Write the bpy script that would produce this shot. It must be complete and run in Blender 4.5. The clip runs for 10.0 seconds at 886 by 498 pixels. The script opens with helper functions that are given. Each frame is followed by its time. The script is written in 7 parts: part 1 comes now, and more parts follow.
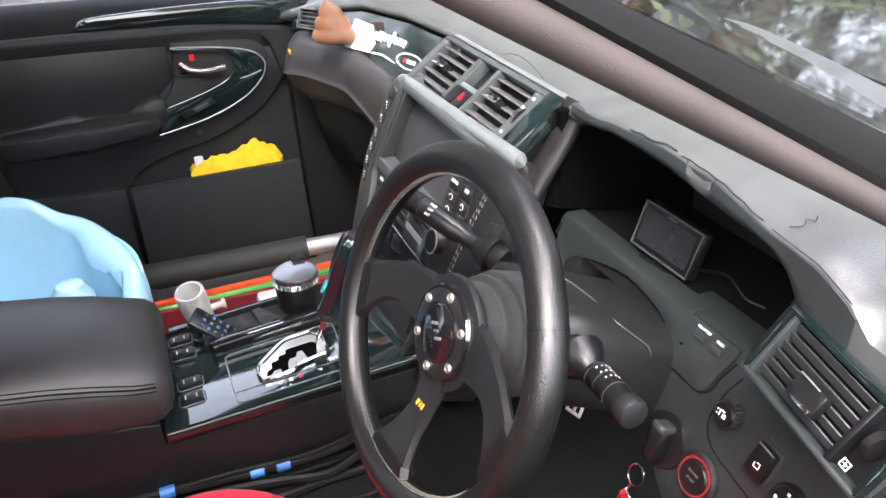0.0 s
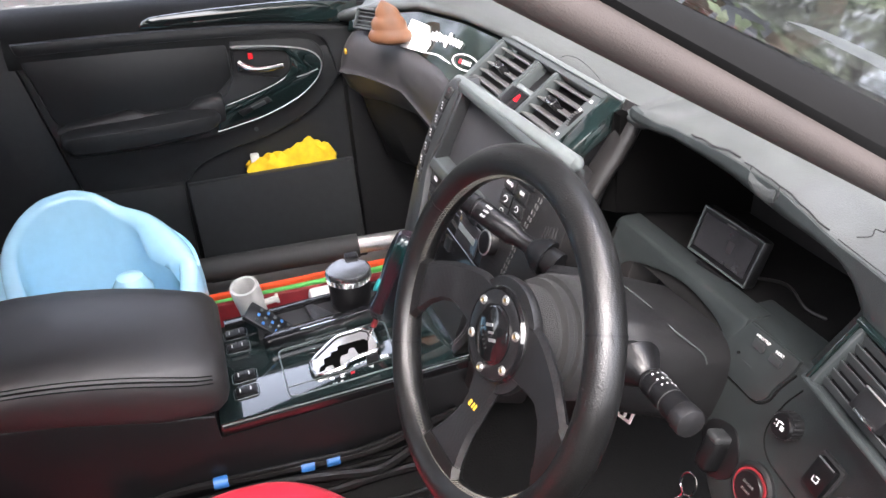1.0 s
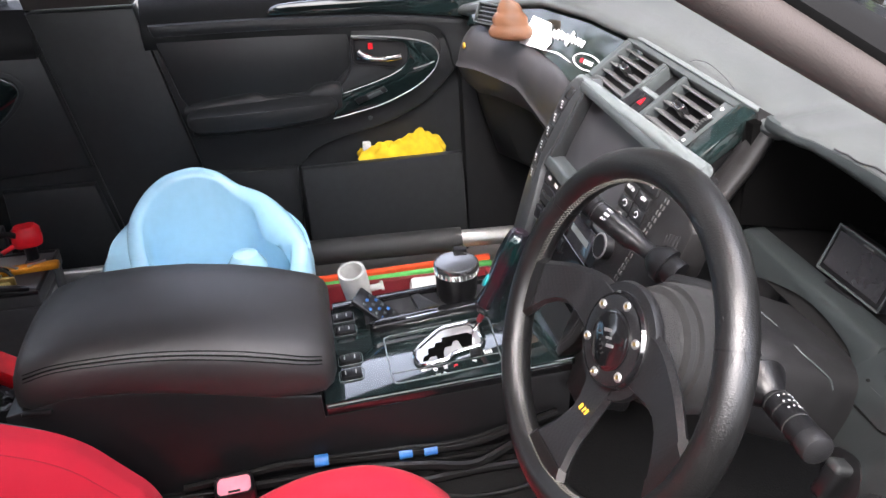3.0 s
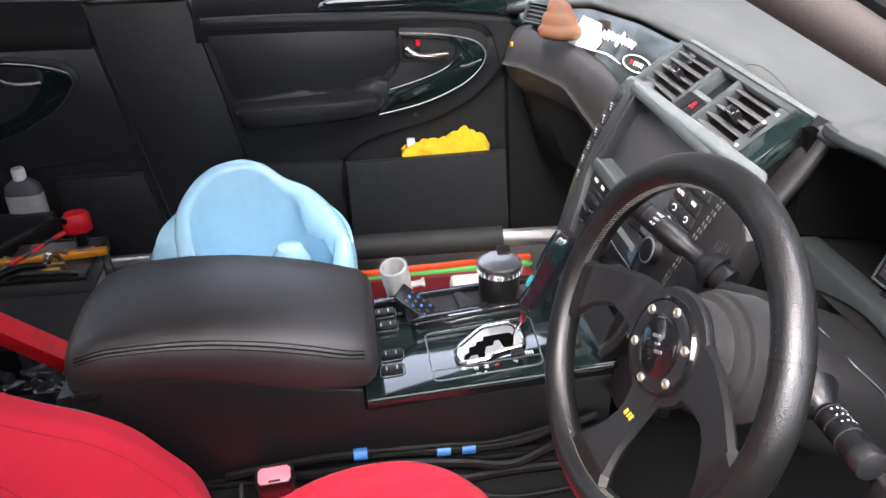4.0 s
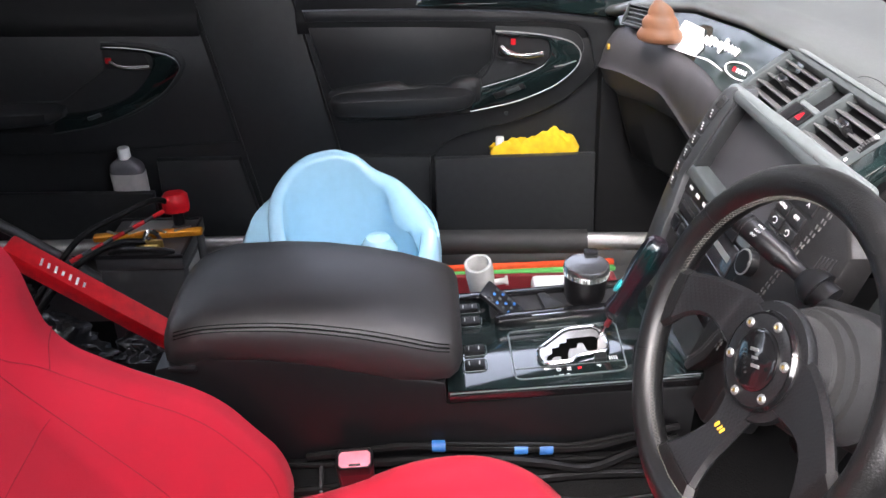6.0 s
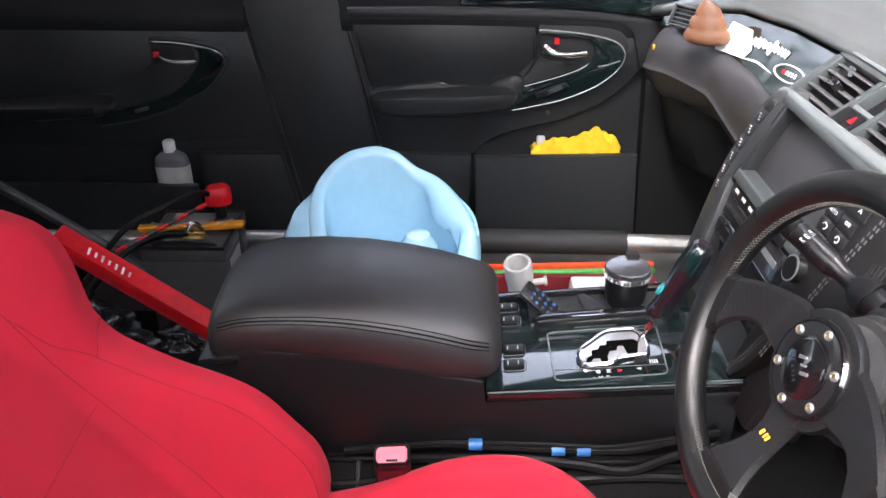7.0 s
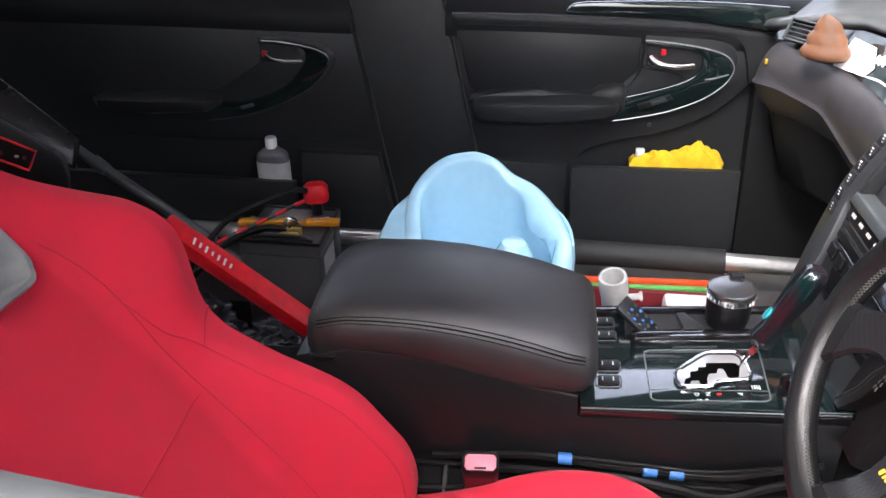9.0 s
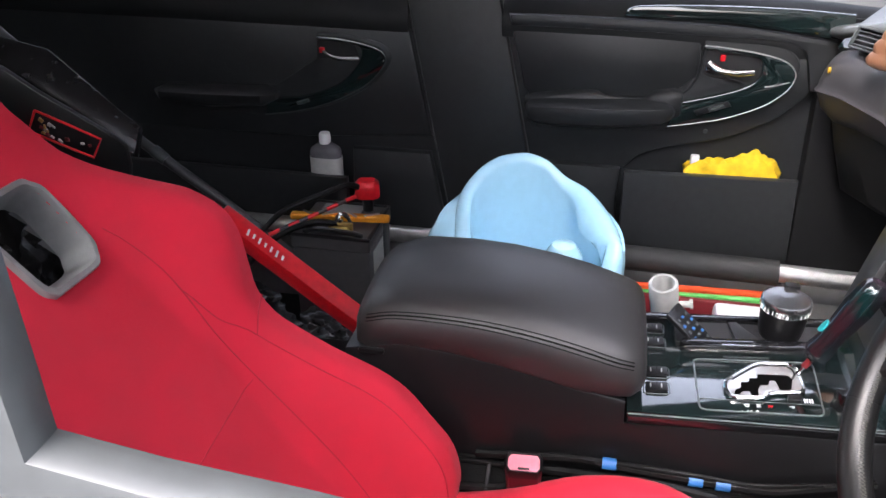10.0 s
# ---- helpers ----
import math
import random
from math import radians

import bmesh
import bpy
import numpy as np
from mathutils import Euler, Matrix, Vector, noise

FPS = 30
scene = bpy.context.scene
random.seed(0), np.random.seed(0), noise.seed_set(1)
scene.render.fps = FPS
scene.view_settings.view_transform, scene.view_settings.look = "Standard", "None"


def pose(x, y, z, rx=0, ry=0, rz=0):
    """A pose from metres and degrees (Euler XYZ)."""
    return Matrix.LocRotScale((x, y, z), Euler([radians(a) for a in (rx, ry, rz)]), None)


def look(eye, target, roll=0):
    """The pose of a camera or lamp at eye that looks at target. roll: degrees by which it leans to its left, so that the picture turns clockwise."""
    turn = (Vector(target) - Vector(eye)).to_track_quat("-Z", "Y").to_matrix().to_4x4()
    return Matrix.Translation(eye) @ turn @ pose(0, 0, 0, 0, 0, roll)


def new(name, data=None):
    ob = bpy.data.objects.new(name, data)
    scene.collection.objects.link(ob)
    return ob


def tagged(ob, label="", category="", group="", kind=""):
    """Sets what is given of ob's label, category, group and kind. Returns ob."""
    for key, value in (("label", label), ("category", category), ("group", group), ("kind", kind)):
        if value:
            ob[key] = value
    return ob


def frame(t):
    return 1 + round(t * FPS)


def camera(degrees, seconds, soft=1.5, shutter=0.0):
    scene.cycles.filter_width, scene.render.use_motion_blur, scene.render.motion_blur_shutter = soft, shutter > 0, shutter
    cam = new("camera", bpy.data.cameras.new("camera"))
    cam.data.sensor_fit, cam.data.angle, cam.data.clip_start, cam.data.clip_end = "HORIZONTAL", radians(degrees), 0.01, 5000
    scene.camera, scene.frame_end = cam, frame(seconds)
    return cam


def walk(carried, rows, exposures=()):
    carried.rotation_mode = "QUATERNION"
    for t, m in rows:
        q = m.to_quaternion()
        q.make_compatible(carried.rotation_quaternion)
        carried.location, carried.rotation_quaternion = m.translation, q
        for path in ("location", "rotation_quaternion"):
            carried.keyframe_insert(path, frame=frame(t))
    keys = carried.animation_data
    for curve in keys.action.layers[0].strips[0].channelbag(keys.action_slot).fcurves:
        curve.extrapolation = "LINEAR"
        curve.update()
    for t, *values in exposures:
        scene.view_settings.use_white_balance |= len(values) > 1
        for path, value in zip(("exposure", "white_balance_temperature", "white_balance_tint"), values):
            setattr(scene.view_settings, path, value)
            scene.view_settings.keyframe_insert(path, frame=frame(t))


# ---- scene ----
SKY, SUN = 0.15, 0.1
cam = camera(58.5, 10.0)
PATH = [
    (0, (-0.191, -0.938, 1.073), (0.435, 0.699, 0.11), -1.7),
    (0.5, (-0.196, -0.938, 1.075), (0.379, 0.718, 0.111), -2.1),
    (1, (-0.201, -0.936, 1.077), (0.317, 0.739, 0.115), -2.2),
    (1.5, (-0.206, -0.936, 1.079), (0.262, 0.757, 0.121), -2.1),
    (2, (-0.213, -0.934, 1.079), (0.206, 0.771, 0.122), -1.9),
    (2.5, (-0.223, -0.931, 1.079), (0.133, 0.786, 0.117), -1.8),
    (4, (-0.244, -0.926, 1.081), (-0.03, 0.81, 0.111), -1.2),
    (4.5, (-0.251, -0.926, 1.082), (-0.083, 0.814, 0.111), -1.2),
    (5, (-0.256, -0.928, 1.082), (-0.137, 0.817, 0.113), -1.0),
    (5.5, (-0.262, -0.93, 1.083), (-0.187, 0.817, 0.113), -0.8),
    (7, (-0.279, -0.932, 1.085), (-0.33, 0.813, 0.109), -0.7),
    (7.5, (-0.286, -0.93, 1.086), (-0.377, 0.813, 0.11), -0.7),
    (8, (-0.294, -0.929, 1.087), (-0.427, 0.814, 0.115), -0.6),
    (8.5, (-0.302, -0.929, 1.088), (-0.488, 0.811, 0.119), -0.7),
    (9, (-0.31, -0.93, 1.088), (-0.554, 0.804, 0.123), -0.6),
    (9.5, (-0.315, -0.933, 1.087), (-0.616, 0.793, 0.122), -0.4),
    (10, (-0.319, -0.937, 1.087), (-0.672, 0.78, 0.125), -0.2),
]
walk(cam, [(t, look(eye, target, roll)) for t, eye, target, roll in PATH], exposures=[(0, 3.46, 6450, 15), (10, 3.44, 6400, 16)])


# ---- world and light ----
world = bpy.data.worlds.new("sky")
scene.world = world
world.use_nodes = True
wn = world.node_tree.nodes
sky = wn.new("ShaderNodeTexSky")
sky.sky_type, sky.sun_disc = "NISHITA", False
sky.sun_elevation, sky.sun_rotation = radians(54), radians(211)
sky.dust_density = 5.0
wn["Background"].inputs["Strength"].default_value = SKY
haze = wn.new("ShaderNodeHueSaturation")
haze.inputs["Saturation"].default_value = 0.45
world.node_tree.links.new(sky.outputs[0], haze.inputs["Color"])
world.node_tree.links.new(haze.outputs[0], wn["Background"].inputs["Color"])
sun = new("sun", bpy.data.lights.new("sun", "SUN"))
sun.data.energy, sun.data.angle, sun.data.color = SUN, radians(25), (1.0, 0.97, 0.93)
sun.matrix_world = look((1.5, -2.5, 4.0), (0, 0, 0))


# ---- materials ----
def mat(name, col, rough=0.5, metal=0.0, grain=60.0, vary=0.15, bump=0.1, size=4.0, coat=0.0, spec=0.5, fine=600.0, sheen=0.0, fleck=None):
    """A surface with stains at one scale, grain at a finer one and a fine relief."""
    m = bpy.data.materials.new(name)
    m.use_nodes = True
    nt = m.node_tree
    b = nt.nodes["Principled BSDF"]
    b.inputs["Metallic"].default_value = metal
    b.inputs["Coat Weight"].default_value = coat
    b.inputs["Coat Roughness"].default_value = 0.06
    b.inputs["Specular IOR Level"].default_value = spec
    b.inputs["Sheen Weight"].default_value = sheen
    tc = nt.nodes.new("ShaderNodeTexCoord")
    big = nt.nodes.new("ShaderNodeTexNoise")
    big.inputs["Scale"].default_value, big.inputs["Detail"].default_value = size, 6
    small = nt.nodes.new("ShaderNodeTexNoise")
    small.inputs["Scale"].default_value, small.inputs["Detail"].default_value = grain, 4
    tiny = nt.nodes.new("ShaderNodeTexNoise")
    tiny.inputs["Scale"].default_value, tiny.inputs["Detail"].default_value = fine, 2
    for n in (big, small, tiny):
        nt.links.new(tc.outputs["Object"], n.inputs["Vector"])
    mixed = nt.nodes.new("ShaderNodeMath")
    mixed.operation = "ADD"
    nt.links.new(big.outputs["Fac"], mixed.inputs[0])
    nt.links.new(small.outputs["Fac"], mixed.inputs[1])
    ramp = nt.nodes.new("ShaderNodeMapRange")
    ramp.inputs["From Min"].default_value, ramp.inputs["From Max"].default_value = 0.7, 1.3
    nt.links.new(mixed.outputs[0], ramp.inputs["Value"])
    mix = nt.nodes.new("ShaderNodeMix")
    mix.data_type = "RGBA"
    lo = [max(0.0, c * (1 - vary)) for c in col]
    hi = [min(1.0, c * (1 + vary)) for c in col] if fleck is None else fleck
    mix.inputs["A"].default_value, mix.inputs["B"].default_value = (*lo, 1), (*hi, 1)
    nt.links.new(ramp.outputs[0], mix.inputs["Factor"])
    nt.links.new(mix.outputs["Result"], b.inputs["Base Color"])
    rr = nt.nodes.new("ShaderNodeMapRange")
    rr.inputs["To Min"].default_value, rr.inputs["To Max"].default_value = max(0.02, rough * 0.85), min(1.0, rough * 1.15)
    nt.links.new(small.outputs["Fac"], rr.inputs["Value"])
    nt.links.new(rr.outputs[0], b.inputs["Roughness"])
    if bump > 0:
        bp = nt.nodes.new("ShaderNodeBump")
        bp.inputs["Strength"].default_value, bp.inputs["Distance"].default_value = bump, 0.001
        nt.links.new(tiny.outputs["Fac"], bp.inputs["Height"])
        nt.links.new(bp.outputs[0], b.inputs["Normal"])
    return m


DOOR = mat("black_door_plastic", (0.0165, 0.0177, 0.0187), 0.40, bump=0.25, fine=900, vary=0.2, spec=0.40)
DOOR_SOFT = mat("black_door_leather", (0.0115, 0.0122, 0.0128), 0.36, bump=0.3, fine=700, spec=0.45)
# Trim darkened for shade: door top rolls, front pad, glovebox lid.
SHADED_TRIM = mat("shade_darkened_trim", (0.009, 0.0095, 0.010), 0.5, bump=0.3, fine=700, spec=0.22)
GREY_DASH = mat("grey_dashboard_skin", (0.050, 0.0545, 0.054), 0.33, spec=1.0, bump=0.35, fine=800, vary=0.25, grain=25)
DASH_LOW = mat("charcoal_dash_plastic", (0.0185, 0.0222, 0.0224), 0.36, bump=0.3, fine=900, vary=0.2)
PAD = mat("worn_grey_pad", (0.040, 0.039, 0.041), 0.42, bump=0.35, fine=500, vary=0.12, grain=60, size=9)
FRAME = mat("charcoal_frame", (0.024, 0.026, 0.027), 0.38, bump=0.1)
STACK = mat("dark_grey_satin", (0.043, 0.050, 0.051), 0.38, bump=0.1)
SLAT = mat("pale_grey_slat", (0.075, 0.075, 0.074), 0.33, bump=0.05)
RAIL = mat("silver_satin_paint", (0.135, 0.152, 0.152), 0.30, metal=0.2, bump=0.03)
SHROUD = mat("shroud_plastic", (0.0085, 0.0085, 0.009), 0.42, bump=0.45, fine=900)
NAV = mat("matt_screen_film", (0.040, 0.040, 0.043), 0.33, bump=0.0, vary=0.05)
# Near-black that stands for unlit depth: selector slot and hood cheek.
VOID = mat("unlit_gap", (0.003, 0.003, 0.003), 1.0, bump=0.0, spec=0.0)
CASE = mat("battery_plastic", (0.055, 0.055, 0.056), 0.32, bump=0.2)
SILL = mat("dusty_grey_metal", (0.10, 0.10, 0.098), 0.5, bump=0.2)
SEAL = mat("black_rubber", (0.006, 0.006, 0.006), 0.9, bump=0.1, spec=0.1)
BLACK = mat("black_plastic", (0.0055, 0.0055, 0.006), 0.32, bump=0.15, spec=0.38)
DEEP = mat("dull_black", (0.012, 0.012, 0.013), 0.8, bump=0.1)
GLOSS = mat("dark_green_burl_lacquer", (0.0045, 0.0055, 0.0055), 0.06, coat=1.0, spec=0.6, bump=0.0, grain=90, size=26, fleck=(0.006, 0.013, 0.0125))
BLACK_LACQUER = mat("black_lacquer", (0.006, 0.006, 0.0065), 0.12, bump=0.0, vary=0.2, spec=0.6, coat=0.4)
LEATHER = mat("black_leather", (0.0095, 0.009, 0.009), 0.34, bump=0.35, fine=750, vary=0.2, spec=0.38)
ARM_LEATHER = mat("satin_black_leather", (0.0150, 0.0138, 0.0138), 0.46, bump=0.3, fine=900, vary=0.12, grain=30, size=7, spec=0.62)
WHEEL_LEATHER = mat("worn_black_leather", (0.0050, 0.0050, 0.0050), 0.34, bump=0.35, fine=700, vary=0.25, grain=45, size=8, spec=0.55)
SUEDE = mat("charcoal_suede", (0.0082, 0.0080, 0.0080), 0.7, bump=0.8, fine=900, sheen=0.05, vary=0.3, grain=120)
CARBON = mat("carbon_weave", (0.008, 0.008, 0.009), 0.30, vary=0.2, grain=400, coat=0.25, bump=0.25, fine=1200)
weave = CARBON.node_tree.nodes.new("ShaderNodeTexChecker")
weave.inputs["Scale"].default_value = 420.0
weave.inputs["Color1"].default_value, weave.inputs["Color2"].default_value = (0.0030, 0.0030, 0.0034, 1), (0.015, 0.015, 0.016, 1)
_place = CARBON.node_tree.nodes.new("ShaderNodeTexCoord")
CARBON.node_tree.links.new(_place.outputs["Object"], weave.inputs["Vector"])
CARBON.node_tree.links.new(weave.outputs["Color"], CARBON.node_tree.nodes["Principled BSDF"].inputs["Base Color"])
RED = mat("red_suede_cloth", (0.47, 0.0050, 0.025), 0.9, bump=0.45, fine=1600, vary=0.11, grain=22, size=6, sheen=0.05)
RED_PAINT = mat("red_paint", (0.60, 0.009, 0.017), 0.42, spec=0.3, bump=0.1, vary=0.2)
BLUE = mat("pale_blue_foam", (0.41, 0.72, 0.90), 0.24, bump=0.03, vary=0.04, size=6, spec=0.9, coat=0.5)
SATIN = mat("satin_alloy", (0.60, 0.60, 0.60), 0.3, metal=0.75, bump=0.0, vary=0.05)
THREAD = mat("grey_thread", (0.085, 0.082, 0.07), 0.8, bump=0.0)
RED_SEAM = mat("dark_red_thread", (0.31, 0.005, 0.019), 0.9, bump=0.0)
CHROME = mat("chrome", (0.8, 0.8, 0.8), 0.12, metal=1.0, bump=0.0, vary=0.05)
SILVER = mat("brushed_steel", (0.55, 0.55, 0.54), 0.35, metal=0.9, bump=0.1)
GREYSHELL = mat("silver_grey_shell", (0.17, 0.175, 0.175), 0.35, coat=0.4, bump=0.05)
PILLAR_GREY = mat("grey_car_paint", (0.045, 0.049, 0.050), 0.4, coat=0.2, bump=0.0)
FOAM = mat("black_foam_sleeve", (0.018, 0.018, 0.018), 0.6, bump=0.4, fine=400)
# One beige in two tones: trim darkened, unseen lining paler to bounce light.
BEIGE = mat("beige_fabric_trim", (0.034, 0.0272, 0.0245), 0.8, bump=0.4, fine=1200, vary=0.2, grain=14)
LINING = mat("pale_bounce_lining", (0.42, 0.38, 0.35), 0.9, bump=0.3, fine=1200)
YELLOW = mat("yellow_cloth", (0.82, 0.54, 0.015), 0.85, bump=0.5, fine=900, vary=0.2)
WHITE = mat("white_plastic", (0.75, 0.75, 0.74), 0.4, bump=0.05, vary=0.06)
OFFWHITE = mat("aged_white_paint", (0.44, 0.44, 0.42), 0.5, bump=0.1)
LETTER = mat("printed_white", (0.7, 0.7, 0.7), 0.5, bump=0.0, vary=0.03)
ORANGE = mat("orange_anodised", (0.75, 0.30, 0.02), 0.3, metal=0.4, bump=0.05)
GOLD = mat("golden_print", (0.65, 0.38, 0.03), 0.5, bump=0.0)
BRASS = mat("tarnished_brass", (0.42, 0.30, 0.10), 0.35, metal=0.8, bump=0.1)
TAPE = mat("blue_tape", (0.02, 0.11, 0.31), 0.5, bump=0.1)
CABLE = mat("black_cable", (0.0032, 0.0032, 0.0032), 0.42, bump=0.1, spec=0.2)
CARPET = mat("black_floor", (0.006, 0.006, 0.006), 0.9, bump=0.6, fine=400, spec=0.08)
PURPLE = mat("iridescent_purple", (0.050, 0.004, 0.020), 0.16, metal=0.6, coat=1.0, bump=0.0, grain=9, size=22, fleck=(0.006, 0.030, 0.030))
SMOKED = mat("smoked_metal", (0.20, 0.20, 0.20), 0.16, metal=0.9, bump=0.0, vary=0.1)
SCREEN = mat("screen_glass", (0.02, 0.02, 0.022), 0.12, bump=0.0, coat=0.3)
BROWN = mat("brown_gloss", (0.125, 0.056, 0.028), 0.40, bump=0.0)
MAROON = mat("dark_red_rubber", (0.16, 0.012, 0.016), 0.5, bump=0.1)
GREEN = mat("green_strip", (0.10, 0.42, 0.10), 0.5, bump=0.05)
SCARLET = mat("scarlet_strip", (0.75, 0.08, 0.02), 0.5, bump=0.05)
PINK = mat("pale_red_button", (0.62, 0.20, 0.25), 0.35, bump=0.0)
ASPHALT = mat("asphalt", (0.05, 0.05, 0.05), 0.9, bump=0.5, fine=200, grain=20)
BODY = mat("silver_car_paint", (0.30, 0.30, 0.30), 0.25, metal=0.3, coat=1.0, bump=0.0)
GLASS = bpy.data.materials.new("window_glass")
GLASS.use_nodes = True
_g = GLASS.node_tree.nodes["Principled BSDF"]
_g.inputs["Base Color"].default_value = (0.97, 0.965, 0.97, 1)
_g.inputs["Roughness"].default_value, _g.inputs["Transmission Weight"].default_value, _g.inputs["IOR"].default_value = 0.02, 1.0, 1.45


# Assumed tint, added so that less light reaches the rear cabin.
DIMMING_GLASS = GLASS.copy()
DIMMING_GLASS.name = "dimming_glass"
DIMMING_GLASS.node_tree.nodes["Principled BSDF"].inputs["Base Color"].default_value = (0.26, 0.275, 0.275, 1)


# ---- mesh helpers ----
def part(name, bm, material, parent=None, label="", smooth=True):
    """Links a bmesh as one mesh object under a thing or a part."""
    me = bpy.data.meshes.new(name)
    bmesh.ops.recalc_face_normals(bm, faces=bm.faces)
    bm.to_mesh(me)
    bm.free()
    if smooth:
        me.shade_smooth()
        me.set_sharp_from_angle(angle=radians(40))
    me.materials.append(material)
    ob = new(name, me)
    ob.parent = parent
    if label:
        ob["label"] = label
    return ob


def thing(name, label, category, group="", kind="", at=(0, 0, 0)):
    ob = new(name)
    ob.empty_display_size = 0.02
    ob.location = at
    return tagged(ob, label, category, group, kind)


def put(bm, m):
    bmesh.ops.transform(bm, matrix=m, verts=bm.verts)
    return bm


def box(sx, sy, sz, bevel=0.0, seg=2, m=None):
    bm = bmesh.new()
    bmesh.ops.create_cube(bm, size=1.0, matrix=Matrix.Diagonal((sx, sy, sz, 1)))
    if bevel:
        bmesh.ops.bevel(bm, geom=bm.edges[:], offset=min(bevel, 0.49 * min(sx, sy, sz)), segments=seg, affect="EDGES", profile=0.5)
    return put(bm, m) if m else bm


def span(a, b, bevel=0.0, seg=2):
    """A box between two corners."""
    a, b = Vector(a), Vector(b)
    d = b - a
    return box(abs(d.x), abs(d.y), abs(d.z), bevel, seg, Matrix.Translation((a + b) / 2))


def cyl(r, h, seg=24, r2=None, bevel=0.0, m=None):
    """A cylinder or cone on the z axis, from 0 to h."""
    bm = bmesh.new()
    bmesh.ops.create_cone(bm, cap_ends=True, segments=seg, radius1=r, radius2=r if r2 is None else r2, depth=h, matrix=Matrix.Translation((0, 0, h / 2)))
    if bevel:
        rims = [e for e in bm.edges if abs(e.verts[0].co.z - e.verts[1].co.z) < 1e-6]
        bmesh.ops.bevel(bm, geom=rims, offset=bevel, segments=2, affect="EDGES", profile=0.5)
    return put(bm, m) if m else bm


def loft(rings, closed=True, caps=True):
    """A skin over rings with equal numbers of points."""
    bm = bmesh.new()
    vs = [[bm.verts.new(p) for p in ring] for ring in rings]
    n = len(rings[0])
    for a, b in zip(vs, vs[1:]):
        for i in range(n if closed else n - 1):
            j = (i + 1) % n
            try:
                bm.faces.new((a[i], a[j], b[j], b[i]))
            except ValueError:
                pass
    if caps and closed:
        bm.faces.new(vs[0][::-1])
        bm.faces.new(vs[-1])
    return bm


def lathe(profile, seg=32, m=None):
    """Profile points (radius, height) turned round z."""
    rings = [[(r * math.cos(a), r * math.sin(a), z) for a in [2 * math.pi * i / seg for i in range(seg)]] for r, z in profile]
    bm = loft(rings)
    return put(bm, m) if m else bm


def smooth_path(pts, per=6):
    """A Catmull-Rom line through points."""
    p = [Vector(q) for q in pts]
    p = [2 * p[0] - p[1]] + p + [2 * p[-1] - p[-2]]
    out = []
    for i in range(1, len(p) - 2):
        for k in range(per):
            t = k / per
            a, b, c, d = p[i - 1], p[i], p[i + 1], p[i + 2]
            out.append(0.5 * ((2 * b) + (c - a) * t + (2 * a - 5 * b + 4 * c - d) * t * t + (3 * b - a - 3 * c + d) * t**3))
    return out + [p[-2]]


def tube(pts, r, seg=10, per=6, taper=None):
    """A round bar along a line of points."""
    path = smooth_path(pts, per) if per > 1 else [Vector(q) for q in pts]
    rings, up = [], None
    for i, q in enumerate(path):
        d = (path[min(i + 1, len(path) - 1)] - path[max(i - 1, 0)]).normalized()
        if up is None:
            up = d.orthogonal().normalized()
        up = (up - d * up.dot(d)).normalized()
        side = d.cross(up)
        rad = r if taper is None else r * (1 + (taper - 1) * i / (len(path) - 1))
        rings.append([q + rad * (math.cos(a) * up + math.sin(a) * side) for a in [2 * math.pi * k / seg for k in range(seg)]])
    return loft(rings)


def slab(outline, depth, m=None, bevel=0.0):
    """A flat polygon in local xy, given depth along z (centred)."""
    bm = bmesh.new()
    f = bm.faces.new([bm.verts.new((x, y, -depth / 2)) for x, y in outline])
    top = bmesh.ops.extrude_face_region(bm, geom=[f])
    bmesh.ops.translate(bm, vec=(0, 0, depth), verts=[v for v in top["geom"] if isinstance(v, bmesh.types.BMVert)])
    if bevel:
        rims = [e for e in bm.edges if abs(e.verts[0].co.z - e.verts[1].co.z) < 1e-7]
        bmesh.ops.bevel(bm, geom=rims, offset=bevel, segments=2, affect="EDGES", profile=0.5)
    return put(bm, m) if m else bm


def door_plane(y):
    """Local x, y of a slab become world x, z; its depth runs along -y towards the cabin."""
    return Matrix(((1, 0, 0, 0), (0, 0, -1, y), (0, 1, 0, 0), (0, 0, 0, 1)))


def arc2(pts, per=6):
    return [(v.x, v.y) for v in smooth_path([(x, y, 0) for x, y in pts], per)]


def interp(x, xs, ys):
    return float(np.interp(x, xs, ys))


# ---- the shell of the car ----
floor = tagged(part("floor", span((-2.2, -0.72, 0.03), (0.9, 0.74, 0.08)), CARPET), "black bare floor of the stripped car", "floor", kind="structure")
tunnel = tagged(part("tunnel", loft([[(x, -0.33, 0.07), (x, -0.27, 0.20), (x, -0.12, 0.312), (x, 0.10, 0.312), (x, 0.2, 0.2), (x, 0.26, 0.07)] for x in (-2.1, 0.6)]), CARPET), "black floor tunnel under the centre console", "floor", kind="structure")
ground = tagged(part("ground", span((-150, -150, -0.4), (150, 150, -0.33)), ASPHALT), "grey asphalt ground outside the car", "ground", kind="structure")
# Roof out of view, run forward past the header to shade dash and console.
roof = tagged(part("ceiling", span((-2.2, -0.70, 1.24), (-0.14, 0.74, 1.28), 0.02), LINING), "unseen roof lining of the car, paler than its trim to bounce light", "ceiling", kind="structure")
# Rear wall out of view, closed up to the roof to darken the rear.
rear = tagged(part("wall_rear", span((-2.2, -0.74, 0.05), (-2.14, 0.76, 1.24)), DEEP), "unseen solid rear wall, added to keep light out", "wall", kind="structure")
front = tagged(part("wall_front", span((0.66, -0.74, 0.03), (0.70, 0.76, 0.70)), DEEP), "black firewall behind the dashboard", "wall", kind="structure")


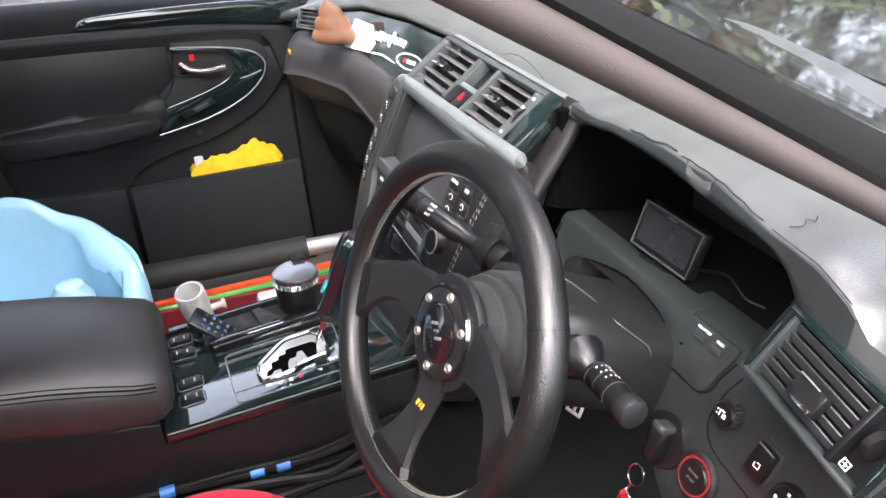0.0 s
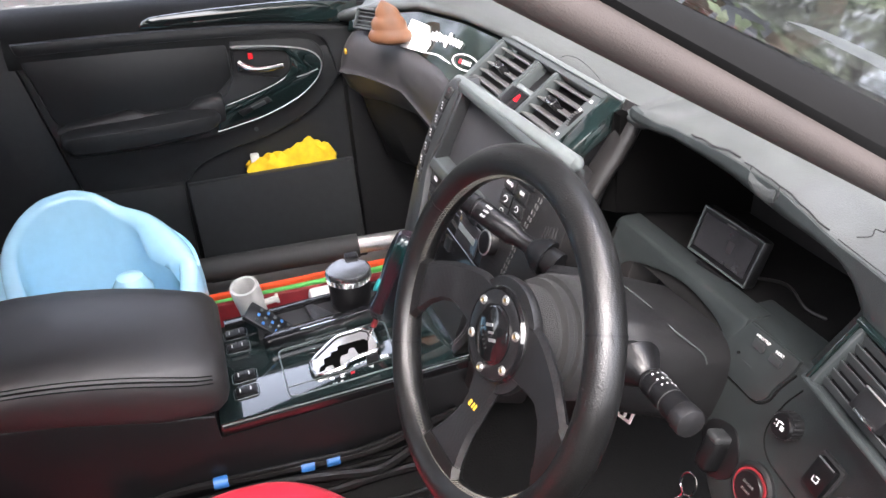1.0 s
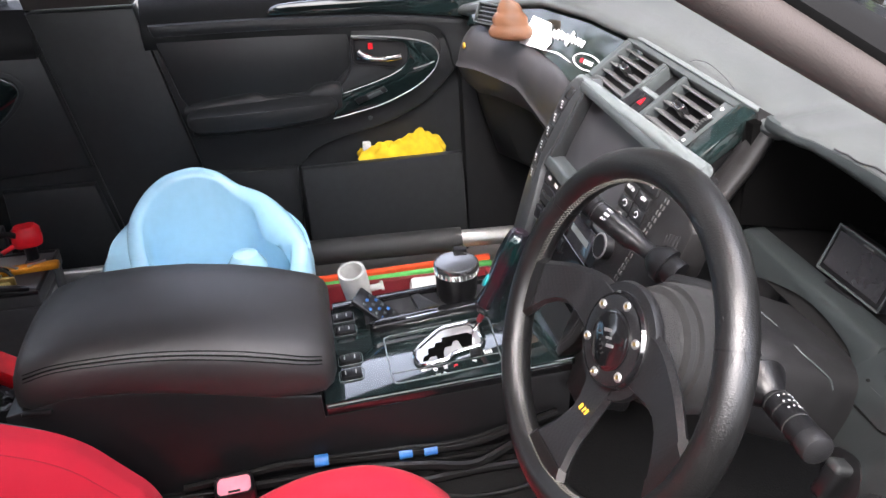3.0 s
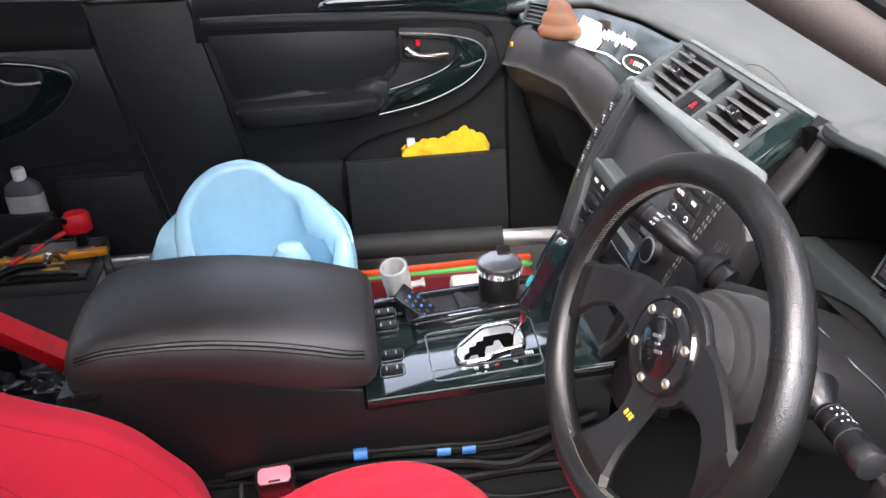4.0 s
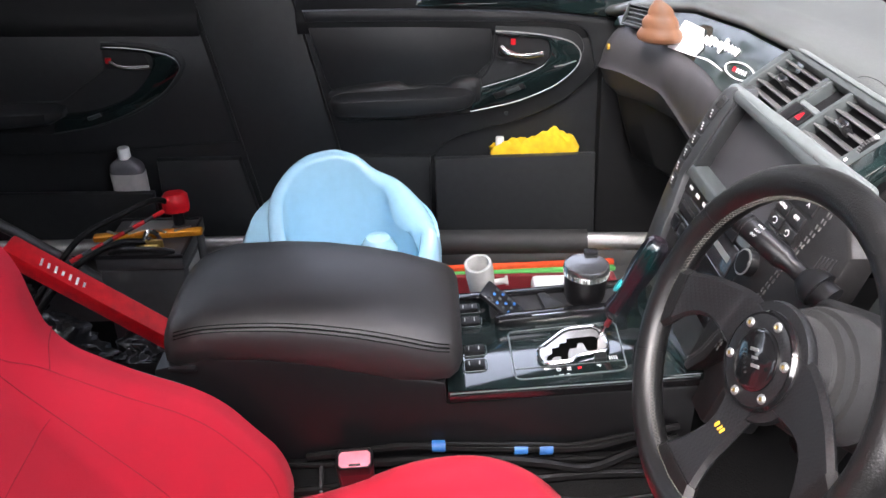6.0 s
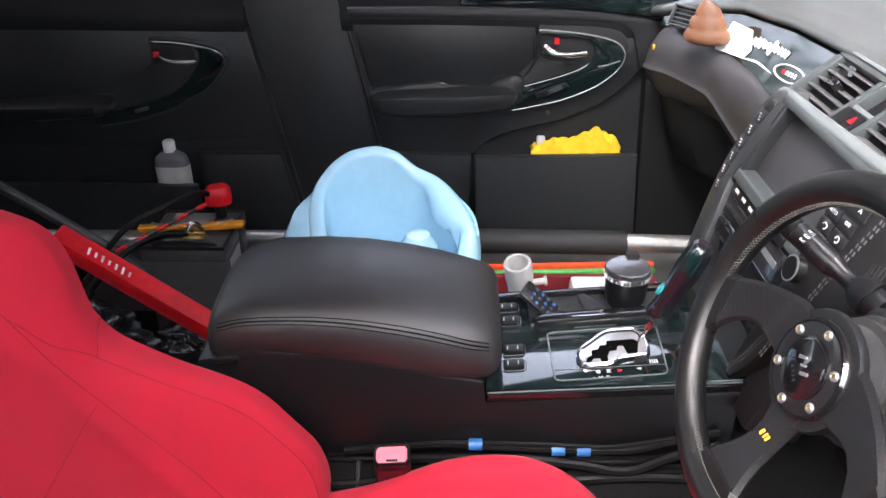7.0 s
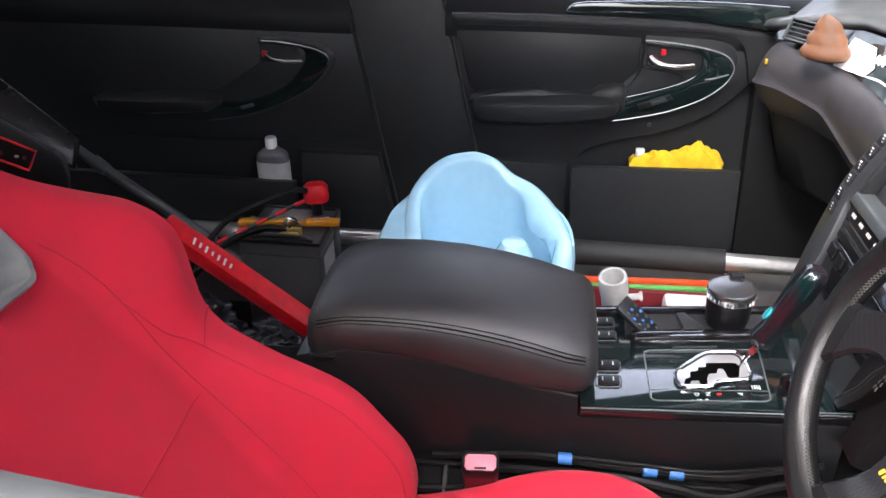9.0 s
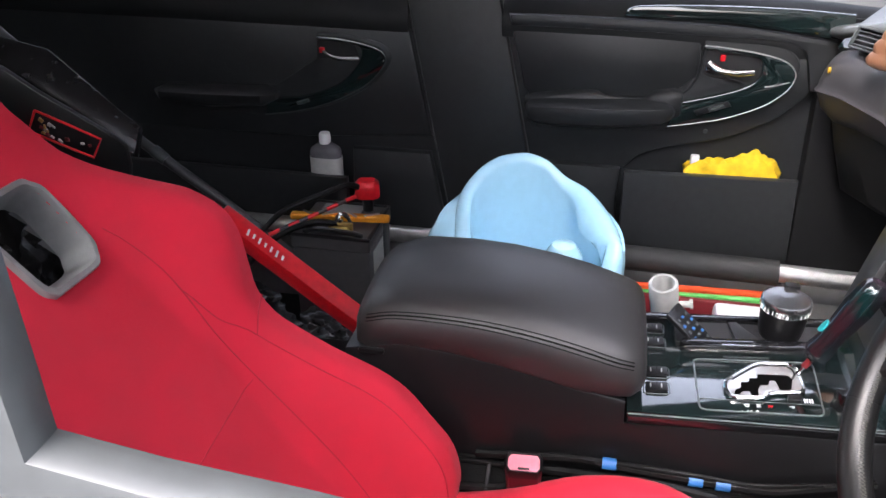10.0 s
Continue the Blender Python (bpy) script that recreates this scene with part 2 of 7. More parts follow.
# Unseen door, posts and pane, added to keep light off the rear.
nwall = thing("door_3", "unseen rear driver's side door, added to keep light out", "door", kind="structure")
part("door_back", span((-2.14, -0.78, 0.05), (-0.66, -0.74, 0.80), 0.01), DOOR, nwall)
part("door_post", span((-0.72, -0.78, 0.80), (-0.66, -0.72, 1.24), 0.01), BEIGE, nwall)
part("door_post", span((-2.14, -0.78, 0.80), (-1.60, -0.72, 1.24), 0.01), BEIGE, nwall)
part("pane", span((-1.60, -0.757, 0.80), (-0.72, -0.752, 1.24)), DIMMING_GLASS, nwall, "unseen pane, tinted to dim the rear cabin")


# Unseen closed door that shades the footwell; its top stays below the view.
ddoor = thing("door_4", "unseen driver's door, window down, added to shade the footwell", "door", kind="structure")
part("door_back", slab([(-0.62, 0.05), (-0.62, 0.85), (-0.33, 0.845), (-0.1, 0.79), (0.1, 0.72), (0.2, 0.69), (0.2, 0.05)], 0.04, door_plane(-0.742), 0.01), DOOR, ddoor)


def gap_x(z):
    return -0.541 + (0.753 - z) * 0.215


def back_x(z):
    return -0.741 + (0.749 - z) * 0.187


# front passenger door: back plate, upper pad, lower pad with the pocket's arch, pocket front
door = thing("door_1", "black front passenger door card with armrest and chrome-edged handle trim", "door", kind="structure")
part("door_back", slab([(gap_x(0.1) + 0.004, 0.1), (0.36, 0.1), (0.36, 0.74), (gap_x(0.74) + 0.004, 0.74)], 0.03, door_plane(0.755)), DOOR, door)
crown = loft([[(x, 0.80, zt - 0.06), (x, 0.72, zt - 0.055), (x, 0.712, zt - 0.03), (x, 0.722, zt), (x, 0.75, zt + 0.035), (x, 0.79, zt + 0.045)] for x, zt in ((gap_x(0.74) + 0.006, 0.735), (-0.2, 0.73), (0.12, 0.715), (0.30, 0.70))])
# Darker than the door leather, to hold down light from the window.
part("top_roll", crown, SHADED_TRIM, door)
upper = [(gap_x(0.69) + 0.006, 0.69), (gap_x(0.41) + 0.006, 0.41), (-0.262, 0.402)] + arc2([(-0.252, 0.407), (-0.222, 0.437), (-0.16, 0.461), (-0.064, 0.484), (0.019, 0.522), (0.06, 0.555), (0.10, 0.60)]) + [(0.34, 0.60), (0.34, 0.66), (0.1, 0.675)]
part("door_pad", slab(upper, 0.05, door_plane(0.745), 0.008), DOOR, door)
waist = arc2([(-0.518, 0.729), (-0.38, 0.7295), (-0.234, 0.727), (-0.05, 0.7195), (0.113, 0.702), (0.25, 0.68)]) + [(0.25, 0.60), (0.09, 0.60)] + arc2([(0.080, 0.640), (0.066, 0.676), (0.030, 0.694), (-0.03, 0.699), (-0.124, 0.7005), (-0.3, 0.704), (-0.512, 0.705)])
part("waist_moulding", slab(waist, 0.024, door_plane(0.722), 0.006), DOOR, door)
part("inset_pad", slab([(-0.512, 0.698), (-0.3, 0.697), (-0.130, 0.690), (-0.128, 0.62), (-0.165, 0.585), (-0.19, 0.56), (-0.462, 0.545), (-0.482, 0.58)], 0.016, door_plane(0.722), 0.007), DOOR_SOFT, door, "soft black leather inset panel")
part("lower_pad", slab([(gap_x(0.41) + 0.006, 0.412), (gap_x(0.12) + 0.006, 0.12), (-0.262, 0.12), (-0.262, 0.408)], 0.06, door_plane(0.735), 0.006), DOOR, door)
part("pocket_front", slab([(-0.255, 0.418), (-0.247, 0.12), (0.115, 0.12), (0.098, 0.423)], 0.022, door_plane(0.678), 0.006), DOOR, door)
# Same plastic as the pocket, darkened for the shade under the dash.
part("front_pad", slab([(0.103, 0.60), (0.122, 0.12), (0.33, 0.12), (0.33, 0.60)], 0.06, door_plane(0.735), 0.008), SHADED_TRIM, door)
rings = []
for x, zb, zt, yi in ((-0.476, 0.530, 0.538, 0.705), (-0.473, 0.521, 0.546, 0.688), (-0.465, 0.514, 0.552, 0.674), (-0.45, 0.509, 0.556, 0.665), (-0.40, 0.507, 0.559, 0.660), (-0.30, 0.510, 0.563, 0.657), (-0.22, 0.520, 0.566, 0.657), (-0.19, 0.525, 0.566, 0.660), (-0.174, 0.531, 0.562, 0.669), (-0.166, 0.538, 0.556, 0.684), (-0.163, 0.544, 0.550, 0.70)):
    h = (zt - zb) / 2
    rings.append([(x, 0.74, zb), (x, yi + 0.02, zb), (x, yi + 0.004, zb + 0.35 * h), (x, yi, zb + h), (x, yi + 0.003, zt - 0.3 * h), (x, yi + 0.018, zt), (x, 0.74, zt + 0.004)])
part("armrest", loft(rings), DOOR_SOFT, door, "padded black armrest")
grip = loft([[(x, 0.73, 0.53), (x, yi + 0.006, 0.53), (x, yi, 0.545), (x, yi, zt - 0.010), (x, yi + 0.004, zt - 0.003), (x, yi + 0.012, zt), (x, 0.73, zt + 0.002)] for x, zt, yi in ((-0.478, 0.556, 0.708), (-0.46, 0.566, 0.703), (-0.40, 0.574, 0.701), (-0.345, 0.580, 0.700), (-0.326, 0.579, 0.700), (-0.308, 0.570, 0.702), (-0.225, 0.573, 0.702), (-0.208, 0.586, 0.697), (-0.17, 0.592, 0.693), (-0.155, 0.586, 0.696), (-0.148, 0.565, 0.706))])
part("pull_grip", grip, DOOR_SOFT, door)
leaf = [(-0.47, 0.50), (-0.46, 0.491), (-0.324, 0.491), (-0.171, 0.502)] + arc2([(-0.12, 0.514), (-0.068, 0.530), (0.015, 0.569), (0.052, 0.612), (0.063, 0.648), (0.041, 0.678), (-0.014, 0.689), (-0.124, 0.693)]) + arc2([(-0.128, 0.62), (-0.15, 0.585), (-0.2, 0.568), (-0.46, 0.56)], 4)
part("leaf_moulding", slab(leaf, 0.012, door_plane(0.7165), 0.005), DOOR, door, "raised moulding that carries armrest and handle")
bez = arc2([(-0.124, 0.685), (-0.092, 0.683), (-0.024, 0.675), (0.031, 0.661), (0.054, 0.638), (0.050, 0.612), (0.030, 0.588), (-0.004, 0.564), (-0.069, 0.537), (-0.137, 0.521), (-0.175, 0.514)])
inner = arc2([(-0.160, 0.566), (-0.077, 0.590), (-0.030, 0.609), (-0.011, 0.628), (-0.010, 0.652), (-0.022, 0.667), (-0.06, 0.673), (-0.124, 0.678)])
bezel = part("handle_bezel", slab(bez + inner, 0.018, door_plane(0.708), 0.003), GLOSS, door, "glossy dark burl trim round the handle")
part("chrome_edge", tube([(x, 0.7005, z) for x, z in bez], 0.0015, 8, 1), SILVER, bezel, "thin silver edge")
part("bowl_frame", tube([(x, 0.7035, z) for x, z in ((-0.124, 0.676), (-0.121, 0.631), (-0.077, 0.622), (-0.034, 0.612))], 0.0022, 8, 5), SHROUD, bezel)
part("handle_bowl", slab([(-0.120, 0.675), (-0.012, 0.664), (-0.012, 0.622), (-0.034, 0.612), (-0.118, 0.631)], 0.006, door_plane(0.7095), 0.002), DEEP, bezel)
part("trim_divider", tube([(0.001, 0.6985, 0.609), (0.022, 0.6985, 0.613), (0.046, 0.6985, 0.621)], 0.0014, 6, 3), SILVER, bezel)
part("switch_plate", slab([(-0.128, 0.552), (-0.064, 0.576), (-0.056, 0.566), (-0.120, 0.541)], 0.006, door_plane(0.698), 0.002), BLACK, bezel)
part("window_switch", slab([(-0.101, 0.560), (-0.073, 0.570), (-0.069, 0.564), (-0.097, 0.553)], 0.008, door_plane(0.693), 0.001), STACK, bezel)
part("moulding_screw", cyl(0.0045, 0.003, 12, m=Matrix.Translation((-0.096, 0.712, 0.5045)) @ pose(0, 0, 0, 90, 0, 0)), STACK, bezel)
handle = part("door_handle", tube([(-0.112, 0.700, 0.653), (-0.095, 0.692, 0.641), (-0.06, 0.688, 0.637), (-0.026, 0.692, 0.639)], 0.0066, 10, 6), CHROME, door, "chrome inner door handle")
part("handle_base", span((-0.116, 0.700, 0.634), (-0.097, 0.708, 0.652), 0.003), SMOKED, door)
part("lock_tab", span((-0.092, 0.698, 0.656), (-0.082, 0.706, 0.668), 0.001), RED_PAINT, door, "small red lock marker")
part("gloss_trim", slab(arc2([(-0.288, 0.738), (-0.275, 0.751), (-0.24, 0.757), (-0.104, 0.761), (0.026, 0.760), (0.141, 0.754)]) + arc2([(0.150, 0.704), (0.121, 0.706), (0.035, 0.717), (-0.098, 0.730), (-0.280, 0.735)]), 0.012, door_plane(0.712), 0.003), GLOSS, door, "glossy burl strip along the door top")

# pillar between the doors
pillar = thing("pillar", "black pillar trim between the passenger doors", "pillar", kind="structure")
part("pillar_lower", slab([(back_x(z), z) for z in (0.1, 0.76)] + [(gap_x(z), z) for z in (0.76, 0.1)], 0.05, door_plane(0.765), 0.006), DOOR, pillar)
part("pillar_upper", slab([(back_x(0.765), 0.765), (back_x(1.24), 1.24), (gap_x(1.24), 1.24), (gap_x(0.765), 0.765)], 0.05, door_plane(0.77), 0.006), BEIGE, pillar, "beige upper pillar trim")

# rear passenger door
rdoor = thing("door_2", "black rear passenger door card with armrest and chrome handle", "door", kind="structure")
part("door_back", slab([(-1.9, 0.1), (back_x(0.1) - 0.004, 0.1), (back_x(0.74) - 0.004, 0.74), (-1.9, 0.74)], 0.03, door_plane(0.765)), DOOR, rdoor)
part("top_roll", loft([[(x, 0.80, zt - 0.06), (x, 0.735, zt - 0.055), (x, 0.728, zt - 0.03), (x, 0.738, zt), (x, 0.76, zt + 0.04), (x, 0.80, zt + 0.05)] for x, zt in ((-1.85, 0.74), (-1.2, 0.735), (back_x(0.7) - 0.006, 0.725))]), SHADED_TRIM, rdoor)
part("door_pad", slab([(-1.85, 0.69), (-1.85, 0.42), (-0.99, 0.42), (-0.72, 0.44), (back_x(0.44) - 0.006, 0.44), (back_x(0.68) - 0.006, 0.68)], 0.04, door_plane(0.752), 0.008), DOOR, rdoor)
part("lower_pad", slab([(-0.875, 0.405), (-0.885, 0.12), (back_x(0.12) - 0.01, 0.12), (back_x(0.41) - 0.012, 0.405)], 0.03, door_plane(0.735), 0.008), DOOR, rdoor)
part("pocket_front", slab([(-1.5, 0.35), (-1.5, 0.12), (-0.88, 0.12), (-0.88, 0.345)], 0.02, door_plane(0.69), 0.006), DOOR, rdoor)
rings = []
for x, zb, zt, yi in ((-1.36, 0.505, 0.52, 0.72), (-1.33, 0.498, 0.528, 0.685), (-1.2, 0.495, 0.535, 0.67), (-1.07, 0.505, 0.538, 0.67), (-1.045, 0.515, 0.530, 0.70)):
    h = (zt - zb) / 2
    rings.append([(x, 0.75, zb), (x, yi + 0.02, zb), (x, yi + 0.004, zb + 0.35 * h), (x, yi, zb + h), (x, yi + 0.003, zt - 0.3 * h), (x, yi + 0.018, zt), (x, 0.75, zt + 0.004)])
part("armrest", loft(rings), DOOR_SOFT, rdoor, "padded black armrest")
part("leaf_moulding", slab([(-1.37, 0.485), (-1.2, 0.472), (-1.09, 0.466)] + arc2([(-0.99, 0.482), (-0.905, 0.510), (-0.828, 0.552), (-0.786, 0.595), (-0.776, 0.628), (-0.80, 0.652), (-0.881, 0.667), (-0.945, 0.669)]) + [(-0.950, 0.61), (-1.05, 0.545), (-1.36, 0.535)], 0.010, door_plane(0.7335), 0.005), DOOR, rdoor, "raised moulding that carries armrest and handle")
rb = arc2([(-0.942, 0.663), (-0.881, 0.660), (-0.808, 0.645), (-0.786, 0.622), (-0.796, 0.597), (-0.836, 0.557), (-0.909, 0.518), (-0.994, 0.490), (-1.082, 0.475)])
rbez = part("handle_bezel", slab(rb + arc2([(-1.070, 0.516), (-0.985, 0.524), (-0.900, 0.556), (-0.852, 0.602), (-0.840, 0.632), (-0.856, 0.648), (-0.942, 0.656)]), 0.016, door_plane(0.7245), 0.003), GLOSS, rdoor)
# Grey in place of silver: the edge's faint highlight is put into the colour.
part("chrome_edge", tube([(x, 0.718, z) for x, z in rb[14:]], 0.0013, 8, 1), STACK, rbez)
part("handle_bowl", slab([(-0.942, 0.655), (-0.858, 0.646), (-0.846, 0.61), (-0.942, 0.612)], 0.006, door_plane(0.7275), 0.002), DEEP, rbez)
part("window_switch", slab([(-1.000, 0.511), (-0.972, 0.520), (-0.968, 0.514), (-0.996, 0.505)], 0.008, door_plane(0.713), 0.001), STACK, rbez)
# Darker metal than the front handle: dim reflections are put into the material.
part("door_handle", tube([(-0.932, 0.722, 0.632), (-0.912, 0.714, 0.621), (-0.88, 0.711, 0.617), (-0.846, 0.716, 0.618)], 0.0052, 10, 6), SMOKED, rdoor, "chrome inner door handle, darkened for its dim reflections")
part("lock_tab", span((-0.937, 0.716, 0.626), (-0.925, 0.722, 0.638), 0.001), RED_PAINT, rdoor, "small red lock marker")

# windows above the doors, tail of the cabin
for nm, x0, x1 in (("window_1", gap_x(0.8) + 0.03, 0.34), ("window_2", -1.7, back_x(0.8) - 0.03)):
    w = thing(nm, "side window glass above a passenger door, rear pane darkened to dim the cabin", "window", kind="structure")
    # The rear pane is darkened to cut the light on the rear door.
    pane = part("pane", slab([(x0, 0.785), (x1, 0.77), (x1 - 0.42 if nm == "window_1" else x1, 1.22), (x0, 1.22)], 0.004, door_plane(0.785)), GLASS if nm == "window_1" else DIMMING_GLASS, w)
    pane.visible_shadow = nm == "window_2"


# ---- dashboard ----
dash = thing("dashboard", "worn grey dashboard with lacquered trim, centre vents and instrument hood", "dashboard")
LIP = ([0.72, 0.66, 0.60, 0.5, 0.35, 0.18, 0.0, -0.13, -0.2, -0.26, -0.39, -0.46, -0.5, -0.545, -0.6, -0.74],
       [0.095, 0.110, 0.150, 0.212, 0.248, 0.272, 0.276, 0.276, 0.258, 0.25, 0.25, 0.25, 0.25, 0.25, 0.252, 0.255],
       [0.725, 0.740, 0.762, 0.779, 0.784, 0.781, 0.778, 0.774, 0.765, 0.782, 0.800, 0.795, 0.782, 0.762, 0.738, 0.722])


def cowl(y):
    """The front edge of the dash, along the foot of the windscreen."""
    return 0.66 - 0.20 * abs(y / 0.68) ** 1.3


def lip(y):
    ys = LIP[0][::-1]
    return interp(y, ys, LIP[1][::-1]), interp(y, ys, LIP[2][::-1])


# height of the crease and of the lower edge along the instrument hood's front face
BROW = ([-0.74, -0.62, -0.60, -0.565, -0.537, -0.52, -0.497, -0.453, -0.42, -0.38, -0.337, -0.28, -0.25, -0.20],
        [0.722, 0.738, 0.756, 0.771, 0.775, 0.777, 0.781, 0.792, 0.795, 0.797, 0.796, 0.793, 0.788, 0.784],
        [0.690, 0.690, 0.690, 0.715, 0.752, 0.762, 0.766, 0.769, 0.773, 0.778, 0.780, 0.780, 0.775, 0.766])
rings = []
for i in range(147):
    y = 0.72 - i * 0.01
    x, z = lip(y)
    hood = max(0.0, 1 - abs((y + 0.36) / 0.22)) ** 0.7
    w = min(1.0, max(0.0, (-0.165 - y) / 0.05))
    zc, ze = interp(y, BROW[0], BROW[1]), interp(y, BROW[0], BROW[2])
    plain = [(x + 0.03, z - 0.022), (x + 0.006, z - 0.016), (x + 0.001, z - 0.012), (x, z - 0.008), (x + 0.003, z - 0.001), (x + 0.012, z + 0.004)]
    wave = 0.0012 * noise.noise(Vector((y * 40, 1.0, 0.0)))
    brow = [(x + 0.035, ze - 0.002), (x + 0.010, ze - 0.003), (x + 0.002, ze), (x - 0.003 + wave, ze + 0.4 * (zc - ze)), (x - 0.0005 + wave, zc - 0.0015), (x + 0.008, zc + 0.0035)]
    rim_ = [(p + (q - p) * w, g + (h - g) * w) for (p, g), (q, h) in zip(plain, brow)]
    crest = [(x + 0.028, z + 0.007 + (zc + 0.0075 - z - 0.007) * w), (x + 0.06, z + 0.012 + (zc + 0.010 - z - 0.012) * w)]
    rings.append([(u, y, v) for u, v in rim_ + crest] + [(x + 0.11, y, 0.785 + 0.025 * hood), (cowl(y) - 0.04, y, 0.80 + 0.01 * hood), (cowl(y), y, 0.79),
                  (cowl(y), y, 0.76), (cowl(y) - 0.04, y, 0.765), (x + 0.10, y, 0.755 + 0.02 * hood)])
part("dash_top", loft(rings), GREY_DASH, dash, "scuffed grey padded dash top with a cracked seam")
# a dark strip over the instrument hood's front, below the crease, painting its shade
rings = []
for i in range(44):
    y = -0.185 - i * 0.0098
    x, z = lip(y)
    zc, ze = interp(y, BROW[0], BROW[1]), interp(y, BROW[0], BROW[2])
    wave = 0.0012 * noise.noise(Vector((y * 40, 1.0, 0.0)))
    rings.append([(x + 0.012, y, ze - 0.0036), (x + 0.0012, y, ze - 0.0006), (x - 0.0032 + wave, y, ze + 0.25 * (zc - ze)), (x - 0.0038 + wave, y, ze + 0.5 * (zc - ze)), (x - 0.0022 + wave, y, zc - 0.0022), (x + 0.0030, y, zc - 0.0010), (x + 0.004, y, zc - 0.004), (x + 0.006, y, ze + 0.002)])
part("hood_shade_strip", loft(rings), DASH_LOW, dash, "dark strip over the instrument hood's front face, put on for its shade")
# lacquered band on the passenger side, narrowing towards the door, and the padding below it
def band_drop(y):
    return interp(y, [0.17, 0.33, 0.376, 0.456, 0.562, 0.614, 0.66], [0.118, 0.104, 0.093, 0.083, 0.064, 0.044, 0.036])


def crease_drop(y):
    return sum(interp(y + d, CREASE[0], CREASE[1]) for d in (-0.045, -0.03, -0.015, 0.0, 0.015, 0.03, 0.045)) / 7


CREASE = ([0.10, 0.17, 0.30, 0.40, 0.445, 0.51, 0.575, 0.63, 0.66], [0.305, 0.284, 0.248, 0.209, 0.189, 0.161, 0.142, 0.127, 0.120])


def band_x(y):
    """Where the band's lower edge lies along the car."""
    return lip(y)[0] + 0.002 - 0.038 * (band_drop(y) - 0.02) / 0.074


rings = []
for i in range(36):
    y = 0.655 - i * 0.0138
    x, z = lip(y)
    b = band_drop(y)
    rings.append([(x + 0.02, y, z - 0.018), (x + 0.002, y, z - 0.020), (band_x(y), y, z - b), (band_x(y) + 0.004, y, z - b - 0.006), (x + 0.02, y, z - b - 0.006)])
band = part("lacquer_band", loft(rings), GLOSS, dash, "glossy dark burl band with stickers")
rings, under = [], []
for i in range(44):
    y = 0.668 - 0.0008 * i * min(i, 6) / 6 - i * 0.0118 * min(1.0, 0.2 + i / 8)
    x, z = lip(y)
    r = 1 - math.sqrt(max(0.0, 1 - min(1.0, max(0.0, (y - 0.612) / 0.058)) ** 2))
    b, c = band_drop(y) + 0.012 * r, crease_drop(y) - 0.012 * r
    xb, xc = band_x(y) + 0.030 * r, x - 0.040 + 0.032 * r
    sag = 0.0012 * noise.noise(Vector((y * 16, 2.0, 0))) + 0.0007 * noise.noise(Vector((y * 45, 5.0, 0)))
    ring = [(x + 0.12, y, z - b), (xb + 0.006, y, z - b), (xb + 0.001, y, z - b - 0.002)]
    for k in range(1, 9):
        u = k / 9
        ring.append((xb + (xc - xb) * u - (0.011 * (1 - r) + sag) * math.sin(math.pi * min(1.0, u * 1.1) ** 0.8), y, z - b - 0.002 - (c - b - 0.002) * u))
    ring += [(xc, y, z - c + 0.003), (xc - 0.0015, y, z - c), (xc + 0.002, y, z - c - 0.0025), (xc + 0.005, y, z - c - 0.006), (xc + 0.018, y, z - c - 0.035), (xc + 0.045, y, z - c - 0.060), (x + 0.12, y, z - c - 0.06)]
    rings.append(ring)
    under.append([(xc + 0.042, y, z - c - 0.052), (xc + 0.055, y, z - c - 0.10), (xc + 0.09, y, z - c - 0.20), (xc + 0.16, y, z - c - 0.24), (xc + 0.28, y, z - c - 0.24), (xc + 0.28, y, z - c - 0.06)])
part("glovebox_pad", loft(rings), PAD, dash, "scratched grey padding over the glovebox")
# The lid's tone holds the shade below the padding.
part("glovebox_lid", loft(under), SHADED_TRIM, dash, "glovebox lid, darkened for the shade under the padding")
part("trim_screw", cyl(0.006, 0.004, 12, m=Matrix.Translation((0.097, 0.630, 0.668)) @ pose(0, 0, 0, 0, -90, 0)), GOLD, dash)
# vent at the passenger end
EV = Matrix.Translation((0.143, 0.592, 0.732)) @ pose(0, 0, 0, 0, 25, 34) @ Matrix.Diagonal((1, 0.74, 0.66, 1))
vent_end = part("end_vent", put(box(0.012, 0.085, 0.062, 0.004), EV), BLACK, dash)
for k in range(4):
    part("slat", put(box(0.008, 0.074, 0.003, 0.001, 1), EV @ pose(-0.007, 0, -0.019 + 0.0125 * k, 0, -35, 0)), STACK, vent_end)
for y in (-0.040, 0.040):
    part("vent_frame", put(box(0.014, 0.006, 0.062, 0.002), EV @ pose(-0.006, y, 0)), STACK, vent_end)
for z in (-0.028, 0.028):
    part("vent_frame", put(box(0.014, 0.085, 0.006, 0.002), EV @ pose(-0.006, 0, z)), STACK, vent_end)

# lower fascia on the driver's side and the cheeks round the instrument hood
def fas(z):
    return 0.272 - (0.621 - z) * 0.34


def fascia(y0, y1, z0, z1, depth=0.04, bevel=0.006):
    bm = box(depth, abs(y1 - y0), (z1 - z0) * 1.056, bevel)
    return put(bm, Matrix.Translation((fas((z0 + z1) / 2) + depth / 2, (y0 + y1) / 2, (z0 + z1) / 2)) @ Euler((0, math.atan(0.34), 0)).to_matrix().to_4x4())


FASCIA = [(0.385, 0.630), (0.392, 0.591)] + arc2([(0.396, 0.573), (0.400, 0.545), (0.409, 0.525), (0.420, 0.500), (0.442, 0.474), (0.475, 0.452)], 4) + [(0.50, 0.36), (0.74, 0.36), (0.74, 0.630)]
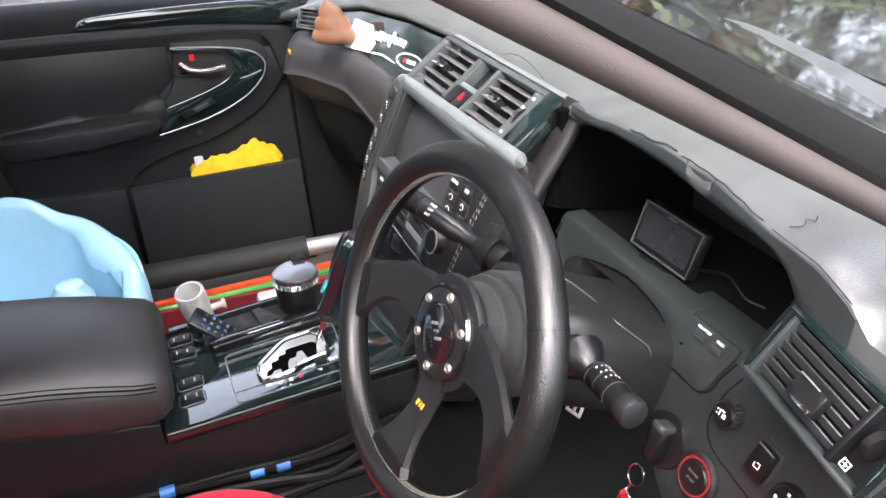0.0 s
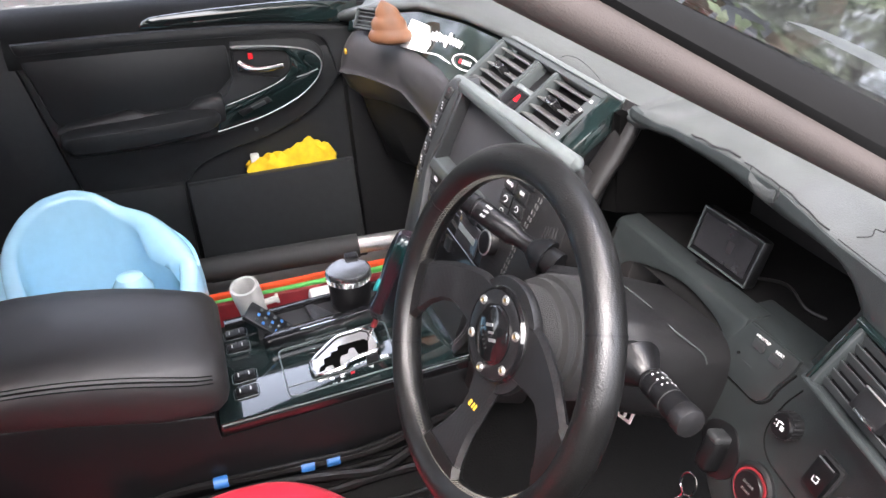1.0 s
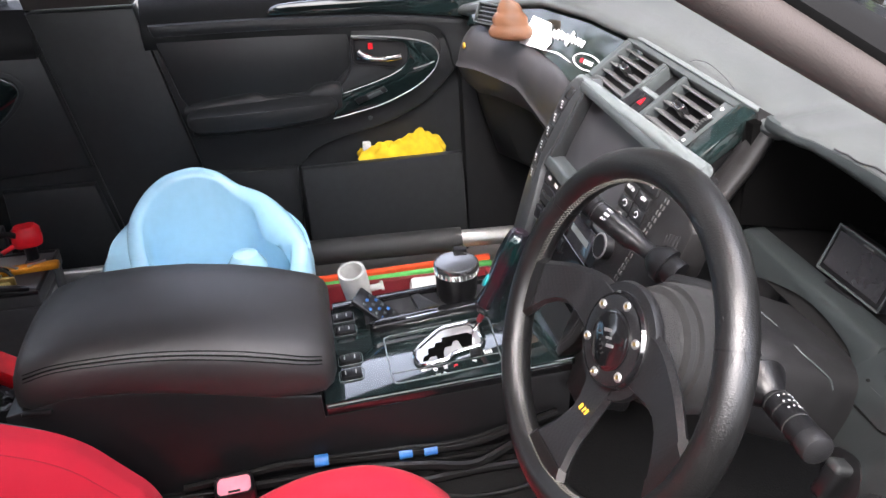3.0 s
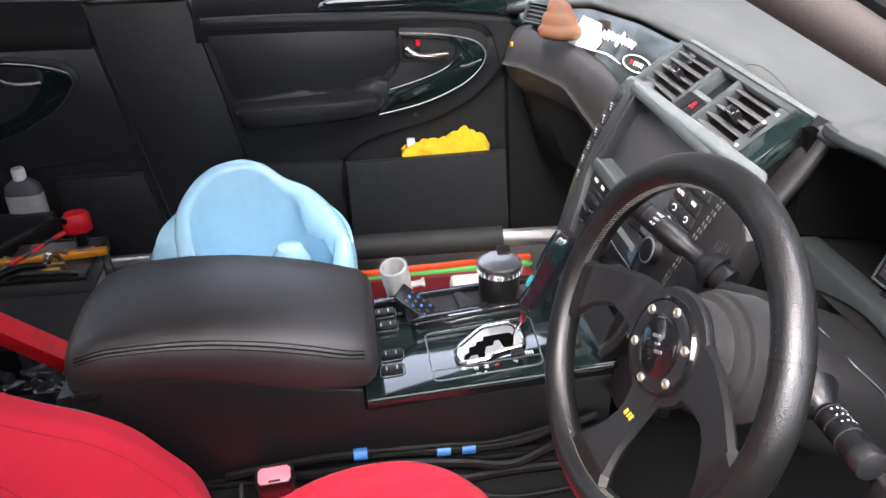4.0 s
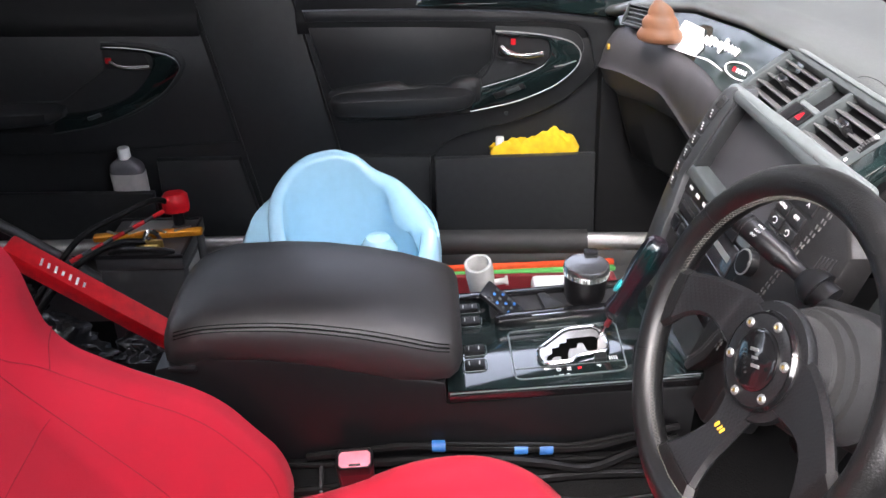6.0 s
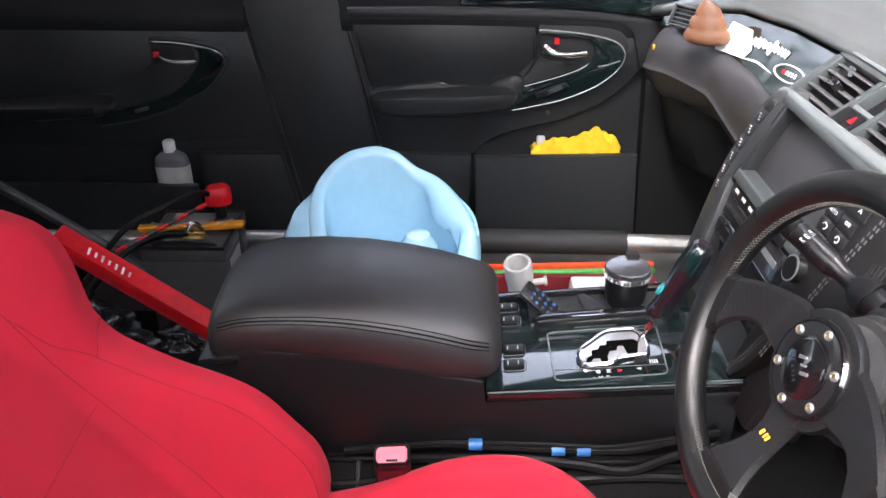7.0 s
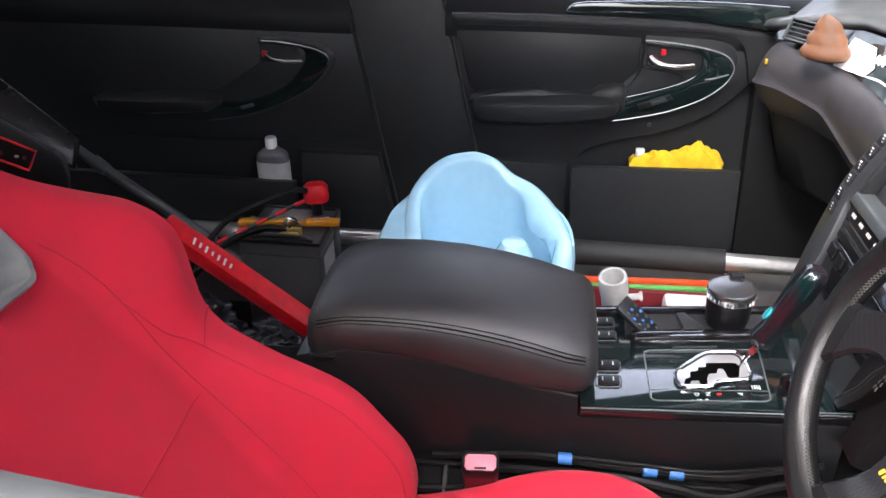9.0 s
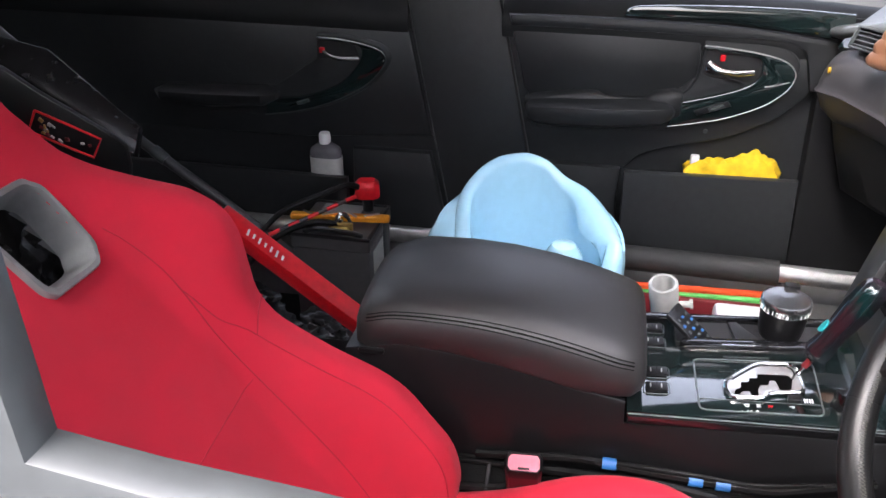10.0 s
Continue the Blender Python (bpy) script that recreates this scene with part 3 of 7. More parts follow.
part("lower_fascia", put(slab(FASCIA, 0.05, None, 0.006), Matrix(((0, 0.34, 1, 0.272 - 0.621 * 0.34 + 0.025), (-1, 0, 0, 0), (0, 1, 0, 0), (0, 0, 0, 1)))), DASH_LOW, dash, "charcoal lower dash panel with switches")
part("fascia_rail", tube([(fas(0.622) + 0.012, -0.15, 0.612), (fas(0.622) + 0.012, -0.25, 0.618), (fas(0.622) + 0.012, -0.40, 0.616)], 0.012, 12), DASH_LOW, dash)
part("lower_fascia", fascia(-0.17, -0.215, 0.36, 0.600, 0.05), LEATHER, dash)
ARCH = [(0.16, 0.630), (0.41, 0.632), (0.41, 0.55)] + arc2([(0.398, 0.565), (0.396, 0.590), (0.375, 0.608), (0.31, 0.616), (0.25, 0.606), (0.20, 0.588), (0.19, 0.56)], 4) + [(0.16, 0.55)]
part("column_arch", put(slab([(u, v) for u, v in ARCH], 0.03, None, 0.004), Matrix(((0, 0.34, 1, 0.272 - 0.621 * 0.34 + 0.012), (-1, 0, 0, 0), (0, 1, 0, 0), (0, 0, 0, 1)))), DASH_LOW, dash)
# Hood interior in near-black tones: its shade is put into the colours.
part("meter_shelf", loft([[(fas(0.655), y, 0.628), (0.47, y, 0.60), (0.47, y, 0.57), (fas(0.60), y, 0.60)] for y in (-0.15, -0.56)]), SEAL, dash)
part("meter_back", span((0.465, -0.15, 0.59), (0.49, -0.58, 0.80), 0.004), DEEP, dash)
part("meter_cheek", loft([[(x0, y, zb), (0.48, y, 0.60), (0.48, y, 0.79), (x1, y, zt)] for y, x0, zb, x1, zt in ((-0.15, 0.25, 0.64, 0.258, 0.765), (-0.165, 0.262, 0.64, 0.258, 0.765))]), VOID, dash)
# Continues the dash skin, but darker: the shade on this face is in the colour.
part("hood_cheek", put(slab([(0.60, 0.700), (0.60, 0.640), (0.470, 0.618)] + arc2([(0.478, 0.625), (0.502, 0.665), (0.524, 0.701), (0.538, 0.725), (0.5445, 0.746), (0.542, 0.758), (0.529, 0.767)], 4) + [(0.531, 0.766), (0.555, 0.752), (0.585, 0.735)], 0.03, None, 0.007), Matrix(((0, -0.25, 1, 0.4560), (-1, 0, 0, 0), (0, 1, 0, 0), (0, 0, 0, 1)))), DASH_LOW, dash, "dash skin rounding the end of the instrument hood, darkened for shade")
rings = []
for p in smooth_path([(0.282, -0.158, 0.772), (0.272, -0.162, 0.748), (0.254, -0.163, 0.716), (0.234, -0.164, 0.688), (0.212, -0.168, 0.655), (0.196, -0.176, 0.610)], 6):
    rings.append([(p.x + 0.012 * math.cos(a) + 0.004, p.y + 0.008 + 0.0205 * math.sin(a), p.z - 0.006 * math.cos(a)) for a in [2 * math.pi * k / 16 for k in range(16)]])
part("vent_cheek", loft(rings), LEATHER, dash, "charcoal leather-grained cheek beside the vents")

# centre vents
vents = thing("centre_vents", "pair of centre air vents with a cubby and red hazard switch", "air vent")
VU = Matrix.Translation((0.238, 0.025, 0.739)) @ Euler((0, radians(52), 0)).to_matrix().to_4x4() @ Matrix.Diagonal((1, 1, 1.28, 1))


def on_vents(y0, y1, z0, z1, x0, x1, bevel=0.002):
    bm = box(x1 - x0, abs(y1 - y0), z1 - z0, bevel)
    return put(bm, VU @ Matrix.Translation(((x0 + x1) / 2, (y0 + y1) / 2, (z0 + z1) / 2)))


part("vent_tray", on_vents(0.195, -0.165, -0.036, 0.036, 0.012, 0.03), BLACK, vents)
for y0, y1, z0, z1 in ((0.195, -0.165, 0.030, 0.037), (0.195, -0.165, -0.037, -0.030), (0.195, 0.178, -0.03, 0.03), (0.062, 0.052, -0.03, 0.03), (-0.002, -0.012, -0.03, 0.03), (-0.112, -0.135, -0.03, 0.03)):
    part("vent_frame", on_vents(y0, y1, z0, z1, -0.006, 0.014), STACK, vents)
part("vent_trim", on_vents(-0.135, -0.172, -0.037, 0.037, -0.008, 0.014, 0.004), GLOSS, vents, "glossy green burl end trim")
part("vent_rail", on_vents(0.198, -0.172, 0.037, 0.042, -0.009, 0.012, 0.002), RAIL, vents, "silver-grey upper rail")
for y0, y1 in ((0.178, 0.062), (-0.012, -0.112)):
    for k in range(5):
        part("slat", put(loft([[(-0.0040, y, -0.0010), (-0.0046, y, 0.0), (-0.0040, y, 0.0010), (0.012, y, 0.0012), (0.012, y, -0.0012)] for y in (y1, y0)]), VU @ Matrix.Translation((0.002, 0, -0.0238 + 0.0118 * k)) @ Euler((0, radians(-24), 0)).to_matrix().to_4x4()), SLAT, vents)
    yc = (y0 + y1) / 2
    part("vent_knob", put(loft([[(x, yc - w, -0.0028), (x, yc - w * 0.8, -0.0042), (x, yc + w * 0.8, -0.0042), (x, yc + w, -0.0028), (x, yc + w, 0.0028), (x, yc + w * 0.8, 0.0042), (x, yc - w * 0.8, 0.0042), (x, yc - w, 0.0028)] for x, w in ((0.004, 0.010), (-0.008, 0.0125), (-0.0125, 0.0125), (-0.0140, 0.0105))]), VU), BLACK_LACQUER, vents)
    part("vent_knob_edge", put(box(0.0022, 0.021, 0.0036, 0.001), VU @ Matrix.Translation((-0.0138, yc - 0.001, -0.0022))), CHROME, vents)
part("cubby", on_vents(0.05, 0.0, -0.007, -0.001, -0.004, 0.012), RAIL, vents)
part("cubby_wall", on_vents(0.052, 0.046, -0.006, 0.03, -0.004, 0.02), STACK, vents)
part("hazard_switch", on_vents(0.022, 0.0, -0.03, -0.008, -0.008, 0.01), BLACK, vents)
part("hazard_mark", put(slab([(-0.005, -0.004), (0.005, -0.004), (0, 0.005)], 0.002), VU @ Matrix.Translation((-0.009, 0.011, -0.018)) @ pose(0, 0, 0, 90, 0, -90)), RED_PAINT, vents)
part("seat_switch", on_vents(0.05, 0.026, -0.03, -0.008, -0.008, 0.01), BLACK, vents)
vd = part("dial", put(cyl(0.0125, 0.007, 24), VU @ Matrix.Translation((0.001, -0.120, 0.0)) @ pose(0, 0, 0, 90, 0, 0)), BLACK, vents)
for k in range(12):
    a = math.pi * (0.62 + 0.76 * k / 11)
    part("dial_rib", put(box(0.0012, 0.0072, 0.0010), VU @ Matrix.Translation((0.001 + 0.0125 * math.cos(a), -0.1235, 0.0125 * math.sin(a))) @ Matrix.Rotation(-a, 4, "Y")), SLAT, vd)
part("dial_mark", put(box(0.002, 0.005, 0.003, 0.0008), VU @ Matrix.Translation((-0.0098, -0.1235, 0.009))), LETTER, vd)
for z in (0.022, -0.022):
    part("vent_mark", on_vents(-0.121, -0.125, z - 0.0015, z + 0.0015, -0.0075, -0.004, 0), LETTER, vents)

# centre stack with screen
stack = thing("centre_stack", "dark grey centre stack with a dead navigation screen and button rows", "console")
SLOPE = math.atan(0.34)


def stx(z):
    return 0.160 - (0.72 - z) * 0.34


def on_stack(y0, y1, z0, z1, x0, x1, bevel=0.002):
    """A box on the sloped face: x0, x1 count outward from the face (minus is towards the cabin)."""
    zc = (z0 + z1) / 2
    bm = box(x1 - x0, abs(y1 - y0), (z1 - z0) * 1.056, bevel)
    return put(bm, Matrix.Translation((stx(zc), (y0 + y1) / 2, zc)) @ Euler((0, SLOPE, 0)).to_matrix().to_4x4() @ Matrix.Translation(((x0 + x1) / 2, 0, 0)))


SF = Matrix(((0, 0.34, -1, 0.160 - 0.72 * 0.34), (1, 0, 0, 0), (0, 1, 0, 0), (0, 0, 0, 1)))


def stack_slab(outline, o0, o1, bevel=0.0015):
    """A slab on the sloped face with its outline in world y, z, from o0 to o1 out of the face."""
    return put(slab(outline, o1 - o0, None, bevel), SF @ Matrix.Translation((0, 0, (o0 + o1) / 2)))


part("stack_body", on_stack(0.150, -0.165, 0.40, 0.722, 0.022, 0.10, 0.008), SHROUD, stack)
bez_l = arc2([(0.128, 0.738), (0.146, 0.737), (0.160, 0.726), (0.172, 0.700), (0.183, 0.66), (0.191, 0.62), (0.187, 0.57), (0.176, 0.52), (0.158, 0.45)], 5) + arc2([(0.112, 0.45), (0.128, 0.54), (0.141, 0.585), (0.146, 0.604), (0.141, 0.620), (0.132, 0.650), (0.112, 0.724)], 5)
part("stack_frame", stack_slab(bez_l, -0.03, 0.007, 0.004), FRAME, stack, "curved satin grey button column")
part("stack_frame", on_stack(0.126, -0.190, 0.724, 0.738, -0.006, 0.03, 0.005), STACK, stack)
part("stack_frame", stack_slab([(-0.104, 0.726), (-0.196, 0.726), (-0.230, 0.715), (-0.262, 0.690), (-0.264, 0.640), (-0.235, 0.600), (-0.170, 0.545), (-0.148, 0.512), (-0.137, 0.475), (-0.114, 0.44), (-0.10, 0.44), (-0.10, 0.60)], -0.03, 0.003, 0.004), LEATHER, stack, "black leather-covered side of the stack")
part("stack_frame", on_stack(0.138, -0.100, 0.44, 0.606, 0.006, 0.03, 0.003), FRAME, stack)
part("screen", on_stack(0.128, -0.112, 0.607, 0.726, 0.016, 0.024, 0.001), NAV, stack, "dark unlit navigation screen")
part("screen_wall", stack_slab([(0.143, 0.612), (0.134, 0.612), (0.105, 0.726), (0.112, 0.726)], -0.02, 0.003, 0.001), FRAME, stack)
part("screen_wall", on_stack(-0.104, -0.112, 0.607, 0.726, -0.003, 0.02, 0.002), FRAME, stack)
part("screen_tray", stack_slab([(0.142, 0.622), (0.147, 0.605), (-0.100, 0.605), (-0.100, 0.622)], -0.018, 0.005, 0.003), STACK, stack, "pale satin ledge under the screen")
part("top_rail", tube([(0.176, 0.158, 0.722), (0.172, 0.150, 0.729), (0.171, 0.04, 0.734), (0.171, -0.06, 0.738), (0.172, -0.205, 0.742), (0.180, -0.213, 0.736)], 0.0095, 12, 6), RAIL, stack, "rounded silver-grey rail over the screen")
part("rail_joint", put(lathe([(0.0090, -0.0006), (0.0099, -0.0006), (0.0099, 0.0006), (0.0090, 0.0006)], 16), Matrix.Translation((0.1715, -0.121, 0.7395)) @ pose(0, 0, 0, 90, 0, 0)), DEEP, stack)
part("brow", loft([[(0.166, y, 0.724), (0.168, y, 0.731), (0.176, y, 0.733), (0.205, y, 0.714), (0.205, y, 0.68)] for y in (0.160, -0.185)]), STACK, stack)
COLUMN = ((0.142, 0.716), (0.153, 0.696), (0.161, 0.674), (0.168, 0.651), (0.173, 0.628), (0.1755, 0.606), (0.171, 0.584))
for k, (y, z) in enumerate(COLUMN):
    y2, z2 = COLUMN[min(k + 1, 6)]
    y1, z1 = COLUMN[max(k - 1, 0)]
    d = (y2 - y1) / (z2 - z1)
    quad = [(y + 0.010 + d * 0.0095, z + 0.0095), (y - 0.011 + d * 0.0095, z + 0.0095), (y - 0.011 - d * 0.0095, z - 0.0095), (y + 0.010 - d * 0.0095, z - 0.0095)]
    btn = part("button", stack_slab(quad, 0.004, 0.0084, 0.0008), SMOKED if k == 0 else SHROUD, stack)
    for dy, dz, w in ((0.002, 0.0035, 0.006), (0.001, -0.0005, 0.004), (-0.001, -0.0045, 0.003)) if k else ():
        part("mark", stack_slab([(y + dy - w / 2, z + dz - 0.0009), (y + dy + w / 2, z + dz - 0.0009), (y + dy + w / 2, z + dz + 0.0009), (y + dy - w / 2, z + dz + 0.0009)], 0.0084, 0.0089, 0), LETTER, btn)
part("preset_bar", stack_slab([(0.141, 0.603), (0.139, 0.584), (-0.095, 0.584), (-0.095, 0.603)], -0.008, -0.001, 0.0015), BLACK, stack)
for k in range(5):
    for j in range(3):
        part("mark", stack_slab([(0.124 - 0.030 * k - 0.005 * j + e, z) for e, z in ((0.0016, 0.5915), (-0.0016, 0.5915), (-0.0016, 0.5965), (0.0016, 0.5965))], -0.001, -0.0006, 0), LETTER, stack)
part("slot_panel", stack_slab([(0.139, 0.582), (0.133, 0.556), (-0.095, 0.556), (-0.095, 0.582)], -0.010, -0.002, 0.002), BLACK, stack)
part("disc_slot", stack_slab([(0.128, 0.573), (0.127, 0.567), (-0.01, 0.567), (-0.01, 0.573)], -0.002, -0.0012, 0), SMOKED, stack)
part("tuner", stack_slab([(0.132, 0.553), (0.118, 0.49), (-0.095, 0.49), (-0.095, 0.553)], -0.012, -0.003, 0.002), BLACK_LACQUER, stack)
for y0, y1 in ((0.128, 0.104), (0.096, 0.072), (0.060, 0.036), (0.024, 0.002)):
    key = part("tuner_key", stack_slab([(y0, 0.549), (y0 - 0.002, 0.534), (y1 - 0.002, 0.534), (y1, 0.549)], -0.003, 0.0005, 0.001), BLACK, stack)
    part("key_edge", stack_slab([(y0, 0.5335), (y0, 0.5315), (y1 - 0.002, 0.5315), (y1 - 0.002, 0.5335)], -0.003, 0.001, 0), CHROME, key)
part("climate_display", stack_slab([(-0.005, 0.598), (-0.005, 0.558), (-0.078, 0.558), (-0.078, 0.598)], -0.002, 0.0015, 0.001), SCREEN, stack, "dark bluish climate display")
# Pale bar painted for the reflection on the display.
part("display_glare", stack_slab([(-0.010, 0.583), (-0.010, 0.575), (-0.070, 0.575), (-0.070, 0.583)], 0.0015, 0.0022, 0), RAIL, stack)
part("button", stack_slab([(-0.030, 0.615), (-0.030, 0.602), (-0.066, 0.602), (-0.066, 0.615)], 0.004, 0.0075, 0.001), BLACK, stack)
for r, z in enumerate((0.679, 0.662, 0.646)):
    for c in range(2):
        y = -0.119 - 0.034 * c
        btn = part("button", stack_slab([(y + 0.0155, z + 0.0068), (y - 0.0155, z + 0.0078), (y - 0.0155, z - 0.0066), (y + 0.0155, z - 0.0076)], 0.002, 0.0058, 0.0012), SHROUD, stack)
        if r:
            part("mark", put(tube([(y + 0.004 * math.cos(a) * (1.3 - 0.3 * c), z + 0.0035 * math.sin(a), 0.0060) for a in [2 * math.pi * k / 12 for k in range(10 + c)]], 0.0005, 5, 1), SF), LETTER, btn)
            part("mark", stack_slab([(y + 0.001, z + 0.006), (y - 0.007, z + 0.0062), (y - 0.007, z + 0.0068), (y + 0.001, z + 0.0066)], 0.0058, 0.0062, 0), SLAT, btn)
part("temp_button", stack_slab([(-0.108, 0.708), (-0.176, 0.712), (-0.176, 0.693), (-0.108, 0.690)], 0.002, 0.0058, 0.0015), SHROUD, stack)
part("mark", put(tube([(-0.158, 0.699, 0.006), (-0.161, 0.703, 0.006), (-0.164, 0.699, 0.006)], 0.0005, 5, 1), SF), LETTER, stack)
for row in (0.0, 0.006):
    for k in range(26):
        z = 0.716 - 0.0085 * k
        y = -0.199 - row + interp(z, [0.50, 0.648, 0.716], [0.055, 0.022, 0.0])
        part("stitch", on_stack(y + 0.0008, y - 0.0008, z - 0.005, z, -0.0042, -0.0025, 0), SLAT, stack)
for off in (0.0, 0.006):
    hem = smooth_path([(-0.098 - off, 0.447, 0), (-0.118 - off, 0.478, 0), (-0.130 - off, 0.515, 0), (-0.156 - off, 0.550, 0), (-0.213 - off, 0.598, 0)], 16)
    for a, b in zip(hem[::2], hem[1::2]):
        part("stitch", put(tube([(a.x, a.y, 0.0034), (b.x, b.y, 0.0034)], 0.0006, 5, 1), SF), SLAT, stack)
for k in range(5):
    y = -0.222 - 0.006 * k
    part("slot", stack_slab([(y, 0.650 + 0.002 * k), (y - 0.0025, 0.650 + 0.002 * k), (y - 0.0025, 0.672 + 0.002 * k), (y, 0.672 + 0.002 * k)], 0.0028, 0.0036, 0), DEEP, stack)
KN = Matrix.Translation((stx(0.602), -0.120, 0.602)) @ Euler((0, SLOPE, 0)).to_matrix().to_4x4() @ pose(0, 0, 0, 0, -90, 0)
knob = part("volume_knob", lathe([(0.0, -0.004), (0.0165, -0.004), (0.0160, 0.013), (0.0140, 0.016), (0.0, 0.016)], 28, KN), BLACK, stack)
part("knob_ring", lathe([(0.0146, 0.0138), (0.0166, 0.0138), (0.0166, 0.0150), (0.0156, 0.0152)], 28, KN), SILVER, knob)

# ---- centre console ----
console = thing("centre_console", "black centre console with lacquered shifter panel and gated selector plate", "console")


def panel_z(x):
    return 0.419 + (x + 0.24) * 0.062


part("console_side", loft([[(x, -0.122, 0.31), (x, -0.121, zt - 0.022), (x, -0.119, zt - 0.019), (x, 0.10, zt - 0.019), (x, 0.105, zt - 0.022), (x, 0.108, 0.10), (x, -0.10, 0.10)] for x, zt in ((-0.62, 0.484), (-0.55, 0.500), (-0.48, 0.496), (-0.42, 0.487), (-0.36, 0.473), (-0.31, 0.461), (-0.272, 0.456), (-0.252, 0.452), (-0.25, panel_z(-0.25)), (-0.05, panel_z(-0.05)), (0.08, panel_z(0.08)))]), BLACK, console, "black console side panel")
top = loft([[(x, -0.120, panel_z(x) - 0.010), (x, -0.120, panel_z(x) - 0.0002), (x, -0.1192, panel_z(x) + 0.001), (x, 0.098, panel_z(x) + 0.001), (x, 0.102, panel_z(x) - 0.002), (x, 0.102, panel_z(x) - 0.010)] for x in (-0.248, -0.1, 0.085)])
panel = part("shift_panel", top, GLOSS, console, "glossy burl shifter panel reflecting the sky")
part("panel_edge", tube([(-0.246, -0.1205, panel_z(-0.246) - 0.003), (0.08, -0.1205, panel_z(0.08) - 0.003)], 0.0010, 8, 1), RAIL, panel)


part("panel_skirt", loft([[(x, -0.1195, panel_z(x) - 0.005), (x, -0.1225, panel_z(x) - 0.006), (x, -0.1232, panel_z(x) - 0.014), (x, -0.1215, panel_z(x) - 0.018), (x, -0.115, panel_z(x) - 0.012)] for x in (-0.246, -0.1, 0.08)]), BLACK_LACQUER, console, "thin glossy black skirt")


def on_panel(outline, h0, h1, bevel=0.0):
    """A slab on the shifter panel, its outline in world x, y."""
    bm = slab(outline, h1 - h0, None, bevel)
    return put(bm, Matrix.Translation((0, 0, panel_z(0) + (h0 + h1) / 2)) @ Matrix(((1, 0, 0, 0), (0, 1, 0, 0), (0.062, 0, 1, 0), (0, 0, 0, 1))))


def ring_of(pts, near=0.3, n=5):
    """A closed outline with its corners rounded."""
    ps = list(pts)
    return [tuple((1 - u) ** 2 * ((1 - near) * b[i] + near * a[i]) + 2 * u * (1 - u) * b[i] + u * u * ((1 - near) * b[i] + near * c[i]) for i in (0, 1)) for a, b, c in zip(ps[-1:] + ps[:-1], ps, ps[1:] + ps[:1]) for u in [k / (n - 1) for k in range(n)]]


frame_out = ring_of([(-0.159, 0.002), (-0.004, 0.009), (-0.010, -0.102), (-0.158, -0.107)], 0.08)
part("gate_frame", tube([(x, y, panel_z(x) + 0.0015) for x, y in frame_out + frame_out[:1]], 0.0010, 6, 1), RAIL, panel)
part("frame_line", tube([(x, y, panel_z(x) + 0.0012) for x, y in ((-0.157, -0.084), (-0.009, -0.081))], 0.0006, 6, 1), STACK, panel)
gate_pts = ring_of([(-0.121, -0.046), (-0.078, -0.004), (-0.036, -0.002), (-0.027, -0.010), (-0.026, -0.060), (-0.070, -0.068), (-0.080, -0.079), (-0.118, -0.081), (-0.123, -0.066)], 0.22)
part("gate_ring", tube([(x, y, panel_z(x) + 0.004) for x, y in gate_pts + gate_pts[:1]], 0.0030, 8, 1), CHROME, console)
gate = part("selector_plate", on_panel(gate_pts, 0.001, 0.0045, 0.001), SATIN, console, "bright metal selector gate with a stepped slot")
part("gate_groove", tube([(-0.074 + 0.87 * (x + 0.074), -0.040 + 0.87 * (y + 0.040), panel_z(x) + 0.0046) for x, y in gate_pts[2:20]], 0.0013, 6, 1), SHROUD, gate)
steps = [(-0.080, -0.029), (-0.042, -0.027), (-0.037, -0.035), (-0.042, -0.058), (-0.056, -0.060), (-0.059, -0.041), (-0.066, -0.041), (-0.069, -0.051), (-0.079, -0.052), (-0.083, -0.063), (-0.084, -0.074), (-0.093, -0.075), (-0.094, -0.067), (-0.103, -0.068), (-0.107, -0.075), (-0.114, -0.075), (-0.111, -0.065), (-0.104, -0.061), (-0.103, -0.049), (-0.093, -0.047), (-0.091, -0.039), (-0.081, -0.038)]
# Flat near-black fill stands for the slot's unlit depth.
part("slot", on_panel(ring_of(steps, 0.15, 3), 0.0046, 0.0051), VOID, gate)
part("lock_button", on_panel(ring_of([(-0.050, -0.080), (-0.033, -0.079), (-0.031, -0.067), (-0.048, -0.068)], 0.15), 0.001, 0.006, 0.001), BLACK, panel)
for k in range(4):
    part("mark", on_panel([(-0.029 + 0.003 * k, -0.078), (-0.0275 + 0.003 * k, -0.078), (-0.0275 + 0.003 * k, -0.070), (-0.029 + 0.003 * k, -0.070)], 0.0012, 0.0016), LETTER, panel)
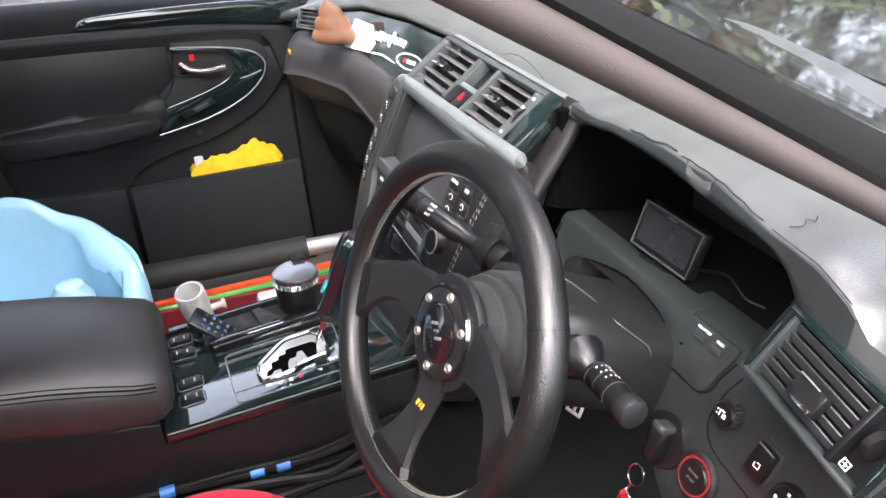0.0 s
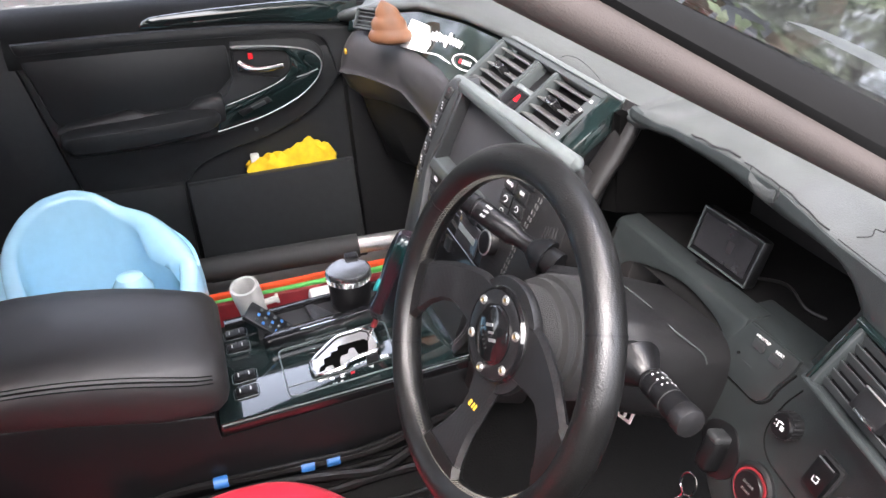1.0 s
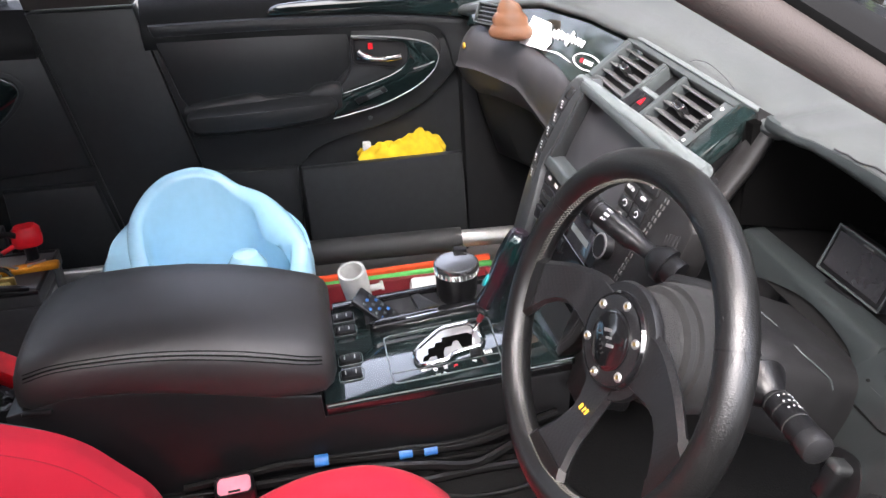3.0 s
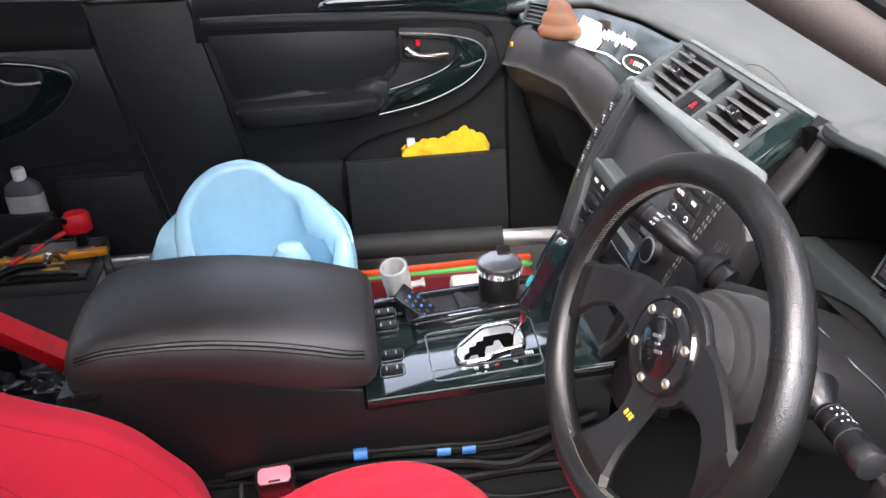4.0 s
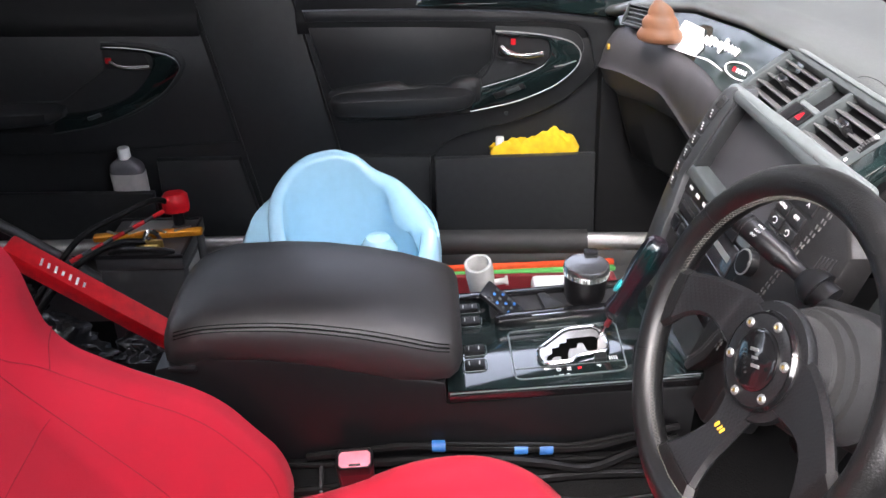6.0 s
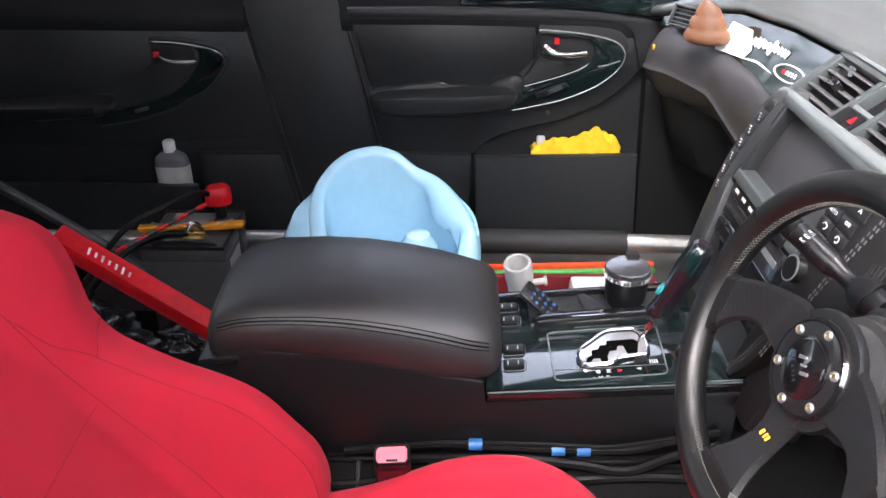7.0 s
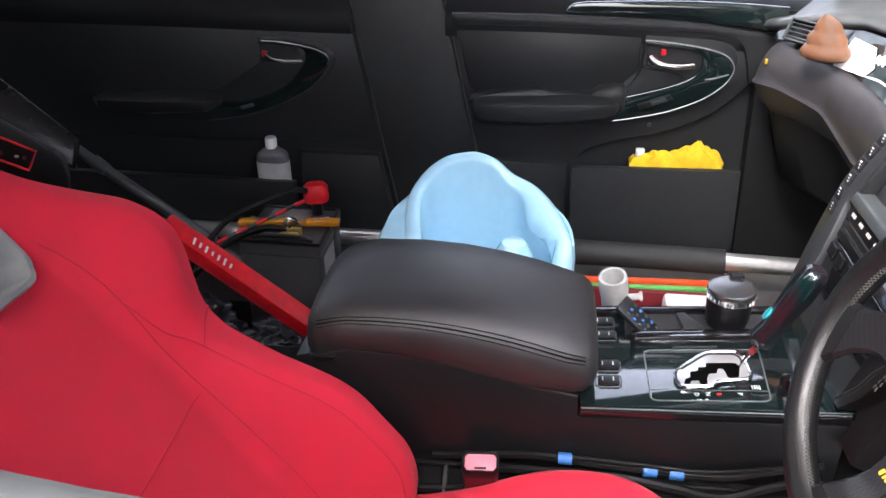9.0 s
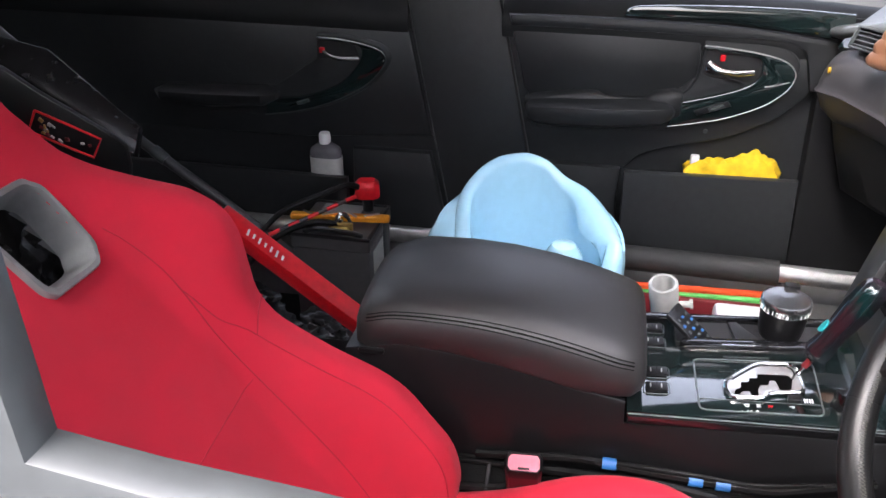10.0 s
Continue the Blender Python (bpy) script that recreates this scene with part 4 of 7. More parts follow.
for x, y in ((-0.209, -0.036), (-0.210, -0.070), (-0.212, 0.070), (-0.211, 0.035)):
    b = part("seat_button", on_panel(ring_of([(x - 0.014, y - 0.0095), (x + 0.014, y - 0.0085), (x + 0.014, y + 0.0095), (x - 0.014, y + 0.0085)], 0.12), 0.001, 0.006, 0.0015), BLACK, panel)
    rim = ring_of([(x - 0.0165, y - 0.012), (x + 0.0165, y - 0.011), (x + 0.0165, y + 0.012), (x - 0.0165, y + 0.011)], 0.15)
    part("button_rim", tube([(u, v, panel_z(u) + 0.0012) for u, v in rim + rim[:1]], 0.0008, 6, 1), STACK, b)
    part("button_split", on_panel([(x - 0.0006, y - 0.008), (x + 0.0006, y - 0.008), (x + 0.0006, y + 0.008), (x - 0.0006, y + 0.008)], 0.0058, 0.0064), DEEP, b)
    for d in (-0.008, 0.006):
        part("mark", on_panel([(x + d - 0.0008, y - 0.004), (x + d + 0.0008, y - 0.004), (x + d + 0.0008, y + 0.004), (x + d - 0.0008, y + 0.004)], 0.0061, 0.0066), OFFWHITE, b)
tray = part("cup_tray", on_panel(arc2([(-0.158, 0.036), (-0.171, 0.034), (-0.176, 0.026), (-0.171, 0.018), (-0.158, 0.018)], 4) + [(0.0, 0.026), (0.018, 0.028), (0.018, 0.044), (0.0, 0.042)], 0.0, 0.015, 0.003), BLACK_LACQUER, console, "raised glossy black edge of the cup holder")
part("tray_strip", on_panel([(-0.122, 0.0180), (-0.060, 0.0214), (-0.060, 0.0230), (-0.122, 0.0196)], 0.0150, 0.0164), CHROME, tray)
part("panel_strip", on_panel([(-0.118, 0.0100), (-0.058, 0.0132), (-0.058, 0.0150), (-0.118, 0.0118)], 0.001, 0.0022), STACK, panel)
part("tray_back", on_panel([(-0.225, 0.090), (0.05, 0.098), (0.05, 0.110), (-0.225, 0.104)], -0.004, 0.010, 0.003), BLACK_LACQUER, console)
part("tray_well", on_panel([(-0.180, 0.040), (0.03, 0.046), (0.03, 0.096), (-0.180, 0.092)], 0.001, 0.003), DEEP, console)
part("tray_divider", on_panel([(-0.100, 0.044), (-0.066, 0.046), (-0.078, 0.064), (-0.094, 0.090), (-0.106, 0.088)], 0.003, 0.010, 0.003), SHROUD, console)
mode = part("mode_knob", lathe([(0, 0), (0.0125, 0), (0.0125, 0.004), (0.0105, 0.010), (0.0115, 0.020), (0.009, 0.026), (0, 0.028)], 24, Matrix.Translation((0.012, -0.082, panel_z(0.012)))), BLACK_LACQUER, console)

lid = thing("armrest_box", "black stitched leather armrest lid on the console", "armrest")
rings = []
for x, zb, zt, sh in ((-0.612, 0.482, 0.508, 0.035), (-0.606, 0.474, 0.522, 0.015), (-0.590, 0.474, 0.535, 0.004), (-0.55, 0.488, 0.546, 0.0), (-0.48, 0.484, 0.551, 0.0), (-0.42, 0.474, 0.550, 0.0), (-0.36, 0.460, 0.543, 0.0), (-0.31, 0.448, 0.532, 0.0), (-0.27, 0.444, 0.518, 0.002), (-0.246, 0.445, 0.509, 0.005), (-0.234, 0.452, 0.497, 0.012), (-0.2285, 0.462, 0.482, 0.024)):
    zb -= 0.007
    y0, y1, h = -0.126 + sh, 0.106 - sh, zt - zb
    ring = [(x, y0 + 0.006, zb), (x, y0 + 0.001, zb + 0.10 * h), (x, y0, zb + 0.35 * h), (x, y0 + 0.002, zb + 0.55 * h), (x, y0 + 0.010, zb + 0.74 * h)]
    for k in range(1, 8):
        u = k / 8
        ring.append((x, y0 + 0.010 + (y1 - y0 - 0.02) * u, zb + h * (0.74 + 0.26 * math.sin(math.pi * u) ** 0.55)))
    ring += [(x, y1 - 0.010, zb + 0.74 * h), (x, y1, zb + 0.45 * h), (x, y1 - 0.004, zb + 0.05 * h), (x, y1 - 0.012, zb)]
    rings.append(ring)
part("lid", loft(rings), ARM_LEATHER, lid, "padded black leather lid")
for low, rr in ((0.65, 0.0011), (0.71, 0.0007), (0.59, 0.0007)):
    pts = []
    for x, zb, zt in ((-0.590, 0.474, 0.535), (-0.55, 0.488, 0.546), (-0.48, 0.484, 0.551), (-0.42, 0.474, 0.550), (-0.36, 0.460, 0.543), (-0.31, 0.448, 0.532), (-0.27, 0.444, 0.518), (-0.246, 0.445, 0.509)):
        edge = 0.0045 if x < -0.58 else 0.003 if x > -0.26 else 0.0
        pts.append((x, -0.126 + edge + interp(low, [0.35, 0.55, 0.74], [0.0, 0.002, 0.010]), zb + low * (zt - zb)))
    part("seam", tube(pts, rr, 6, 4), SEAL, lid)
part("hinge", span((-0.622, -0.03, 0.455), (-0.600, 0.04, 0.49), 0.008), BLACK, lid)
part("latch", span((-0.600, -0.129, 0.466), (-0.565, -0.121, 0.474), 0.003), BLACK, lid)

# ---- steering wheel and column ----
wn_ = Vector((-math.cos(0.353) * math.cos(-0.112), math.cos(0.353) * math.sin(-0.112), math.sin(0.353)))
wy = (Vector((0, 0, 1)) - wn_ * wn_.z).normalized()
wx = wy.cross(wn_)
WHEEL_AT = Vector((0.010, -0.3805, 0.6617))
WM = Matrix.Translation(WHEEL_AT) @ Matrix((wx, wy, wn_)).transposed().to_4x4()
wheel = thing("steering_wheel", "worn black leather three-spoke sports steering wheel with carbon hub", "steering wheel")
R0, RT = 0.1587, 0.0157


def ring_bm(a0, a1, r, R=R0, seg=16, n=72, zoff=0.0, sq=1.0):
    rings = []
    for i in range(n + 1):
        a = a0 + (a1 - a0) * i / n
        rad = Vector((math.cos(a), math.sin(a), 0))
        rings.append([rad * (R + r * math.cos(b)) + Vector((0, 0, zoff + sq * r * math.sin(b))) for b in [2 * math.pi * k / seg for k in range(seg)]])
    return put(loft(rings), WM)


part("rim", ring_bm(0, 2 * math.pi, RT), WHEEL_LEATHER, wheel, "scuffed leather rim")
for sgn in (1, -1):
    zz = []
    for k in range(150):
        a = radians(95 + 1.55 * k)
        b = math.pi - 0.30 + (0.17 * sgn if k % 2 else -0.17 * sgn)
        rad = Vector((math.cos(a), math.sin(a), 0))
        zz.append(WM @ (rad * (R0 + (RT + 0.0004) * math.cos(b)) + Vector((0, 0, (RT + 0.0004) * math.sin(b)))))
    part("stitching", tube(zz, 0.0005, 4, 1), THREAD, wheel)
random.seed(12)
for k in range(26):
    a = radians(random.choice((random.gauss(48, 14), random.gauss(15, 10), random.uniform(0, 180))))
    b = math.pi / 2 + random.gauss(0, 0.5)
    rad, tang = Vector((math.cos(a), math.sin(a), 0)), Vector((-math.sin(a), math.cos(a), 0))
    nrm = rad * math.cos(b) + Vector((0, 0, math.sin(b)))
    p = rad * R0 + nrm * (RT + 0.0001)
    q = p + tang * random.gauss(0, 0.004) + (tang.cross(nrm)) * random.gauss(0, 0.002)
    part("scuff", tube([WM @ p, WM @ ((p + q) / 2 + nrm * 0.00005), WM @ q], random.uniform(0.00015, 0.0004), 5, 2), SHROUD, wheel)
for a in (30, 153, 214, 313):
    part("rim_seam", ring_bm(radians(a - 0.3), radians(a + 0.3), RT + 0.0006, n=2), BLACK, wheel)
part("spoke_plate", put(lathe([(0, -0.022), (0.054, -0.022), (0.0555, -0.018), (0.054, -0.0125), (0.0, -0.0125)], 44), WM), CARBON, wheel)
SIDE = ((0.030, 6, 0.030, -0.0165), (0.055, 5, 0.029, -0.0155), (0.070, 3, 0.0255, -0.0135), (0.085, 0, 0.0225, -0.0110), (0.100, -4, 0.0225, -0.0080), (0.115, -9, 0.0245, -0.0045), (0.130, -14, 0.0285, -0.0015), (0.142, -17, 0.033, 0.0), (0.151, -18.5, 0.038, 0.0))
FOOT = ((0.030, 271, 0.028, -0.0165), (0.055, 273, 0.021, -0.0155), (0.070, 273, 0.0185, -0.0135), (0.085, 272, 0.0185, -0.0110), (0.100, 270, 0.0205, -0.0080), (0.115, 269, 0.025, -0.0045), (0.130, 268, 0.031, -0.0015), (0.142, 268, 0.037, 0.0), (0.151, 268, 0.042, 0.0))


def spoke_ring(r, a, w, z, lift=0.0):
    """A cross-section of a spoke: chamfered front, flat back."""
    rad, tang = Vector((math.cos(radians(a)), math.sin(radians(a)), 0)), Vector((-math.sin(radians(a)), math.cos(radians(a)), 0))
    return [rad * r + tang * u + Vector((0, 0, v)) for u, v in ((-w - lift, z), (-w + 0.0045, z + 0.0045 + lift), (w - 0.0045, z + 0.0045 + lift), (w + lift, z), (w - 0.003, z - 0.0045 - lift), (-w + 0.003, z - 0.0045 - lift))]


for rows_ in (SIDE, tuple((r, 534 - a, w, z) for r, a, w, z in SIDE), FOOT):
    sp = part("spoke", put(loft([spoke_ring(*q) for q in rows_]), WM), CARBON, wheel)
    part("spoke_sleeve", put(loft([spoke_ring(*q, 0.0016) for q in rows_[6:]]), WM), WHEEL_LEATHER, sp)
part("hub_plate", put(lathe([(0, -0.016), (0.0452, -0.016), (0.0452, -0.0100), (0.0425, -0.0068), (0.0405, -0.0062), (0.030, -0.0062), (0.0, -0.0062)], 44), WM), CARBON, wheel)
part("hub_ring", put(lathe([(0.0425, -0.0075), (0.0448, -0.0095), (0.0454, -0.0090), (0.0432, -0.0064)], 44), WM), BLACK_LACQUER, wheel)
part("horn_button", put(lathe([(0, -0.008), (0.0265, -0.008), (0.0265, -0.0035), (0.024, -0.0018), (0.0, -0.0005)], 36), WM), BLACK_LACQUER, wheel)
part("horn_ring", put(lathe([(0.0265, -0.007), (0.0283, -0.007), (0.0283, -0.0045), (0.0265, -0.0035)], 36), WM), BLACK_LACQUER, wheel)
for k in range(6):
    a = radians(26.7 + 60 * k)
    bolt = part("bolt", put(lathe([(0, 0), (0.0046, 0), (0.0046, 0.0012), (0.0038, 0.0024), (0.0024, 0.0026), (0.0022, 0.0012), (0, 0.0012)], 14), WM @ Matrix.Translation((0.0362 * math.cos(a), 0.0362 * math.sin(a), -0.0064))), SILVER, wheel)
    part("bolt_socket", put(cyl(0.0022, 0.0006, 6), WM @ Matrix.Translation((0.0362 * math.cos(a), 0.0362 * math.sin(a), -0.0050))), BRASS, bolt)
MARK = WM @ Matrix.Rotation(radians(-42), 4, "Z")
for k, (w, h) in enumerate(((0.0030, 0.011), (0.0022, 0.008), (0.0030, 0.011))):
    part("horn_mark", put(box(w, h, 0.0008, 0.0003, 1), MARK @ Matrix.Translation((-0.0075 + 0.0075 * k, 0.0045, -0.0006)) @ Matrix.Rotation(radians(-24), 4, "Z")), SILVER, wheel)
for dx in range(6):
    part("horn_mark", put(box(0.0014, 0.0026, 0.0008), MARK @ Matrix.Translation((-0.0105 + 0.0042 * dx, -0.0085, -0.0008))), SHROUD, wheel)
GM = WM @ Matrix.Rotation(radians(273 - 90), 4, "Z") @ Matrix.Translation((0, 0.0745, -0.0078)) @ pose(0, 0, 0, -8, 0, 180)
for dx, w in ((-0.0045, 0.0036), (0.0010, 0.0022), (0.0052, 0.0030)):
    part("spoke_mark", put(box(w, 0.0068, 0.0008, 0.0003, 1), GM @ Matrix.Translation((dx, 0, 0)) @ Matrix.Rotation(radians(-20), 4, "Z")), GOLD, wheel)
boss = part("boss", put(lathe([(0, -0.10), (0.059, -0.10), (0.0605, -0.097), (0.0605, -0.066), (0.0590, -0.0615), (0.0545, -0.0600), (0.0540, -0.0570), (0.0555, -0.0555), (0.0550, -0.0500), (0.0485, -0.0475), (0.0475, -0.0440), (0.0488, -0.0425), (0.0470, -0.026), (0.0, -0.022)], 48), WM), SUEDE, wheel, "charcoal grained rubber hub boss")

column = thing("steering_column", "black plastic steering column shroud with two stalks", "steering column")
cx = WHEEL_AT + Vector((0.010, 0.022, -0.008))
rings = []
for d, w, h, dz in ((0.088, 0.060, 0.048, 0.0), (0.096, 0.068, 0.053, 0.0), (0.13, 0.077, 0.055, -0.006), (0.2, 0.084, 0.055, -0.014), (0.28, 0.086, 0.055, -0.024)):
    c = cx - wn_ * d + Vector((0, 0, dz))
    rings.append([c + wx * (w * math.cos(a) * (abs(math.cos(a)) ** -0.5 if abs(math.cos(a)) > 1e-3 else 0)) + wy * (h * math.sin(a) * (abs(math.sin(a)) ** -0.5 if abs(math.sin(a)) > 1e-3 else 0)) for a in [2 * math.pi * k / 28 for k in range(28)]])
part("shroud", loft(rings), SHROUD, column)
part("shroud_seam", tube([(0.176, -0.318, 0.648), (0.1875, -0.361, 0.6418), (0.1935, -0.4025, 0.6348), (0.209, -0.4118, 0.6205), (0.221, -0.4168, 0.608), (0.225, -0.4188, 0.597)], 0.0009, 6, 5), STACK, column)


def stalk(base, tip, name, r=0.013):
    base, tip = Vector(base), Vector(tip)
    q = (tip - base).to_track_quat("Z", "Y").to_matrix().to_4x4()
    L = (tip - base).length
    m = Matrix.Translation(base) @ q
    st = part(name, lathe([(0, -0.01), (r * 1.2, -0.01), (r * 1.15, 0.01), (r * 0.72, 0.02), (r * 0.72, 0.3 * L), (r, 0.36 * L), (r, 0.7 * L), (r * 0.94, 0.705 * L), (r * 0.94, 0.72 * L), (r * 1.02, 0.725 * L), (r * 1.02, 0.97 * L), (r * 0.8, L), (0, L)], 24, m), BLACK, column)
    for s in (0.37, 0.52, 0.69):
        part("groove", put(lathe([(r * 0.99, s * L), (r * 1.012, s * L), (r * 1.012, s * L + 0.0012), (r * 0.99, s * L + 0.0012)], 24), m), DEEP, st)
    part("collar", put(lathe([(r * 0.7, 0.005), (r * (1.9 if name == "light_stalk" else 1.55), 0.005), (r * 1.5, 0.014), (r * 0.9, 0.026), (r * 0.7, 0.028)], 24), m), BLACK, st)
    for k in range(12 if name == "light_stalk" else 0):
        part("mark", put(box(0.0015, 0.0009 if k % 3 else 0.0014, 0.0005), m @ Matrix.Rotation(radians(130 + 22 * (k % 4)), 4, "Z") @ Matrix.Translation((0, -r - 0.0001, (0.42 + 0.085 * (k // 4)) * L)) @ pose(0, 0, 0, 90, 0, 0)), LETTER, st)
    return m, L


stalk((0.125, -0.27, 0.655), (0.055, -0.145, 0.700), "wiper_stalk")
m, L = stalk((0.125, -0.443, 0.645), (0.123, -0.532, 0.647), "light_stalk", 0.0125)
part("stalk_cap", lathe([(0, 0.88 * L), (0.0128, 0.88 * L), (0.0134, 0.90 * L), (0.0136, L * 1.0), (0.0126, L * 1.035), (0.0095, L * 1.05), (0, L * 1.056)], 24, m), SHROUD, column)

# ---- driver's racing seat ----
seat = thing("racing_seat", "red suede bucket racing seat with silver-framed harness slots", "seat")
SA = Vector((-0.579, 0, 0.815))
SN = Vector((0.815, 0, 0.579))
SO = Vector((-0.577, -0.40, 0.302))
BA, BB = [-0.16, -0.10, -0.03, 0.1, 0.2, 0.28, 0.33, 0.39, 0.44, 0.50, 0.56, 0.62, 0.9], [0.0, 0.080, 0.128, 0.125, 0.068, 0.036, 0.060, 0.090, 0.075, 0.03, 0.01, 0.02, 0.03]
WA, WB = [-0.16, 0.1, 0.25, 0.3, 0.39, 0.45, 0.5, 0.56, 0.62, 0.75, 0.86, 0.9], [0.262, 0.262, 0.258, 0.256, 0.260, 0.252, 0.225, 0.185, 0.160, 0.145, 0.12, 0.09]


def seat_at(al, s, off=0.0):
    w, b = interp(al, WA, WB), sum(interp(al + d, BA, BB) for d in (-0.03, -0.015, 0.0, 0.015, 0.03)) / 5
    e = min(1.0, max(0.0, (abs(s) - 0.52) / 0.33))
    fwd = b * e * e * (3 - 2 * e) + 0.012 * math.sin(min(1, max(0, (al + 0.1) / 0.6)) * math.pi) * (1 - e)
    fwd += 0.0022 * noise.noise(Vector((al * 9, s * 4, 3.0))) + 0.0004 * noise.noise(Vector((al * 26, s * 9, 1.0)))
    if abs(s) > 0.92:
        fwd -= (abs(s) - 0.92) / 0.08 * 0.03
    return SO + SA * al + SN * (fwd + off) + Vector((0, s * w, 0))


def in_slot(al, s):
    return 0.449 < al < 0.555 and 0.13 < abs(s) < interp(al, [0.449, 0.465, 0.546, 0.555], [0.455, 0.508, 0.602, 0.585])


rows, cols = 150, 121
bm = bmesh.new()
fr = [[bm.verts.new(seat_at(-0.16 + 1.06 * i / rows, -1 + 2 * j / (cols - 1))) for j in range(cols)] for i in range(rows + 1)]
for i in range(rows):
    for j in range(cols - 1):
        al, s = -0.16 + 1.06 * (i + 0.5) / rows, -1 + 2 * (j + 0.5) / (cols - 1)
        if not in_slot(al, s):
            bm.faces.new((fr[i][j], fr[i][j + 1], fr[i + 1][j + 1], fr[i + 1][j]))
part("backrest", bm, RED, seat, "red suede backrest with side bolsters")
bm = bmesh.new()
bk = [[bm.verts.new(seat_at(-0.16 + 1.06 * i / 100, -1 + 2 * j / 72) + (-SN * (0.05 if 0 < j < 72 else 0.004)) + Vector((0, (0.012 if j == 72 else -0.012 if j == 0 else 0), 0))) for j in range(73)] for i in range(101)]
for i in range(100):
    for j in range(72):
        al, s = -0.16 + 1.06 * (i + 0.5) / 100, -1 + 2 * (j + 0.5) / 72
        if not in_slot(al, s):
            bm.faces.new((bk[i][j], bk[i][j + 1], bk[i + 1][j + 1], bk[i + 1][j]))
part("seat_shell", bm, GREYSHELL, seat, "silver-grey moulded seat shell")
for sg in (1, -1):
    quad = [(0.440, 0.10), (0.437, 0.43), (0.462, 0.525), (0.545, 0.632), (0.563, 0.59), (0.563, 0.10)]
    mid = (sum(q[0] for q in quad) / 6, sum(q[1] for q in quad) / 6)

    def slot_loop(shrink, off):
        loop = []
        for (a0, s0), (a1, s1) in zip(quad, quad[1:] + quad[:1]):
            for u in (0.12, 0.5, 0.88):
                al, s = a0 + (a1 - a0) * u, s0 + (s1 - s0) * u
                loop.append(seat_at(mid[0] + (al - mid[0]) * (1 - shrink / 0.065), sg * (mid[1] + (s - mid[1]) * (1 - shrink / 0.068)), off))
        ring = smooth_path(loop + loop[:1], 3)
        return ring[:-1]

    part("slot_bezel", loft([slot_loop(0.003, -0.004), slot_loop(0.0035, 0.005), slot_loop(0.005, 0.007), slot_loop(0.0105, 0.0065), slot_loop(0.012, 0.004), slot_loop(0.017, -0.040)], caps=False), GREYSHELL, seat, "silver plastic harness slot frame")
for sg in (1, -1):
    # the crease beside the centre panel, the upper bolster seam, a short cross seam
    part("seam", tube([seat_at(al, sg * s, 0.0003) for al, s in arc2(((0.47, 0.60), (0.40, 0.615), (0.31, 0.62), (0.24, 0.62), (0.13, 0.61), (0.01, 0.61), (-0.10, 0.60)), 14)], 0.0007, 6, 1), RED_SEAM, seat)
    part("seam", tube([seat_at(al, sg * s, 0.0006) for al, s in arc2(((0.36, 0.62), (0.31, 0.66), (0.26, 0.74), (0.16, 0.765), (0.06, 0.78), (-0.02, 0.78), (-0.10, 0.77)), 14)], 0.0007, 6, 1), RED_SEAM, seat)
    part("seam", tube([seat_at(al, sg * s, 0.0006) for al, s in arc2(((0.30, 0.97), (0.29, 0.92), (0.28, 0.82), (0.262, 0.74)), 10)], 0.0007, 6, 1), RED_SEAM, seat)
part("seam", tube([seat_at(0.22 + 0.0006 * abs(k), 0.06 * k, 0.0002) for k in range(-10, 11)], 0.0006, 6, 3), RED_SEAM, seat)
# cushion: two thigh bolsters and the pan
rings = []
for x, zc, hb in smooth_path(((-0.60, 0.24, 0.03), (-0.52, 0.225, 0.05), (-0.40, 0.225, 0.08), (-0.30, 0.235, 0.115), (-0.22, 0.24, 0.12), (-0.16, 0.235, 0.105), (-0.11, 0.22, 0.075), (-0.075, 0.195, 0.04), (-0.06, 0.16, 0.0)), 5):
    ring = [(x, -0.13, 0.12)]
    for k in range(65):
        s = -1 + 2 * k / 64
        e = min(1.0, max(0.0, (abs(s) - 0.45) / 0.3))
        d = max(0.0, (abs(s) - 0.82) / 0.18)
        ring.append((x, -0.37 - s * 0.235, zc + hb * e * e * (3 - 2 * e) - d * d * (hb + 0.06)))
    ring.append((x, -0.61, 0.12))
    rings.append(ring)
part("cushion", loft(rings), RED, seat, "red suede seat cushion with thigh bolsters")
part("seat_mount", span((-0.6, -0.56, 0.075), (-0.1, -0.18, 0.14), 0.01), BLACK, seat)


def text(word, size, m, material, parent, name="lettering"):
    """Printed letters as a thin mesh."""
    cu = bpy.data.curves.new(name, "FONT")
    cu.body, cu.size, cu.extrude, cu.align_x, cu.align_y = word, size, 0.0003, "CENTER", "CENTER"
    cu.resolution_u = 2
    tmp = bpy.data.objects.new(name, cu)
    scene.collection.objects.link(tmp)
    me = bpy.data.meshes.new_from_object(tmp.evaluated_get(bpy.context.evaluated_depsgraph_get()))
    bpy.data.objects.remove(tmp)
    me.name = name
    me.transform(m)
    me.materials.clear()
    me.materials.append(material)
    ob = new(name, me)
    ob.parent = parent
    return ob


def face_m(origin, right, up):
    """A pose whose x runs right, y up and z out of the face."""
    r, u = Vector(right).normalized(), Vector(up).normalized()
    n = r.cross(u).normalized()
    return Matrix.Translation(origin) @ Matrix((r, n.cross(r), n)).transposed().to_4x4()


# ---- driver's fascia: switches, buttons, side vent, keys ----
UPF = (0.34, 0, 1)


def fas_m(y, z, out=0.0):
    return face_m((fas(z), y, z), (0, -1, 0), UPF) @ Matrix.Translation((0, 0, out))


cluster = thing("button_panel", "charcoal trip button panel below the instrument hood", "switch panel")
